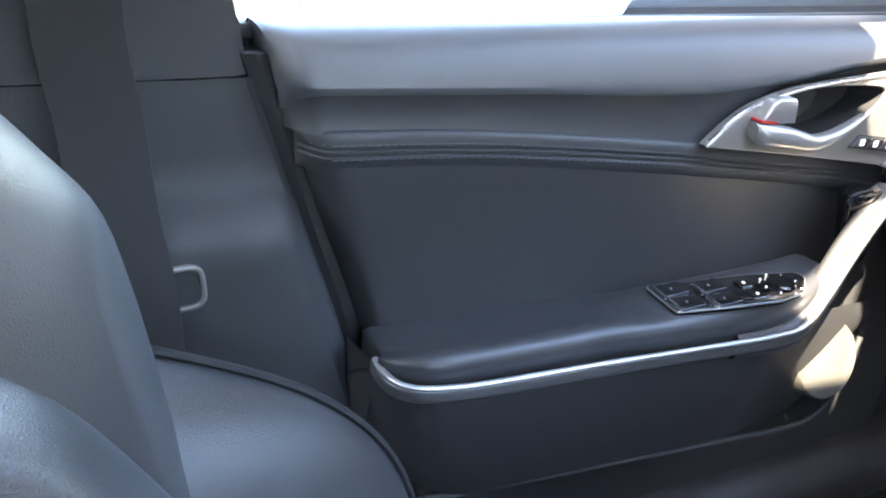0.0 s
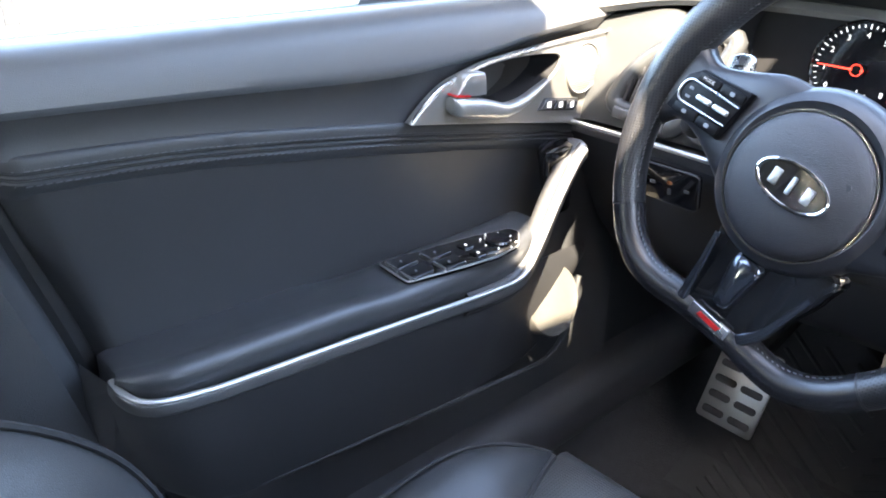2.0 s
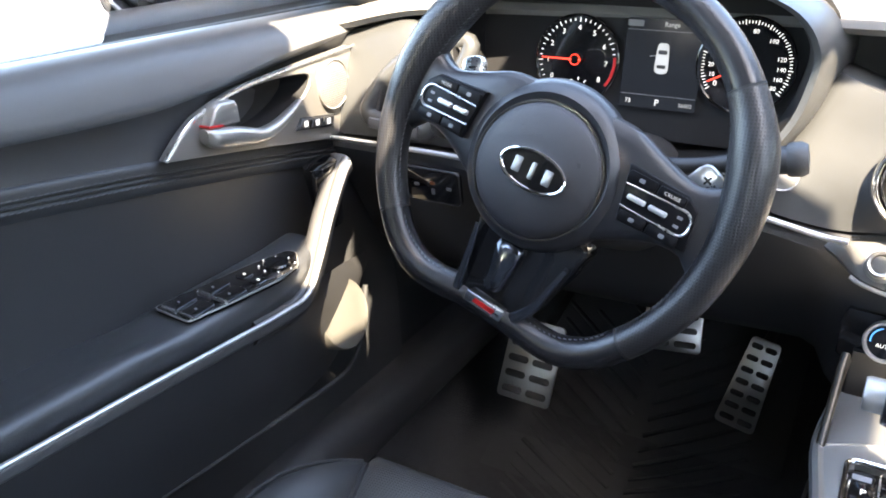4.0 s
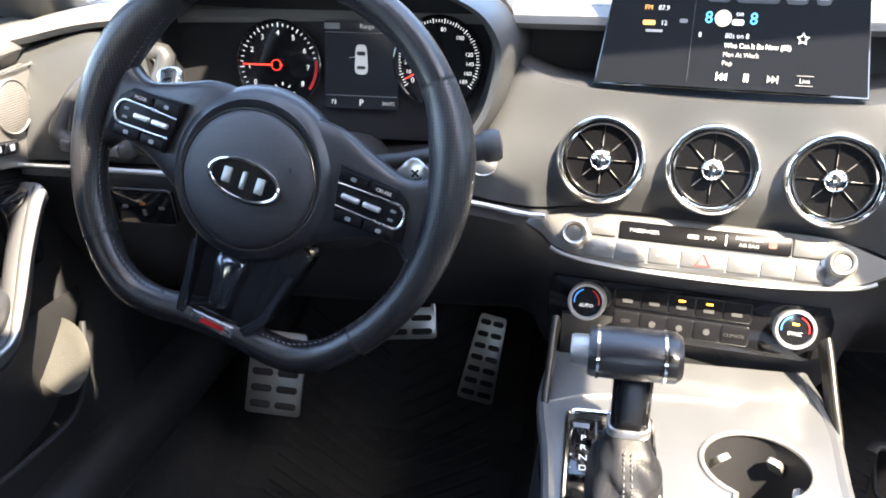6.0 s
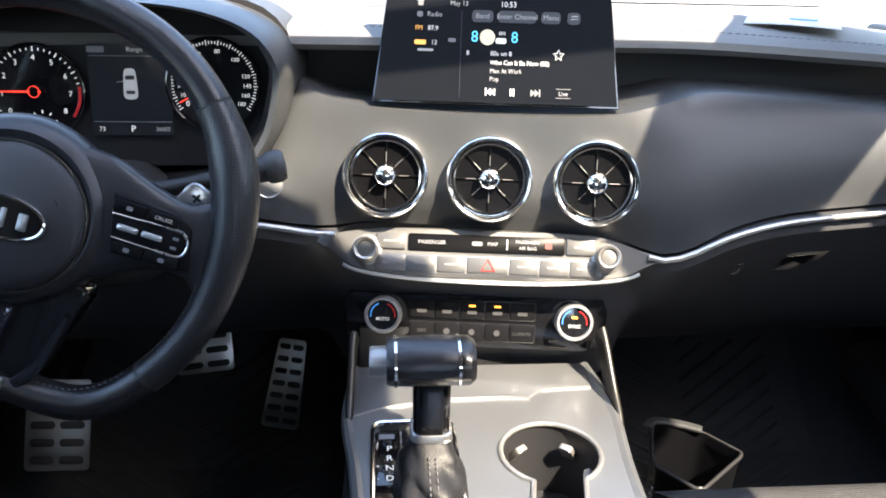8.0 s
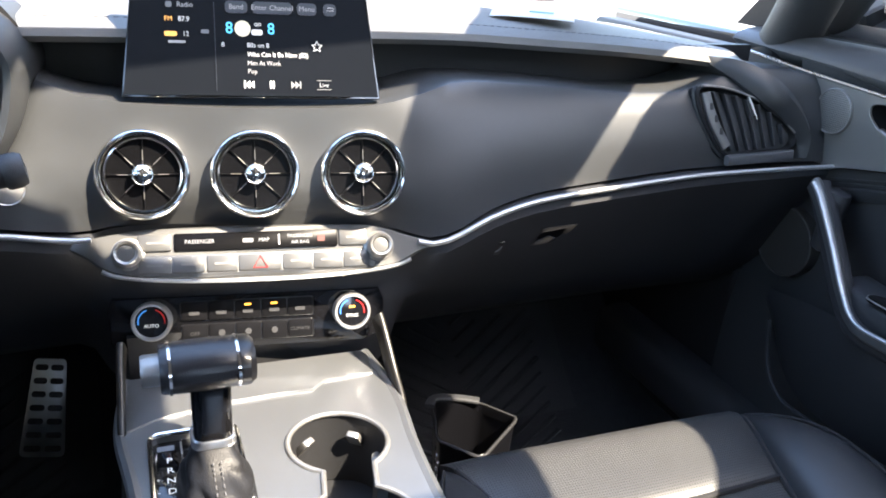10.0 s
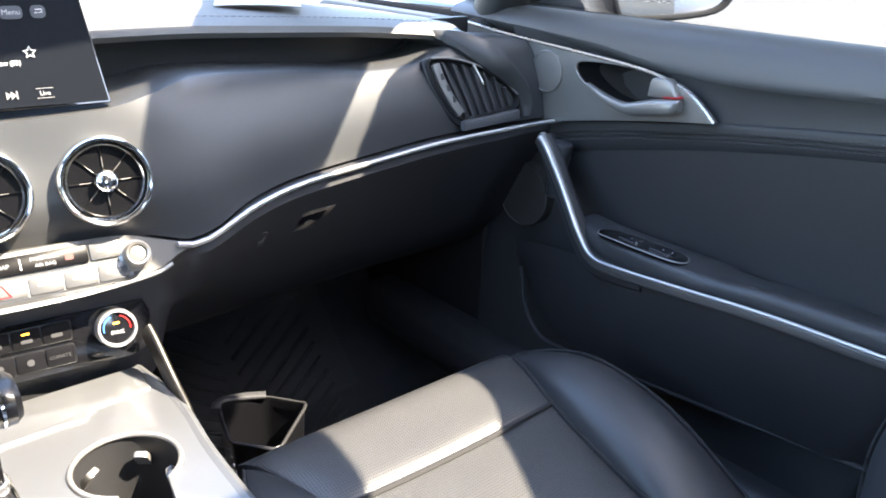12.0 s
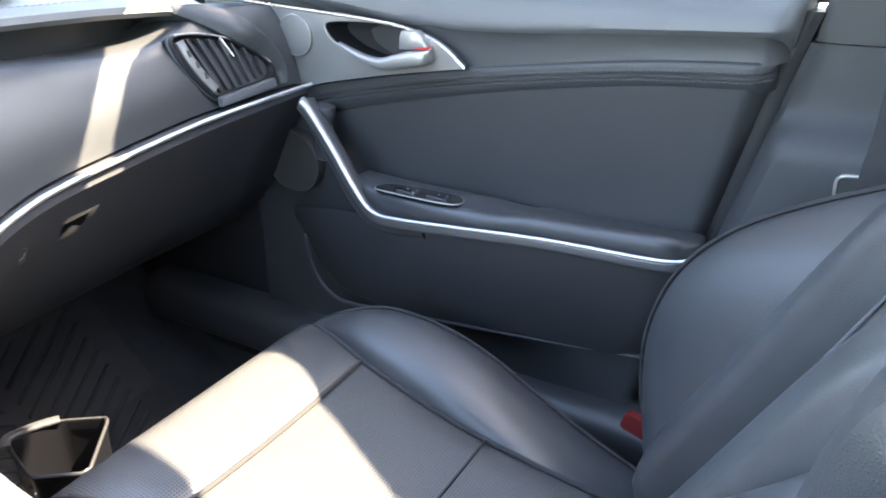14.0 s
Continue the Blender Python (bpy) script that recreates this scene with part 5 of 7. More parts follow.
for k, y, drop in ((1.14, 0.14, 0.0), (1.11, 0.08, 0.0), (1.08, 0.040, 0.0), (1.05, 0.015, 0.0), (1.02, 0.004, 0.0), (0.985, 0.007, 0.0), (0.955, 0.03, 0.0), (0.92, 0.074, 0.002)):
    rws.append([(cc[0] + (x - cc[0]) * k, y + 0.10 * (cc[1] - z) * (1 if k > 0.95 else 0.6) * -1 * 0.5, cc[1] + (z - cc[1]) * k - drop) for x, z, _ in lo])
part("hood", grid(rws[:6], True), PAD, ic, "curved black hood")
part("hood_lining", grid(rws[5:], True), LINING, ic, "matt black inside of the hood")
GM = facing((-0.36, 0.058, 0.73), 8)
part("gauge_plate", slab(rrect(0.37, 0.16, 0.06, 6), 0.002, GM @ Matrix.Translation((-0.012, 0.006, -0.004))), LINING, ic, "black gauge plate")


def gauge(cx, cz, labels, a0, a1, needle, red_from):
    g = GM @ Matrix.Translation((cx + 0.36, cz - 0.73, 0))
    dial = part("dial", lathe([(0.0455, 0), (0.0455, 0.003), (0.0440, 0.0035), (0.0430, 0.001), (0.001, 0.001)], g, 48), GLOSS, ic, "round black dial")
    n_ = len(labels)
    for i, w in enumerate(labels):
        a = radians(a0 + (a1 - a0) * i / (n_ - 1))
        if w:
            lettering(w, 0.0074 if len(w) < 2 else 0.0056, g @ Matrix.Translation((0.0315 * math.cos(a), 0.0315 * math.sin(a), 0.0018)), WHITEINK, dial)
    bm = bmesh.new()
    for i in range((n_ - 1) * 4 + 1):
        f = i / ((n_ - 1) * 4)
        a = a0 + (a1 - a0) * f
        if f < red_from:
            slab(rrect(0.0045 if i % 4 == 0 else 0.0025, 0.0007, 0.0002, 2), 0.0018, g @ pose(0, 0, 0, 0, 0, a) @ Matrix.Translation((0.0395, 0, 0)), 0, bm)
    tagged(part("tick_ring", bm, WHITEINK, dial, "", False), kind="stuff")
    if red_from < 1:
        part("red_zone", sweep([g @ Vector((0.0405 * math.cos(radians(a)), 0.0405 * math.sin(radians(a)), 0.002)) for a in np.linspace(a0 + (a1 - a0) * red_from, a1, 12)], rrect(0.003, 0.0008, 0.0002, 2), up=(0, -1, 0)), RED, dial, "red zone")
    part("needle", slab([(-0.006, -0.0009), (0.036, -0.0005), (0.036, 0.0005), (-0.006, 0.0009)], 0.001, g @ pose(0, 0, 0, 0, 0, needle) @ Matrix.Translation((0, 0, 0.0068))), REDLAMP, dial, "red needle", False)
    part("needle_hub", lathe([(0.0062, 0.001), (0.0058, 0.0075), (0.001, 0.0082)], g, 24), STRIPBLACK, dial)
    if red_from < 1:
        part("hub_ring", tube([g @ Vector((0.0052 * math.cos(a), 0.0052 * math.sin(a), 0.0080)) for a in np.linspace(0, 2 * math.pi, 21)[:-1]], 0.0004, 5, True, (0, -1, 0)), REDLAMP, dial, "red hub ring")
    return dial


tach = gauge(-0.432, 0.727, ["0", "1", "2", "3", "4", "5", "6", "7", "8"], 216, -36, 180, 0.83)
fm = GM @ Matrix.Translation((-0.072 + 0.004, -0.034, 0.0015))
for k in range(7):
    a = 200 - 220 * k / 6
    part("fuel_tick", slab(rrect(0.003, 0.0009, 0.0002, 2), 0.001, fm @ pose(0, 0, 0, 0, 0, a) @ Matrix.Translation((0.012, 0, 0))), WHITEINK, tach, "", False)
part("fuel_needle", slab([(0, -0.0008), (0.013, -0.0004), (0.013, 0.0004), (0, 0.0008)], 0.001, fm @ pose(0, 0, 0, 0, 0, 150)), REDLAMP, tach, "", False)
gauge(-0.266, 0.735, ["0", "10", "20", "", "40", "", "60", "", "80", "", "100", "", "120", "140", "160", "180"], 216, -36, 208, 2)
DM = GM @ Matrix.Translation((0.016, -0.001, 0.002))
disp = part("trip_display", slab(rrect(0.076, 0.086, 0.002, 2), 0.001, DM), SCREEN, ic, "dark trip display")
for dy, w in ((0.036, 0.074), (-0.026, 0.074)):
    part("display_line", slab(rrect(w, 0.0006, 0.0002, 2), 0.0014, DM @ Matrix.Translation((0, dy - 0.004, 0))), GREYINK, disp, "", False)
lettering("P", 0.009, DM @ Matrix.Translation((0.0, -0.037, 0.0016)), WHITEINK, disp)
lettering("73", 0.006, DM @ Matrix.Translation((-0.029, -0.037, 0.0016)), WHITEINK, disp)
lettering("36602", 0.0055, DM @ Matrix.Translation((0.028, -0.037, 0.0016)), DIMINK, disp)
lettering("Range", 0.0062, DM @ Matrix.Translation((0.006, 0.038, 0.0016)), DIMINK, disp)
lettering("11", 0.0070, DM @ Matrix.Translation((0.026, 0.038, 0.0016)), DIMINK, disp)
part("display_tab", slab(rrect(0.016, 0.006, 0.001, 2), 0.0015, DM @ Matrix.Translation((-0.030, 0.038, 0))), GREYINK, disp, "", False)
cm = DM @ Matrix.Translation((0.0, 0.006, 0.0)) @ Matrix.Diagonal((0.66, 0.66, 1, 1))
part("car_icon", slab(spline([(-0.0085, -0.020, 0), (0.0085, -0.020, 0), (0.0095, 0.0, 0), (0.0075, 0.019, 0), (0, 0.022, 0), (-0.0075, 0.019, 0), (-0.0095, 0.0, 0)], 28, True) and [(p[0], p[1]) for p in spline([(-0.0085, -0.020, 0), (0.0085, -0.020, 0), (0.0095, 0.0, 0), (0.0075, 0.019, 0), (0, 0.022, 0), (-0.0075, 0.019, 0), (-0.0095, 0.0, 0)], 28, True)], 0.0015, cm), DIMINK, disp, "pale car symbol", False)
part("car_icon_glass", slab(rrect(0.013, 0.006, 0.002, 3), 0.0018, cm @ Matrix.Translation((0, 0.009, 0))), DARK, disp, "", False)
part("car_icon_glass", slab(rrect(0.013, 0.005, 0.002, 3), 0.0018, cm @ Matrix.Translation((0, -0.012, 0))), DARK, disp, "", False)
part("door_icon", slab(rrect(0.010, 0.0014, 0.0004, 2), 0.0016, cm @ Matrix.Translation((-0.014, 0.003, 0)) @ pose(0, 0, 0, 0, 0, 10)), GREYINK, disp, "", False)

# ---- steering wheel ----
wh = thing("steering_wheel", (-0.374, -0.176, 0.684), "flat-bottomed black leather steering wheel turned slightly clockwise", "steering wheel")
WM = facing((-0.374, -0.176, 0.684), 16, -0.8) @ pose(0, 0, 0, 0, 0, -17)
RIM_Z = -0.025
# radius of the rim's core by the angle from the top: round above, flat below
RIM_A, RIM_R = [0, 30, 50, 62, 75, 90, 107, 128, 140, 150, 158, 168, 180], [0.1655, 0.1650, 0.1620, 0.1590, 0.1555, 0.1525, 0.1515, 0.1515, 0.1520, 0.1480, 0.1400, 0.1300, 0.1265]


def rim_at(deg):
    off = abs((deg - 90 + 180) % 360 - 180)
    r, a = ease(off, RIM_A, RIM_R), radians(deg)
    return WM @ Vector((r * math.cos(a), r * math.sin(a), RIM_Z - 0.006 * max(0.0, math.sin(a)) ** 2))


WZ = tuple(WM.to_3x3() @ Vector((0, 0, 1)))


def grip_size(deg):
    """Half the rim's thickness: fat thumb rests above the side arms, slim below."""
    off = abs((deg - 90 + 180) % 360 - 180)
    return ease(off, [0, 38, 48, 60, 76, 95, 120, 150, 180], [0.0136, 0.0138, 0.0150, 0.0182, 0.0176, 0.0152, 0.0138, 0.0136, 0.0128])


def rim_part(name, a0, a1, material, label, puff=1.0):
    k = max(3, int(abs(a1 - a0) / 2.5))
    angles = np.linspace(a0, a1, k + 1)
    prof = [(p[0], p[1] * 1.08) for p in ring(1.0, 20)]
    return part(name, sweep([rim_at(a) for a in angles], prof, up=WZ, scales=[grip_size(a) * puff for a in angles]), material, wh, label)


rim_part("upper_rim", 47, 133, RIMSKIN, "smooth black leather upper rim")
rim_part("left_grip", 133.6, 218, RIMPERF, "perforated leather grip")
rim_part("right_grip", -38, 46.4, RIMPERF, "perforated leather grip")
rim_part("lower_rim", 218.6, 321.4, RIMSKIN, "smooth black leather lower rim")
for a in (46.7, 133.3, 218.3, 321.7):
    rim_part("rim_seam", a - 0.3, a + 0.3, SEAM, "", 1.012)
for lo_a, hi_a in ((140, 214), (222, 250), (290, 318), (-34, 40)):
    bm = bmesh.new()
    for a in np.arange(lo_a, hi_a, 1.9):
        p, q2 = rim_at(a), rim_at(a + 1.1)
        inward = (WM @ Vector((0, 0, RIM_Z)) - p).normalized()
        g_ = grip_size(a) * 0.93
        tube([p + inward * g_ + Vector(WZ) * 0.0060, q2 + inward * g_ + Vector(WZ) * 0.0075], 0.0005, 4, False, (0.2, 0.5, 0.7), bm)
    tagged(part("rim_stitching", bm, STITCH, wh, "thread stitching inside the rim", False), kind="stuff")


def wpl(x, y, z=0.0):
    return WM @ Matrix.Translation((x, y, z))


# hub: a round shoulder about the airbag cover
part("hub_housing", lathe([(0.060, -0.050), (0.0690, -0.034), (0.0710, -0.022), (0.0690, -0.012), (0.0640, -0.005), (0.0585, -0.0018), (0.0562, -0.003), (0.050, -0.006)], WM @ pose(0, 0.004, 0), 72), HUB, wh, "rounded black hub shoulder")
# two side arms that flow from the hub into the grips
for g in (-1, 1):
    rows = []
    for i in range(15):
        f = i / 14
        x = 0.030 + 0.112 * f
        yt = ease(f, [0, 0.25, 0.5, 0.78, 1.0], [0.064, 0.062, 0.051, 0.043, 0.058])
        yb = ease(f, [0, 0.3, 0.6, 0.85, 1.0], [-0.050, -0.030, -0.014, -0.012, -0.030])
        zt = ease(f, [0, 0.35, 0.7, 1.0], [-0.004, -0.007, -0.014, -0.018])
        row = []
        for k in range(20):
            a = 2 * math.pi * k / 20
            cy, hy = (yt + yb) / 2, (yt - yb) / 2
            row.append(WM @ Vector((g * x, cy + hy * math.copysign(abs(math.cos(a)) ** 0.55, math.cos(a)), zt - 0.014 + 0.014 * math.copysign(abs(math.sin(a)) ** 0.55, math.sin(a)))))
        rows.append(row)
    part("side_arm", grid(rows, True, False, True), HUB, wh, "smooth black side arm")
part("airbag_cover", lathe([(0.0545, -0.012), (0.0545, -0.0035), (0.0535, -0.0008), (0.0510, 0.0012), (0.045, 0.0042), (0.025, 0.0078), (0.001, 0.0088)], WM, 64), COVER, wh, "round grained airbag cover")
part("cover_groove", tube([WM @ Vector((0.0553 * math.cos(a), 0.0553 * math.sin(a), -0.0026)) for a in np.linspace(0, 2 * math.pi, 65)[:-1]], 0.0012, 6, True, WZ), BLACK, wh)
em = wpl(0.0015, 0.001, 0.0078)
el = lambda k: [(0.0290 * k * math.cos(a), 0.0150 * k * math.sin(a)) for a in np.linspace(0, 2 * math.pi, 49)[:-1]]
emb = part("emblem", slab(el(0.93), 0.0022, em), GLOSS, wh, "oval black and chrome emblem")
part("emblem_ring", tube([em @ Vector((*p, 0.0022)) for p in el(1.0)], 0.0016, 8, True, WZ), CHROME, emb, "chrome oval ring")
for x, w, h_ in ((-0.0140, 0.0070, 0.0125), (0.0, 0.0040, 0.0140), (0.0140, 0.0070, 0.0125)):
    part("emblem_bar", slab(rrect(w, h_, 0.0008, 2), 0.0034, em @ Matrix.Translation((x, 0, 0)), 0.0006), SATIN, emb, "plain silver bar")
for x, y, w in ((-0.021, 0.028, 0.006), (0.032, 0.020, 0.005), (0.004, -0.031, 0.024)):
    part("embossed_mark", slab(rrect(w, 0.004, 0.001, 2), 0.0006, wpl(x, y, 0.0050 if abs(y) < 0.03 else 0.0048)), DARK, wh, "", False)


def button_cluster(s):
    cm = wpl(s * 0.096, 0.015, -0.0095) @ pose(0, 0, 0, 0, s * 7, s * -2)

    def turned(pts):
        return [(s * u, v) for u, v in (pts if s > 0 else pts[::-1])]

    base = turned([(-0.031, 0.0225), (0.018, 0.0205), (0.029, 0.0120), (0.034, -0.0180), (-0.022, -0.0205)])
    base = base[::-1]
    pod_ = part("switch_pod", slab(base, 0.0055, cm, 0.0015), BUTTON, wh, "black wheel switch pod")
    path = spline([(s * u, v, 0) for u, v in ((-0.0275, 0.0085), (0.014, 0.0100), (0.0245, 0.0085), (0.0285, 0.0020), (0.0280, -0.0050), (0.0235, -0.0088), (0.012, -0.0090), (-0.0240, -0.0085))], 36)
    part("switch_frame", tube([cm @ Vector((p[0], p[1], 0.0060)) for p in path], 0.0011, 8, False, WZ), STRIP, pod_, "silver frame line")
    for x in (-0.0145, 0.0030):
        part("rocker", slab(rrect(0.0150, 0.0042, 0.0014, 3), 0.0088, cm @ Matrix.Translation((s * x, 0.0004, 0)), 0.0016), ACCENT, pod_, "silver rocker switch")
    for x, y, w_ in ((-0.0170, 0.0150, 0.0235), (0.0075, 0.0148, 0.0225), (-0.0110, -0.0148, 0.0220), (0.0140, -0.0146, 0.0250)):
        part("wheel_button", slab(rrect(w_, 0.0085, 0.002, 3), 0.0072, cm @ Matrix.Translation((s * x, y, 0)), 0.0008), BUTTON, pod_, "black wheel button")
        if y < 0 or x < 0:
            part("button_mark", slab(rrect(0.0045, 0.0032, 0.001, 2), 0.0075, cm @ Matrix.Translation((s * x, y, 0))), GREYINK, pod_, "", False)
    lettering("MODE" if s < 0 else "CRUISE", 0.0040, cm @ Matrix.Translation((s * 0.0075, 0.0148, 0.0076)), DIMINK, pod_)
    for y in (-0.0035, 0.0035):
        part("small_mark", slab(rrect(0.0045, 0.0022, 0.0006, 2), 0.0059, cm @ Matrix.Translation((s * 0.0195, y, 0))), GREYINK, pod_, "", False)


button_cluster(-1)
button_cluster(1)
# lower spoke: gloss black shield over the rim, with a raised insert and plate badge
fork = spline([(-0.036, -0.036, 0), (0.056, -0.036, 0), (0.060, -0.060, 0), (0.051, -0.086, 0), (0.044, -0.108, 0), (0.026, -0.127, 0), (0.002, -0.1335, 0), (-0.024, -0.130, 0), (-0.0300, -0.112, 0), (-0.0315, -0.088, 0), (-0.0340, -0.062, 0)], 66, True)
part("lower_spoke", slab([(p[0], p[1]) for p in fork], 0.022, wpl(0, 0, -0.036), 0.004), GLOSS, wh, "gloss black lower spoke")
for pts in ([(-0.0265, -0.126), (-0.0275, -0.108), (-0.0285, -0.088), (-0.0310, -0.062)], [(0.0300, -0.122), (0.0420, -0.106), (0.0485, -0.086), (0.0560, -0.062)]):
    path = [wpl(p[0], p[1], -0.0150) @ Vector((0, 0, 0.006 * i / 16)) for i, p in enumerate(spline([(x, y, 0) for x, y in pts], 16))]
    part("spoke_edge", sweep(path, rrect(0.0085, 0.0060, 0.002, 3), up=WZ, scales=[1.2 - 0.7 * i / 16 for i in range(17)]), DARKCHROME, wh, "dark chrome bevelled spoke edge")
slot = spline([(-0.0115, -0.066, 0), (0.0125, -0.066, 0), (0.0100, -0.094, 0), (0.0060, -0.109, 0), (-0.0070, -0.109, 0), (-0.0100, -0.094, 0)], 32, True)
part("spoke_insert", slab([(p[0], p[1]) for p in slot], 0.0100, wpl(0.003, 0, -0.017), 0.006), DARKCHROME, wh, "dark chrome insert in the lower spoke")
bm_ = wpl(0.0035, -0.1235, -0.0128) @ pose(0, 0, 0, 12, 0, -2)
bd = part("badge", slab(rrect(0.038, 0.0105, 0.0015, 3), 0.003, bm_, 0.0006), STRIP, wh, "silver badge plate")
part("badge_mark", slab([(-0.011, -0.0022), (0.010, -0.0022), (0.012, 0.0022), (-0.009, 0.0022)], 0.0033, bm_), RED, bd, "red plain mark", False)
# shift paddles behind the rim
for s in (-1, 1):
    pm_ = wpl(s * 0.111, 0.043, -0.056) @ pose(0, 0, 0, 0, s * 10, s * -25)
    pd = part("shift_paddle", slab([(p[0], p[1]) for p in rrect(0.024, 0.028, 0.008, 4)], 0.006, pm_, 0.002), STRIP, wh, "silver shift paddle")
    part("paddle_mark", slab(rrect(0.008, 0.0018, 0.0005, 2), 0.0064, pm_ @ Matrix.Translation((0, 0.004, 0))), DARK, pd, "", False)
    if s > 0:
        part("paddle_mark", slab(rrect(0.0018, 0.008, 0.0005, 2), 0.0064, pm_ @ Matrix.Translation((0, 0.004, 0))), DARK, pd, "", False)
# column shroud and stalks
col = thing("steering_column", (-0.36, -0.08, 0.62), "black plastic steering column cover with two control stalks", "steering column")
CM = facing((-0.374, -0.176, 0.684), 20, 0)
path = [CM @ Vector((0, -0.004, z)) for z in (-0.05, -0.08, -0.12, -0.17, -0.22)]
part("shroud", sweep(path, rrect(0.125, 0.11, 0.04, 5), scales=[0.8, 0.95, 1.0, 1.05, 1.1]), PLASTIC, col, "rounded column shroud")
for s in (-1, 1):
    a, b = (CM @ Vector((0.07, 0.018, -0.080)), CM @ Vector((0.172, 0.040, -0.086))) if s > 0 else (CM @ Vector((-0.05, 0.02, -0.085)), CM @ Vector((-0.13, 0.03, -0.090)))
    n_ = 13
    part("stalk", sweep([a.lerp(b, f) for f in np.linspace(0, 1, n_)], ring(0.0125, 16, 0.0105), scales=[ease(f, [0, 0.3, 0.55, 0.8, 1.0], [0.95, 0.62, 0.66, 0.95, 1.05]) for f in np.linspace(0, 1, n_)]), DARK, col, "black control stalk")
    to = Matrix.Translation(b) @ (b - a).to_track_quat("Z", "Y").to_matrix().to_4x4()
    part("stalk_end", lathe([(0.0125, 0), (0.0138, 0.003), (0.0138, 0.011), (0.0115, 0.0155), (0.001, 0.0165)], to, 24), TRIMGREY, col, "ribbed grey end knob")
    part("stalk_boot", lathe([(0.020, -0.006), (0.0195, 0.004), (0.015, 0.010), (0.008, 0.012)], Matrix.Translation(a) @ (b - a).to_track_quat("Z", "Y").to_matrix().to_4x4(), 24), PLASTIC, col, "round stalk boot")
    part("stalk_mark", slab(rrect(0.010, 0.002, 0.0005, 2), 0.0005, Matrix.Translation(a.lerp(b, 0.8) + Vector(WZ) * 0.012) @ CM.to_3x3().to_4x4()), GREYINK, col, "", False)

# ---- pedals ----
def pedal(name, centre, w, h, lean, roll, cols, rws_, label, flare=0.0):
    p = thing(name, (centre[0], centre[1], centre[2] - h * 0.4), label, "pedal", "pedals")
    m = facing(centre, lean) @ pose(0, 0, 0, 0, 0, roll)
    part("plate", slab([(x * (1 - flare * y / h), y) for x, y in rrect(w, h, 0.006, 3)], 0.004, m, 0.001), STEEL, p, "brushed steel plate")
    for i in range(cols):
        for j in range(rws_):
            y = (j - (rws_ - 1) / 2) * h / rws_ * 0.96
            k = 1 - flare * y / h
            x = (i - (cols - 1) / 2) * w * 0.46 * k
            part("rubber_slot", slab(rrect(w * 0.38 * k, h / rws_ * 0.42, h / rws_ * 0.18, 3), 0.0058, m @ Matrix.Translation((x, y, 0)), 0.001), RUBBER, p, "black rubber strip")
    part("arm", tube([m @ Vector((0, h * 0.3, -0.002)), m @ Vector((0, h * 0.5, -0.05)), m @ Vector((0, h * 0.6 + 0.05, -0.12))], 0.008, 8), DARK, p, "dark pedal arm")
    return p


pedal("footrest", (-0.532, 0.205, 0.254), 0.083, 0.120, 26, -1, 2, 5, "brushed steel footrest plate with rubber strips in the footwell")
pedal("brake_pedal", (-0.352, 0.285, 0.318), 0.080, 0.062, 22, 6, 2, 3, "brushed steel brake pedal with rubber strips")
pedal("accelerator_pedal", (-0.238, 0.265, 0.274), 0.046, 0.128, 20, -9.5, 2, 7, "long brushed steel accelerator pedal with rubber strips", 0.34)


# ---- rubber mats ----
def floor_z(x, y):
    lift = ease(y, [-0.1, 0.2, 0.42, 0.56], [0.0, 0.02, 0.2, 0.42])
    tunnel = 0.2 * max(0.0, 1 - (abs(x) / 0.17) ** 4)
    return 0.05 + max(lift, tunnel)


def mat_on_floor(cx):
    mt = thing("floor_mat", (cx, 0.05, 0.06), "black ribbed rubber floor mat in the footwell", "floor mat", "floor mats")
    rws = [[(x, y, floor_z(x, y) + 0.006) for x in np.linspace(cx - 0.20, cx + 0.22, 15)] for y in np.linspace(-0.35, 0.44, 22)]
    part("sheet", grid(rws), MATRUBBER, mt)
    bm = bmesh.new()
    for k in range(34):
        y0 = -0.27 + 0.0205 * k
        for sg in (-1, 1):
            a = [(cx + 0.01 + sg * (0.012 + 0.15 * f), y0 + 0.07 * f) for f in (0, 0.33, 0.66, 1)]
            a = [(x, y, floor_z(x, y) + 0.008) for x, y in a if y < 0.43]
            if len(a) > 1:
                sweep(a, rrect(0.0075, 0.005, 0.002, 2), bm=bm)
    tagged(part("chevron_ribbing", bm, MATRUBBER, mt, "moulded chevron ribs", False), kind="stuff")


mat_on_floor(-0.40)
mat_on_floor(0.36)

# ---- centre console ----
con = thing("centre_console", (0, -0.3, 0.1), "centre console with silver top panel and black sides", "console")


def con_w(y):
    return ease(y, [-0.60, -0.25, -0.13, -0.09, -0.02], [0.112, 0.112, 0.122, 0.126, 0.118])


rows = []
for y in np.linspace(-0.78, 0.0, 30):
    w = con_w(y)
    rows.append([(-w - 0.002, y, 0.40), (-w - 0.012, y, 0.30), (-w - 0.016, y, 0.08), (w + 0.004, y, 0.08), (w, y, 0.30), (w - 0.010, y, 0.40)])
rows2 = [[(x - 0.014, y, z) for x, y, z in r] for r in rows]
bm = bmesh.new()
for y_rows in (rows2,):
    v = [[bm.verts.new(q_) for q_ in r] for r in y_rows]
    for i in range(len(v) - 1):
        for j in (0, 1, 3, 4):
            bm.faces.new((v[i][j], v[i][j + 1], v[i + 1][j + 1], v[i + 1][j]))
part("side_skirt", bm, PLASTIC, con, "black console sides")
# panel with real openings for lever and cup holders
bm = bmesh.new()


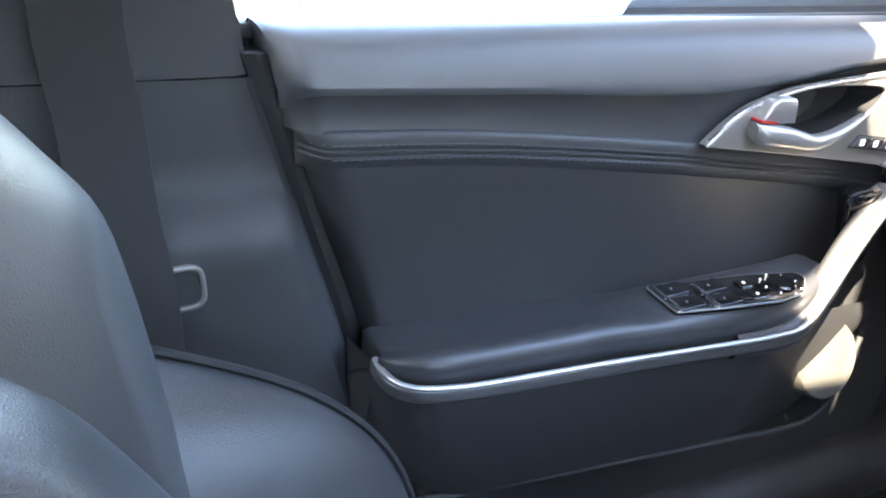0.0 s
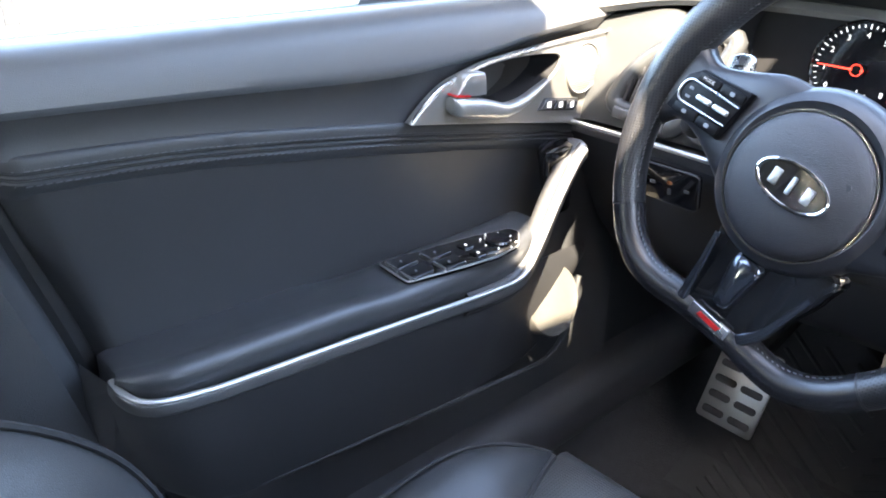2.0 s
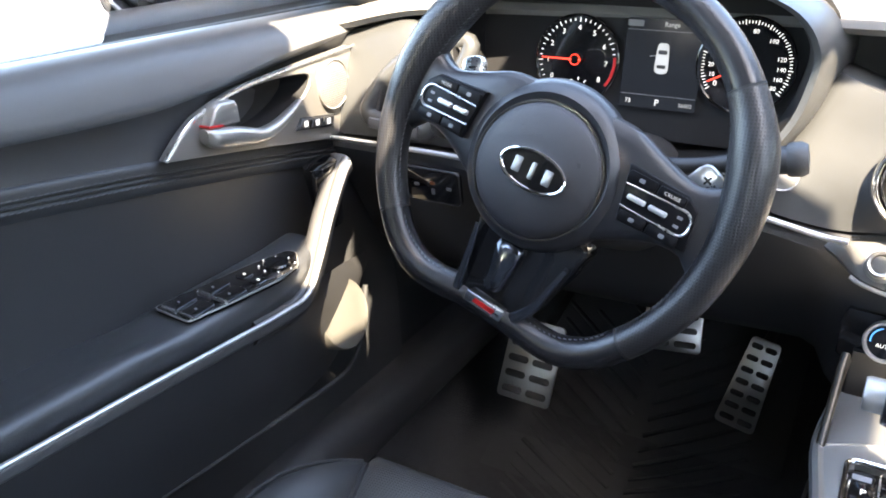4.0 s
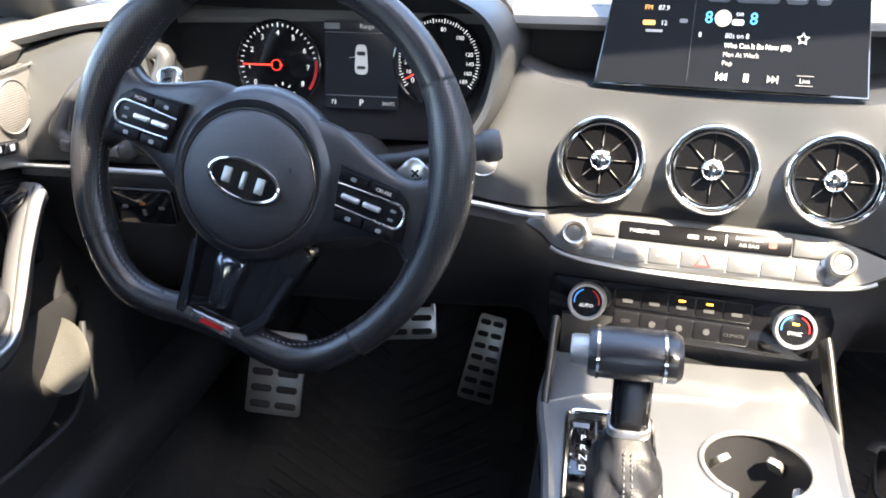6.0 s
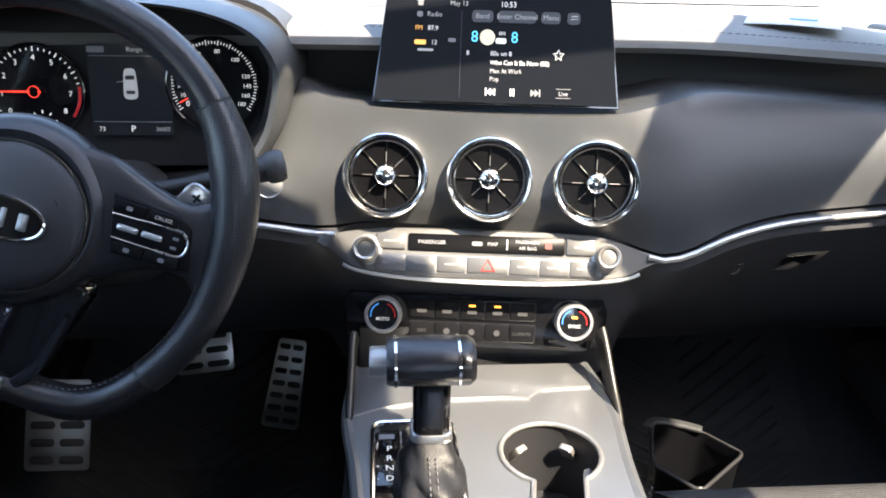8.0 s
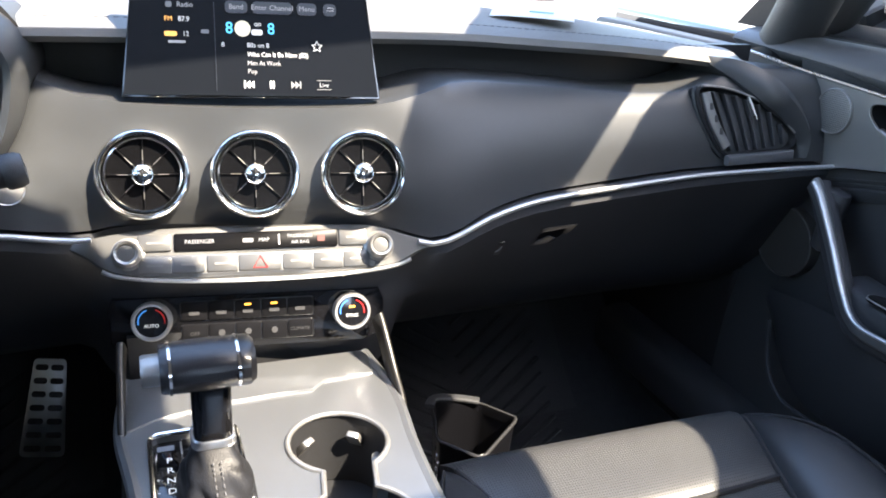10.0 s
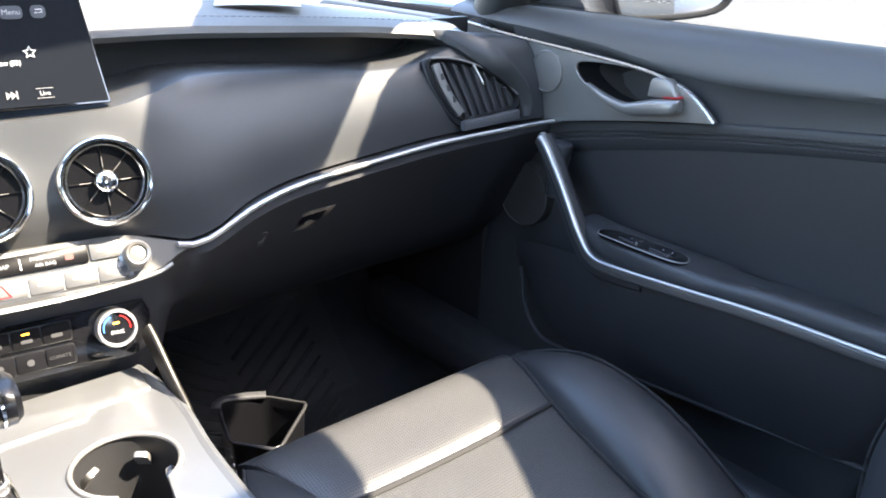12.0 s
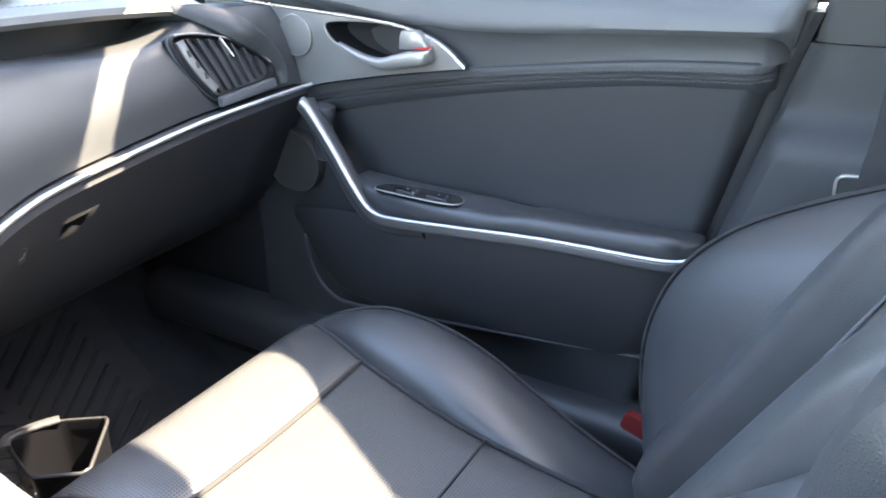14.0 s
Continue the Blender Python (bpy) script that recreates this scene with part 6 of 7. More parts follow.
def loop(points):
    vs = [bm.verts.new(p) for p in points]
    return [bm.edges.new((vs[i], vs[(i + 1) % len(vs)])) for i in range(len(vs))]


def panel_z(y):
    return 0.4625 if y < -0.085 else 0.4625 + 0.02 * (y + 0.085)


left = [(-con_w(y) - 0.013, y) for y in np.linspace(-0.60, -0.02, 22)]
right = [(con_w(y) - 0.014, y) for y in np.linspace(-0.02, -0.60, 22)]
edges = loop([(x, y, panel_z(y)) for x, y in left + right])
gear_hole = [(p[0] - 0.0795, p[1] - 0.200) for p in rrect(0.072, 0.160, 0.010, 4)]
edges += loop([(x, y, panel_z(y)) for x, y in gear_hole])
cup = []
for a in range(-60, 241, 12):
    cup.append((0.038 + 0.0435 * math.cos(radians(a)), -0.170 + 0.0435 * math.sin(radians(a))))
for a in range(120, 421, 12):
    cup.append((0.032 + 0.0435 * math.cos(radians(a)), -0.275 + 0.0435 * math.sin(radians(a))))
edges += loop([(x, y, panel_z(y)) for x, y in cup])
bmesh.ops.triangle_fill(bm, use_beauty=True, use_dissolve=False, edges=edges, normal=(0, 0, 1))
bmesh.ops.recalc_face_normals(bm, faces=bm.faces)
if sum(f.normal.z for f in bm.faces) < 0:
    bmesh.ops.reverse_faces(bm, faces=bm.faces)
ext = bmesh.ops.extrude_face_region(bm, geom=list(bm.faces))
for e_ in ext["geom"]:
    if isinstance(e_, bmesh.types.BMVert):
        e_.co.z -= 0.012
part("top_panel", bm, CONSOLE, con, "satin silver console panel", False)
front_plate = [(-0.1335, -0.108), (-0.11, -0.096), (-0.08, -0.088), (-0.04, -0.084), (0.01, -0.082), (0.036, -0.083), (0.050, -0.070), (0.100, -0.066), (0.106, -0.022), (-0.1315, -0.022)]
part("front_plate", slab(front_plate, 0.0045, Matrix.Translation((0, 0, 0.4615)) @ pose(0, 0, 0, 0.6, 0, 0), 0.0022), CONSOLE, con, "raised silver plate in front of the lever")
edge_l = spline([(x, y, panel_z(y) - 0.004) for x, y in left[::3]], 30)
edge_r = spline([(x, y, panel_z(y) - 0.004) for x, y in right[::3]], 30)
for e_ in (edge_l, edge_r):
    part("panel_edge", tube(e_, 0.006, 8), CONSOLE, con, "rounded panel edge")
# side rails rising to the climate panel
for s, x0 in ((-1, -0.134), (1, 0.113)):
    rail = spline([(x0 - s * 0.002, -0.040, 0.512), (x0, -0.055, 0.498), (x0 + s * 0.002, -0.085, 0.470), (x0 + s * 0.003, -0.110, 0.452), (x0 + s * 0.002, -0.125, 0.44)], 20)
    part("side_rail", sweep(rail, rrect(0.007, 0.022, 0.003, 3)), BRONZE, con, "dark bronze side rail")
part("cubby_back", box(-0.128, 0.112, -0.004, 0.02, 0.43, 0.50), DARK, con, "dark storage cubby")
# cup holders
bm = bmesh.new()
c_in = [(x, y) for x, y in cup]
rws = [[(x, y, panel_z(y) - 0.001) for x, y in c_in]]
for k, z in ((0.99, 0.445), (0.93, 0.40), (0.93, 0.395)):
    rws.append([((0.035 + (x - 0.035) * k), (-0.222 + (y + 0.222) * k), z) for x, y in c_in])
part("cup_well", grid(rws, True, False, False), DARK, con, "deep black cup holder well")
part("cup_floor", box(-0.02, 0.09, -0.33, -0.12, 0.388, 0.394), DARK, con)
part("cup_rim", tube([(x, y, panel_z(y) + 0.0008) for x, y in cup], 0.0024, 8, True), SATIN, con, "satin silver cup holder rim")
for a, r_ in ((128, 0.036), (52, 0.036), (-20, 0.036)):
    cx, cy = 0.038 + r_ * math.cos(radians(a)), -0.170 + r_ * math.sin(radians(a))
    part("cup_clip", slab(rrect(0.013, 0.022, 0.003, 3), 0.006, Matrix.Translation((cx, cy, 0.440)) @ pose(0, 0, 0, -55, 0, a - 90), 0.002), SATIN, con, "silver grip tab")
# armrest box behind, between the seats
part("armrest_box", slab(rrect(0.205, 0.34, 0.03, 4), 0.055, Matrix.Translation((-0.012, -0.76, 0.44)), 0.015), LEATHER, con, "padded black armrest lid")

# ---- gear selector ----
gs = thing("gear_selector", (-0.08, -0.2, 0.46), "T-shaped black gear lever with leather gaiter in the console", "gear lever")
part("bezel", tube([(x, y, 0.4645) for x, y in gear_hole], 0.0024, 8, True), CHROME, gs, "chrome bezel")
part("base", slab([(x, y) for x, y in gear_hole], 0.004, Matrix.Translation((0, 0, 0.452))), GLOSS, gs, "gloss black base")
ind = part("indicator", slab(rrect(0.021, 0.075, 0.003, 3), 0.003, Matrix.Translation((-0.1035, -0.165, 0.457)), 0.0008), GLOSS, gs, "black gear indicator strip")
for k, ch in enumerate("PRND"):
    lettering(ch, 0.0100, Matrix.Translation((-0.101, -0.1535 - 0.0135 * k, 0.4604)), WHITEINK, ind)
part("release_mark", slab(rrect(0.014, 0.007, 0.001, 2), 0.0004, Matrix.Translation((-0.103, -0.136, 0.4602))), GREYINK, ind, "", False)
lettering("+", 0.006, Matrix.Translation((-0.111, -0.178, 0.4604)), WHITEINK, ind)
lettering("-", 0.006, Matrix.Translation((-0.111, -0.194, 0.4604)), WHITEINK, ind)
part("indicator_line", sweep([(-0.0905, -0.128, 0.462), (-0.0905, -0.165, 0.462)], rrect(0.0015, 0.002, 0.0004, 2)), STRIP, ind)
# gaiter: folded skin from an oblong foot to the neck
rows = []
for k in range(19):
    f = k / 18
    z = 0.460 + 0.041 * f
    cx, cy = -0.068 + 0.0 * f, -0.210 + 0.022 * f
    wx = 0.031 + (0.0150 - 0.031) * f ** 0.8
    wy = 0.068 + (0.0135 - 0.068) * f ** 0.62
    row = []
    for j in range(36):
        a = 2 * math.pi * j / 36
        fold = 1 + 0.10 * math.sin(5 * a + 6 * f) * math.sin(math.pi * f) + 0.08 * math.sin(16 * f + 2.5 * math.cos(a)) * math.sin(math.pi * f)
        row.append((cx + wx * fold * math.copysign(abs(math.cos(a)) ** 0.75, math.cos(a)), cy + wy * fold * math.copysign(abs(math.sin(a)) ** 0.75, math.sin(a)), z))
    rows.append(row)
gt_ = part("gaiter", grid(rows, True, False, True), GAITER, gs, "creased leather gaiter")
for dx in (-0.003, 0.003):
    bm = bmesh.new()
    for k in range(14):
        f0, f1 = k / 16, (k + 0.55) / 16
        pts = []
        for f in (f0, f1):
            wy = 0.068 + (0.0135 - 0.068) * f ** 0.62
            pts.append((-0.068 + dx, -0.210 + 0.022 * f - wy * (1 + 0.08 * math.sin(16 * f) * math.sin(math.pi * f)) - 0.0034, 0.460 + 0.041 * f + 0.0006))
        tube(pts, 0.0006, 4, False, (1, 0, 0), bm)
    tagged(part("gaiter_stitching", bm, STITCH, gt_, "double stitched seam", False), kind="stuff")
part("collar", slab(rrect(0.034, 0.031, 0.008, 4), 0.007, Matrix.Translation((-0.068, -0.188, 0.500)), 0.002), STRIP, gs, "silver collar")
part("neck", slab(rrect(0.030, 0.026, 0.008, 4), 0.062, Matrix.Translation((-0.068, -0.189, 0.504)), 0.003), GLOSS, gs, "gloss black neck")
tm_ = Matrix.Translation((-0.1135, -0.190, 0.5685)) @ pose(0, 0, 0, 0, 90, 0) @ Matrix.Diagonal((1.0, 1.25, 1, 1))
part("grip", lathe([(0.0010, 0.0092), (0.0170, 0.0095), (0.0182, 0.0125), (0.0188, 0.030), (0.0190, 0.048), (0.0184, 0.064), (0.0180, 0.066)], tm_, 36), RIMSKIN, gs, "leather-covered T grip")
for z in (0.0165, 0.0655):
    part("grip_ring", lathe([(0.0175, z - 0.0015), (0.0194, z - 0.001), (0.0194, z + 0.001), (0.0175, z + 0.0015)], tm_, 36), CHROME, gs, "chrome ring")
part("grip_end", lathe([(0.0186, 0.067), (0.0184, 0.074), (0.0150, 0.0785), (0.001, 0.079)], tm_, 36), BLACK, gs, "gloss black end cap")
part("release_button", lathe([(0.0115, 0.010), (0.0115, -0.001), (0.0105, -0.0035), (0.001, -0.004)], tm_, 28), SATIN, gs, "silver release button")

# ---- small waste bin beside the console ----
wb = thing("waste_bin", (0.225, -0.03, 0.1), "small dark open bin with grey rim in the passenger footwell", "bin")
top = [(0.185, -0.045), (0.206, 0.032), (0.262, 0.012), (0.292, -0.030), (0.220, -0.090)]
tp = []
for i in range(5):
    a_, b_, c_ = top[i - 1], top[i], top[(i + 1) % 5]
    for f in (0.85, 0.95, 1.0):
        tp.append((a_[0] + (b_[0] - a_[0]) * f * 0.98 + (c_[0] - b_[0]) * 0.04 * (f == 1.0), a_[1] + (b_[1] - a_[1]) * f * 0.98 + (c_[1] - b_[1]) * 0.04 * (f == 1.0), 0))
    tp.append((b_[0] + (c_[0] - b_[0]) * 0.12, b_[1] + (c_[1] - b_[1]) * 0.12, 0))
ctr = (0.232, -0.028)
rws = []
for k, z in ((0.72, 0.10), (0.96, 0.335), (1.0, 0.35), (0.96, 0.352), (0.92, 0.340), (0.72, 0.16), (0.05, 0.155)):
    rws.append([(ctr[0] + (x - ctr[0]) * k, ctr[1] + (y - ctr[1]) * k, z) for x, y, _ in tp])
part("body", grid(rws, True), BLACK, wb, "dark plastic body")
part("rim", tube([(x, y, 0.3505) for x, y, _ in tp], 0.0022, 8, True), DARK, wb, "grey rolled rim")
part("rim_tab", sweep(spline([(0.198, 0.018, 0.354), (0.210, 0.031, 0.355), (0.238, 0.023, 0.355), (0.260, 0.012, 0.354)], 12), rrect(0.012, 0.006, 0.0025, 3)), TRIMGREY, wb, "pale clip on the rim")
bm = bmesh.new()
for i in range(4):
    for j in range(5):
        slab(ring(0.0028, 8), 0.002, plane_frame((0.176 + 0.004 * i, -0.062 + 0.014 * i - 0.01, 0.33 - 0.018 * j), (0.25, 0.9, 0), (0, 0, 1)), 0, bm)
tagged(part("vent_dots", bm, GREYINK, wb, "pale perforations", False), kind="stuff")

# ---- front seats ----
def build_seat(s, y0, side):
    cx = s * 0.326
    st_ = thing("front_seat", (cx, y0 - 0.25, 0.10), f"black leather {side} seat with perforated centre and piped bolsters", "car seat", "front seats")

    back = -0.028 if s < 0 else 0.0

    def q(u, y, z):
        return (cx + s * u, y, z)

    def qb(u, y, z):
        return (cx + s * u, y + back, z)

    def pan_z(y, u):
        v = (y0 - y) / 0.48
        return ease(v, [0, 0.05, 0.14, 0.25, 0.45, 0.65, 1.0], [0.396, 0.4075, 0.408, 0.400, 0.379, 0.361, 0.342]) - 0.005 * (1 - min(1, abs(u) / 0.14) ** 2) * min(1, v * 4)

    def half(y):
        """Half the width between the bolsters, widest at the front edge."""
        return ease(y0 - y, [0, 0.03, 0.12, 0.21, 0.26, 0.50], [0.178, 0.170, 0.143, 0.131, 0.127, 0.122])

    # base and cushion pads
    rows = [[q(u * 0.215, y, z) for u in (-1, -0.5, 0, 0.5, 1)] for y, z in ((y0 - 0.03, 0.30), (y0 - 0.02, 0.14), (y0 - 0.50, 0.14), (y0 - 0.54, 0.30))]
    part("seat_base", grid(rows, False, True), PLASTIC, st_, "black plastic seat base")
    us = list(np.linspace(-1, 1, 21))

    def cushion_rows(ya, yb, n_, puff):
        rws = []
        for i in range(n_ + 1):
            f = i / n_
            y = ya + (yb - ya) * f
            rim = 1 - abs(2 * f - 1) ** 8
            h_ = half(y)
            row = [q(-h_, y, 0.28)]
            for u in us:
                row.append(q(u * h_, y, pan_z(y, u * h_) + puff * rim * (1 - abs(u) ** 10) - puff))
            row.append(q(h_, y, 0.28))
            rws.append(row)
        return rws

    front = [[q(u * 0.178, y0 + 0.003 - 0.003 * k / 4, 0.27 + (pan_z(y0, u * 0.178) - 0.006 - 0.27) * k / 5) for u in [-1, *us, 1]] for k in range(5)]
    part("thigh_pad", grid(front + cushion_rows(y0 - 0.002, y0 - 0.117, 18, 0.005)), PERF, st_, "perforated leather thigh pad")
    part("seat_insert", grid(cushion_rows(y0 - 0.121, y0 - 0.50, 30, 0.006)), PERF, st_, "perforated leather seat insert")
    part("cross_seam", tube([q(u * half(y0 - 0.119), y0 - 0.119, pan_z(y0 - 0.119, u * 0.14) - 0.005) for u in us], 0.0032, 6), SEAM, st_, "sunken dark seam")
    part("insert_cross_seam", tube([q(u * half(y0 - 0.290) * 0.98, y0 - 0.290, pan_z(y0 - 0.290, u * 0.12) + 0.0004) for u in us], 0.0016, 6), SEAM, st_)
    for g in (-1, 1):
        rows, edge = [], []
        for i in range(41):
            d_ = 0.022 + 0.445 * i / 40
            y = y0 - d_
            inn = half(y) + 0.001
            low = pan_z(y, 0.14) - 0.012
            out = ease(d_, [0.02, 0.05, 0.085, 0.12, 0.20, 0.30, 0.47], [0.180, 0.196, 0.214, 0.224, 0.229, 0.225, 0.205])
            top = ease(d_, [0.02, 0.045, 0.08, 0.12, 0.18, 0.24, 0.315, 0.36, 0.47], [0.398, 0.412, 0.423, 0.427, 0.420, 0.402, 0.366, 0.346, 0.310])
            rise = top - low
            w_ = out - inn
            sec = [(inn, low - 0.06), (inn, low), (inn + 0.05 * w_, low + 0.45 * rise), (inn + 0.14 * w_, low + 0.68 * rise), (inn + 0.34 * w_, low + 0.86 * rise), (inn + 0.60 * w_, low + 0.98 * rise),
                   (inn + 0.82 * w_, top), (inn + 0.96 * w_, top - 0.006), (out + 0.004, top - 0.022), (out + 0.006, top - 0.06), (out - 0.004, 0.23), (inn, 0.23)]
            rows.append([q(g * u, y, z) for u, z in sec])
            edge.append((q(g * (inn + 0.90 * w_), y, top + 0.0005), q(g * (inn + 0.985 * w_), y, top - 0.0085)))
        part("cushion_bolster", grid(rows, True, False, True), LEATHER, st_, "smooth leather cushion bolster")
        for k in (0, 1):
            part("bolster_piping", tube([e[k] for e in edge], 0.0016, 6), SEAM, st_, "dark sewn line")
        part("bolster_root_seam", tube([q(g * (half(y0 - d_) + 0.001), y0 - d_, pan_z(y0 - d_, 0.14) - 0.004) for d_ in np.linspace(0.03, 0.46, 30)], 0.0028, 6), SEAM, st_)

    # backrest: reclined shell, insert and wings
    def back_y(z):
        return -0.636 - 0.55 * (z - 0.41)

    rows = []
    for k in range(20):
        f = k / 19
        z = 0.33 + 0.62 * f
        w = ease(f, [0, 0.35, 0.75, 0.95, 1.0], [0.20, 0.225, 0.205, 0.165, 0.12])
        y = back_y(z)
        rows.append([qb(-w, y - 0.02, z), qb(-w * 0.98, y - 0.085, z - 0.04), qb(0, y - 0.105, z - 0.05), qb(w * 0.98, y - 0.085, z - 0.04), qb(w, y - 0.02, z), qb(w * 0.9, y - 0.006, z), qb(0, y - 0.008, z), qb(-w * 0.9, y - 0.006, z)])
    part("backrest_shell", grid(rows, True, False, True), LEATHER, st_, "black leather backrest shell")
    rows = []
    for k in range(22):
        f = k / 21
        z = 0.36 + 0.50 * f
        w = ease(f, [0, 0.4, 0.8, 1.0], [0.118, 0.125, 0.135, 0.125])
        rows.append([qb(w * u, back_y(z) + 0.016 * (1 - abs(u) ** 4) * (1 - abs(2 * f - 1) ** 8) - 0.004, z) for u in np.linspace(-1, 1, 13)])
    part("backrest_insert", grid(rows), PERFBACK, st_, "perforated backrest insert")
    for g in (-1, 1):
        rows = []
        for k in range(25):
            f = k / 24
            z = 0.38 + 0.365 * f
            end = (1 - abs(2 * f - 1) ** 7) ** 0.5
            row = []
            for t_ in np.linspace(0, 1, 13):
                u = 0.064 + 0.082 * (0.5 + (t_ - 0.5) * (0.55 + 0.45 * end))
                row.append(qb(g * u, back_y(z) + 0.060 * end * (1 - abs(2 * t_ - 1) ** 5) ** 0.6 - 0.006, z))
            rows.append(row)
        part("lumbar_pad", grid(rows), LEATHER, st_, "raised perforated side pad of the backrest")
        part("insert_seam", tube([qb(g * ease(f, [0, 0.4, 0.8, 1.0], [0.055, 0.050, 0.075, 0.085]), back_y(0.36 + 0.44 * f) + 0.0135, 0.36 + 0.44 * f) for f in np.linspace(0.05, 1, 20)], 0.0014, 6), STITCH, st_, "pale stitched seam")
        # lower wing with piped leading edge
        lead = spline([(0.222, -0.575, 0.33), (0.226, -0.556, 0.40), (0.227, -0.555, 0.475), (0.226, -0.578, 0.545), (0.224, -0.622, 0.598), (0.222, -0.685, 0.638), (0.220, -0.765, 0.672), (0.214, -0.84, 0.69)], 36)
        rows = []
        for i, (u, y, z) in enumerate(lead):
            f = i / 36
            zc = 0.34 + 0.44 * f ** 1.05
            root = Vector((0.104, back_y(zc) - 0.004, zc))
            tip = Vector((u, y, z))
            mid = root.lerp(tip, 0.5) + Vector((0, 0.018, 0.012)) * math.sin(math.pi * min(1, f + 0.15))
            row = [root.lerp(mid, k / 6) for k in range(6)] + [mid.lerp(tip, k / 6) for k in range(7)]
            sm_ = []
            for k in range(13):
                t_ = k / 12
                sm_.append(root * (1 - t_) ** 2 + (mid * 2 - (root + tip) * 0.5) * 2 * t_ * (1 - t_) + tip * t_ ** 2)
            row = sm_ + [tip + Vector((0.010, -0.012, 0.0)), Vector((0.236, min(tip.y - 0.03, back_y(tip.z) + 0.03), tip.z - 0.005)), Vector((0.225, back_y(zc) - 0.04, zc))]
            rows.append([qb(g * p.x, p.y, p.z) for p in row])
        part("lower_wing", grid(rows), LEATHER, st_, "smooth leather backrest bolster")
        part("wing_piping", tube([qb(g * (u + 0.001), y + 0.002, z + 0.001) for u, y, z in lead], 0.0026, 6), SEAM, st_, "dark piping")
        # upper wing beside the shoulder
        lead = spline([(0.205, -0.742, 0.56), (0.212, -0.737, 0.62), (0.216, -0.738, 0.67), (0.218, -0.748, 0.724), (0.214, -0.768, 0.757), (0.205, -0.80, 0.80), (0.190, -0.85, 0.86), (0.165, -0.91, 0.93)], 30)
        rows = []
        for i, (u, y, z) in enumerate(lead):
            zc = z - 0.01
            root = Vector((0.104, back_y(zc) - 0.002, zc))
            tip = Vector((u, y, z))
            bulge = root.lerp(tip, 0.55) + Vector((-0.012, 0.012, 0.006))
            row = [root * (1 - t_) ** 2 + (bulge * 2 - (root + tip) * 0.5) * 2 * t_ * (1 - t_) + tip * t_ ** 2 for t_ in np.linspace(0, 1, 11)]
            row += [tip + Vector((0.009, -0.012, 0)), tip + Vector((0.014, -0.045, -0.01)), Vector((u * 0.95, back_y(zc) - 0.05, zc - 0.02))]
            rows.append([q(g * p.x, p.y, p.z) for p in row])
        part("shoulder_wing", grid(rows), LEATHER, st_, "smooth leather shoulder bolster")
    # head restraint
    hm = Matrix.Translation((cx, -0.935 + back, 1.01)) @ pose(0, 0, 0, 62, 0, 0)
    hr = part("head_restraint", slab(rrect(0.25, 0.16, 0.05, 6), 0.085, hm @ Matrix.Translation((0, 0, -0.03)), 0.03), LEATHER, st_, "padded leather head restraint")
    for g in (-1, 1):
        part("restraint_post", tube([qb(g * 0.06, -0.955, 0.99), qb(g * 0.06, -0.93, 0.90)], 0.007, 10), CHROME, hr, "chrome post")
    return st_


build_seat(1, -0.136, "passenger's")
build_seat(-1, -0.226, "driver's")
bc = thing("belt_anchor", (0.60, -0.535, 0.30), "red-tipped belt anchor beside the passenger seat", "seat belt")
part("body", slab(rrect(0.05, 0.022, 0.006, 3), 0.014, plane_frame((0.60, -0.545, 0.318), (0, 1, 0.3), (0, -0.3, 1)), 0.004), DULLRED, bc, "red plastic tab")
part("strap", sweep([(0.607, -0.55, 0.34), (0.615, -0.60, 0.28), (0.62, -0.64, 0.22)], rrect(0.003, 0.04, 0.001, 2), up=(1, 0, 0)), WEAVE, bc, "black belt end")

# ---- door mirrors ----
for s in (-1, 1):
    mr = thing("door_mirror", (s * 0.90, 0.06, 0.70), "black exterior door mirror with tilted glass", "car mirror", "door mirrors")
    zc = 0.83 if s > 0 else 0.785
    mm = plane_frame((1.005 if s > 0 else -1.049, 0.02 if s > 0 else 0.097, zc), (1, s * -0.36, 0), (0, 0.03, 1))
    ol_ = spline([(-0.105 * s, -0.060, 0), (-0.11 * s, 0.030, 0), (-0.08 * s, 0.062, 0), (0.06 * s, 0.064, 0), (0.105 * s, 0.040, 0), (0.110 * s, -0.020, 0), (0.075 * s, -0.064, 0), (-0.06 * s, -0.074, 0)], 44, True)
    rws = [[mm @ Vector((p[0] * k, p[1] * k, z)) for p in ol_] for k, z in ((1.0, 0.0), (1.06, 0.004), (1.09, -0.02), (1.0, -0.08), (0.7, -0.13), (0.1, -0.15))]
    part("housing", grid(rws, True), CARBLACK, mr, "gloss black mirror housing")
    part("glass", slab([(p[0] * 0.99, p[1] * 0.99) for p in ol_], 0.002, mm @ Matrix.Translation((0, 0, -0.0015))), MIRRORGLASS, mr, "mirror glass", False)
    part("glass_rim", tube([mm @ Vector((p[0], p[1], 0.002)) for p in ol_], 0.005, 8, True, (0, 1, 0)), RUBBER, mr, "black rubber rim")
    part("arm", sweep(spline([(s * 0.745, 0.19, 0.745), (s * 0.80, 0.19, 0.755), (s * 0.87, 0.18, 0.775)], 8), rrect(0.07, 0.045, 0.018, 4)), CARBLACK, mr, "black mirror arm")
    part("sail_cover", slab([(0, 0), (0.16, 0), (0.0, 0.13)], 0.012, plane_frame((s * 0.742, 0.09, 0.778), (0, 1, 0), (s * -0.25, 0, 1))), PLASTIC, mr, "black triangular sail cover")

# ---- outside ----
GZ = -0.24
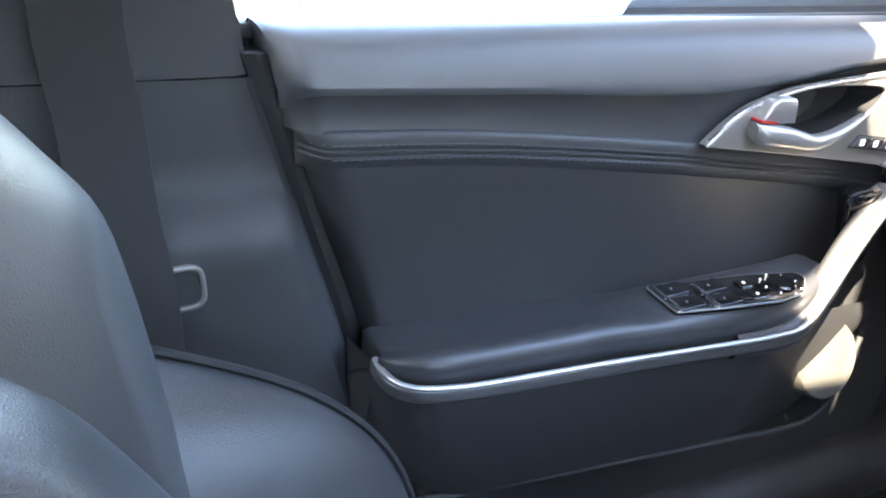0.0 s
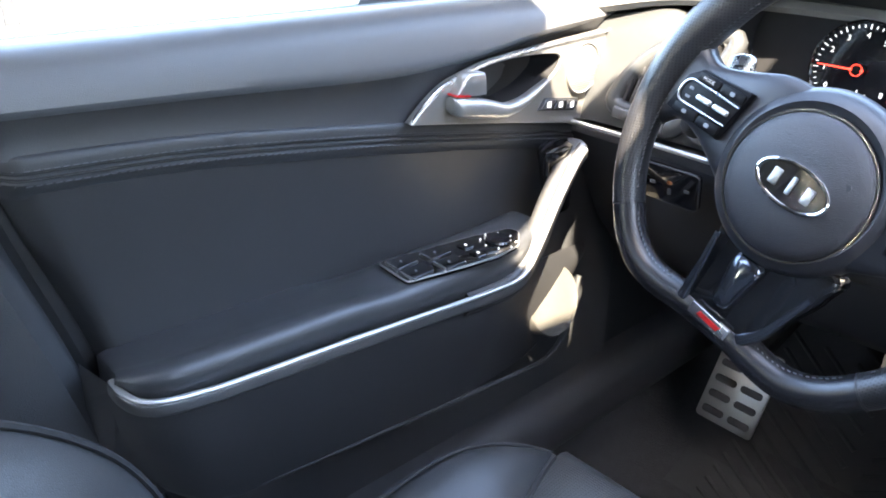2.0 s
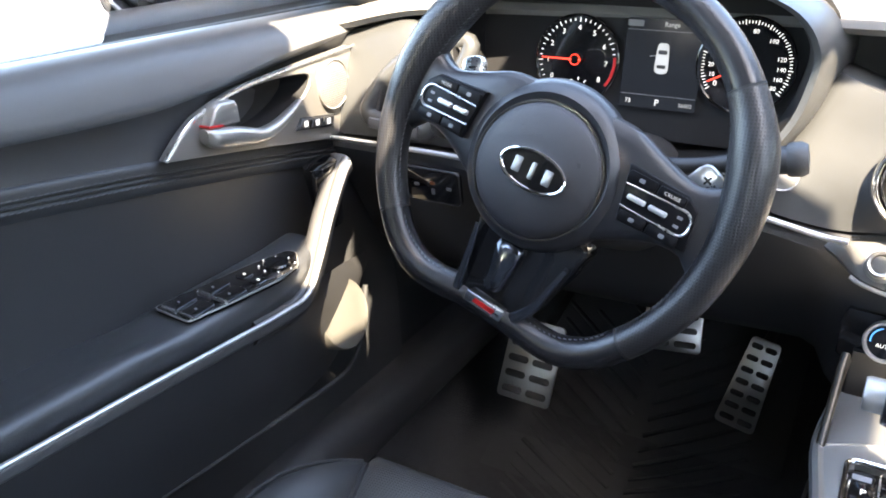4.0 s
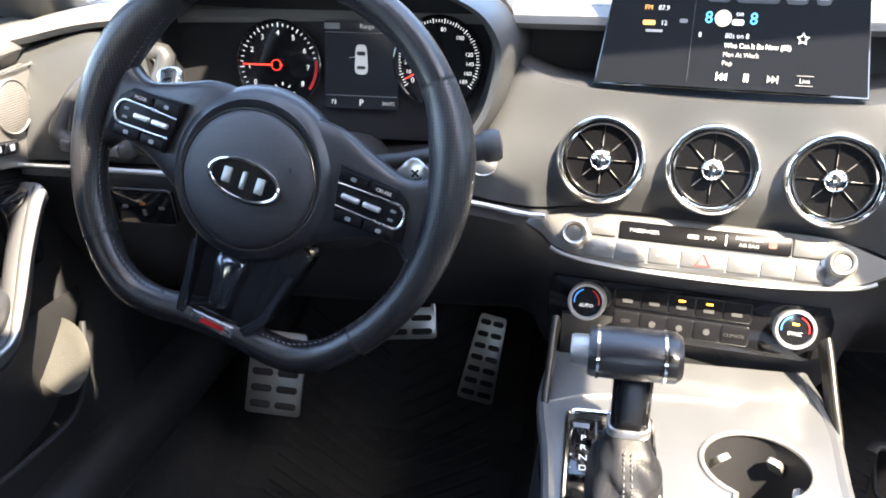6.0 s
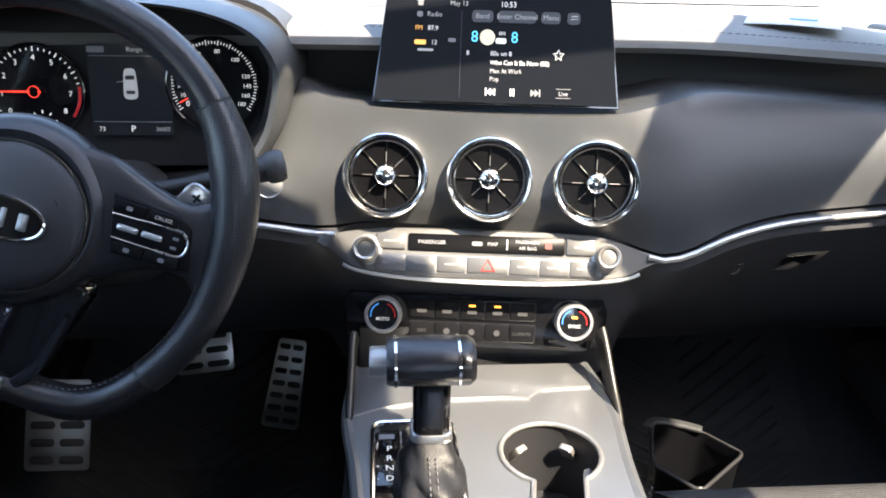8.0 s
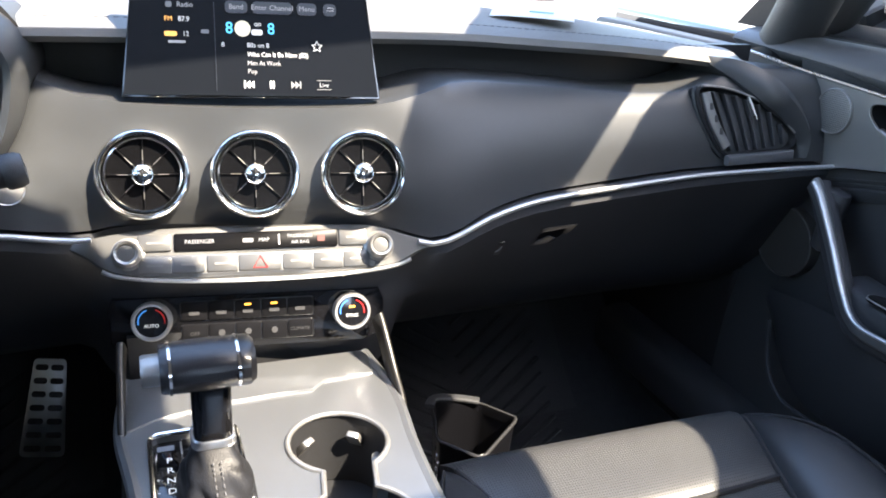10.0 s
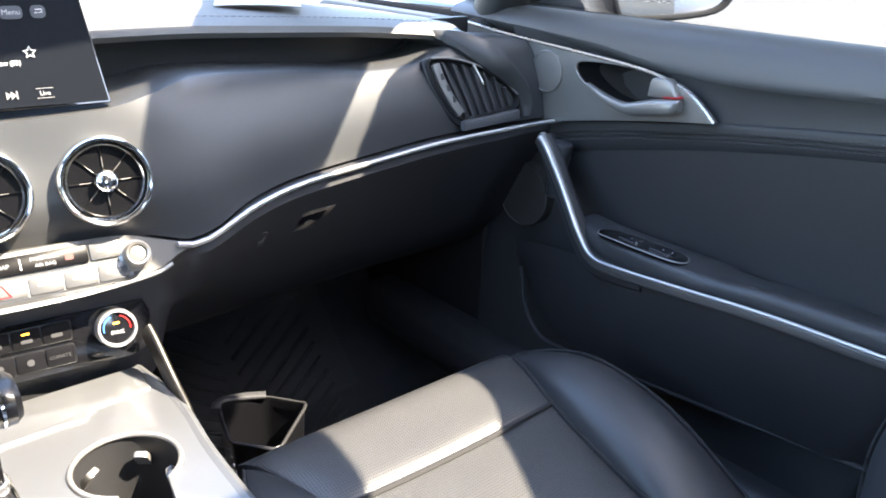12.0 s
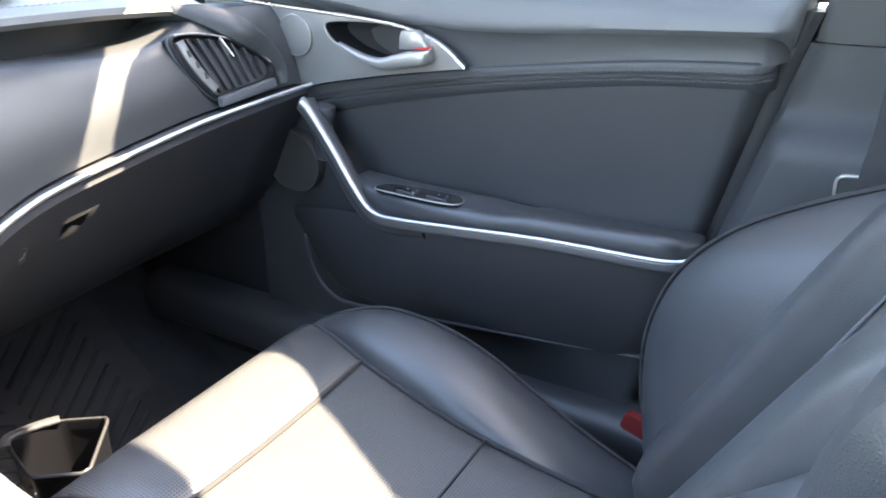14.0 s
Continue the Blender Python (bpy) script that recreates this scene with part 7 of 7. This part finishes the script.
structure("ground", grid([[(x, y, GZ) for x in (-400, -60, -12, 0, 12, 60, 400)] for y in (-400, -60, -12, 0, 12, 60, 400)]), ASPHALT, "pale sunlit concrete parking lot", "ground", 0, False)


def wheel_on(parent, x, y, r, side):
    m = Matrix.Translation((x, y, GZ + r)) @ pose(0, 0, 0, 0, 90 * side, 0)
    w = part("wheel", lathe([(r * 0.70, -0.10), (r * 0.95, -0.10), (r, -0.07), (r, 0.07), (r * 0.95, 0.10), (r * 0.70, 0.10)], m, 40), TYRE, parent, "black tyre")
    part("rim", lathe([(r * 0.70, 0.02), (r * 0.70, 0.098), (r * 0.66, 0.10), (r * 0.63, 0.06), (r * 0.60, 0.01), (0.02, 0.0)], m, 36), mat("wheel_well_dark", (0.03, 0.03, 0.03), 0.5) if "wheel_well_dark" not in bpy.data.materials else bpy.data.materials["wheel_well_dark"], w)
    part("rim_edge", tube([m @ Vector((r * 0.68 * math.cos(a), r * 0.68 * math.sin(a), 0.098)) for a in np.linspace(0, 2 * math.pi, 41)[:-1]], 0.012, 6, True, (side, 0, 0)), ALLOY, w, "alloy rim edge")
    for k in range(10):
        a = 36 * k
        part("spoke", sweep([m @ pose(0, 0, 0, 0, 0, a) @ Vector((t_, 0, 0.085)) for t_ in (0.03, r * 0.66)], rrect(0.028, 0.016, 0.005, 2), up=(side, 0, 0)), ALLOY, w, "alloy spoke")


def parked_car(cx, cy, heading, paint, label):
    """A saloon about 4.7 m long, built along its own y axis and then turned."""
    c = thing("parked_car", (cx, cy, GZ), label, "car", "parked cars")
    base = Matrix.Translation((cx, cy, GZ)) @ pose(0, 0, 0, 0, 0, heading)
    prof = [(-2.3, 0.35), (-2.32, 0.75), (-2.2, 0.98), (-1.75, 1.02), (-1.05, 1.38), (-0.2, 1.46), (0.55, 1.38), (1.25, 0.98), (2.1, 0.82), (2.32, 0.62), (2.33, 0.32)]
    rows_ = []
    for y, z, _ in spline([(a, b, 0) for a, b in prof], 44):
        row = []
        for f in np.linspace(-1, 1, 13):
            taper = 0.90 - 0.20 * max(0, (z - 0.95) / 0.5)
            row.append(base @ Vector((taper * math.copysign(abs(f) ** 0.8, f), y, max(0.25, z - 0.06 * abs(f) ** 4))))
        rows_.append(row)
    bm_ = grid(rows_)
    for sg in (-1, 1):
        rr = [[base @ Vector((sg * 0.90, y, z)) for z in (0.25, 0.5, 0.75, 0.92)] for y in np.linspace(-2.28, 2.28, 20)]
        grid(rr, bm=bm_)
    part("body", bm_, paint, c, "painted saloon body")
    for sg in (-1, 1):
        part("side_glass", grid([[base @ Vector((sg * x, y, z)) for y in ys_] for x, z, ys_ in ((0.905, 0.95, (-1.35, -0.4, 0.3, 1.05)), (0.78, 1.33, (-0.95, -0.4, 0.2, 0.55)))]), GLOSS, c, "dark side windows")
        for y in (-1.4, 1.42):
            p = base @ Vector((sg * 0.86, y, 0))
            wheel_on(c, p.x, p.y, 0.33, 1 if (base.to_3x3() @ Vector((sg, 0, 0))).x > 0 else -1) if abs(heading % 180) < 45 else None
        part("head_lamp", slab(rrect(0.34, 0.13, 0.05, 3), 0.02, base @ plane_frame((sg * 0.62, 2.30, 0.62), (-1, 0, 0), (0, 0, 1))), CHROME, c, "clear headlamp")
        part("tail_lamp", slab(rrect(0.34, 0.13, 0.05, 3), 0.02, base @ plane_frame((sg * 0.62, -2.31, 0.80), (1, 0, 0), (0, 0, 1))), RED, c, "red tail lamp")
    part("windscreen", grid([[base @ Vector((x, y, z)) for x in (-w_, 0, w_)] for w_, y, z in ((0.72, 1.18, 1.04), (0.62, 0.58, 1.385))]), GLOSS, c, "dark windscreen")
    return c


parked_car(-5.75, -1.10, 0, CARWHITE, "white saloon parked beside the car on the driver's side")
parked_car(3.4, -7.5, 0, CARGREY, "grey saloon parked behind on the passenger's side")
parked_car(6.2, -8.6, 0, CARWHITE, "white saloon parked further behind")
parked_car(9.0, -12.0, 0, CARRED, "dark red saloon parked far behind")
parked_car(4.6, -14.5, 0, CARWHITE, "white saloon in the next row behind")

# low brick wall beyond the driver's window
bw = thing("brick_wall", (-6.1, 2.8, GZ), "low weathered brick wall across the lot", "wall")
part("core", box(-6.38, -6.02, 2.15, 3.45, GZ, GZ + 0.72), MORTAR, bw, "pale mortar")
me_b = None
for r_ in range(9):
    for k in range(6):
        y = 2.15 + (k + (0.5 if r_ % 2 else 0)) * 0.21
        if y > 3.25:
            continue
        if me_b is None:
            ob = part("brick", box(-0.01, 0.012, 0.0, 0.2, 0.0, 0.068), BRICK, bw, "", False)
            ob.matrix_parent_inverse = Matrix.Translation(bw.location).inverted()
            me_b = ob.data
        else:
            ob = new("brick", me_b)
            ob.parent, ob.matrix_parent_inverse = bw, Matrix.Translation(bw.location).inverted()
        ob.location = (-6.02 + random.uniform(-0.004, 0.004), y, GZ + 0.01 + r_ * 0.079)


def tree(x, y, h, seed):
    rnd = random.Random(seed)
    t_ = thing("tree", (x, y, GZ), "leafy green tree at the edge of the lot", "tree", "trees")
    bm_ = tube(spline([(x, y, GZ), (x + 0.1, y, GZ + h * 0.3), (x, y + 0.1, GZ + h * 0.7)], 8), 0.14, 8)
    tips = []
    for k in range(9):
        a = k * 2.4
        z0 = GZ + h * (0.3 + 0.04 * k)
        tip = (x + math.cos(a) * h * 0.25, y + math.sin(a) * h * 0.25, z0 + h * 0.22)
        tube([(x, y, z0), ((x + tip[0]) / 2, (y + tip[1]) / 2, z0 + h * 0.08), tip], 0.045, 6, bm=bm_)
        tips.append(tip)
    part("trunk", bm_, BARK, t_, "brown trunk with limbs")
    vs, fs = [], []
    for tip in tips + [(x, y, GZ + h * 0.85), (x, y, GZ + h * 0.72)]:
        for _ in range(260):
            d_ = Vector((rnd.gauss(0, 1), rnd.gauss(0, 1), rnd.gauss(0, 0.8))) * h * 0.085
            c_ = Vector(tip) + d_
            e1 = Vector((rnd.uniform(-1, 1), rnd.uniform(-1, 1), rnd.uniform(-1, 1))).normalized() * 0.11
            e2 = e1.orthogonal().normalized() * 0.07
            b_ = len(vs)
            vs += [c_ - e1, c_ + e2, c_ + e1, c_ - e2]
            fs.append((b_, b_ + 1, b_ + 2, b_ + 3))
    me = bpy.data.meshes.new("crown")
    me.from_pydata(vs, [], fs)
    me.materials.append(LEAF)
    cr = new("crown", me)
    cr.parent, cr.matrix_parent_inverse = t_, Matrix.Translation(t_.location).inverted()


for i, (x, y, h) in enumerate(((6, -22, 6.5), (11, -20, 7.5), (16, -24, 7), (2, -26, 7), (21, -18, 8), (14, -30, 8))):
    tree(x, y, h, i)
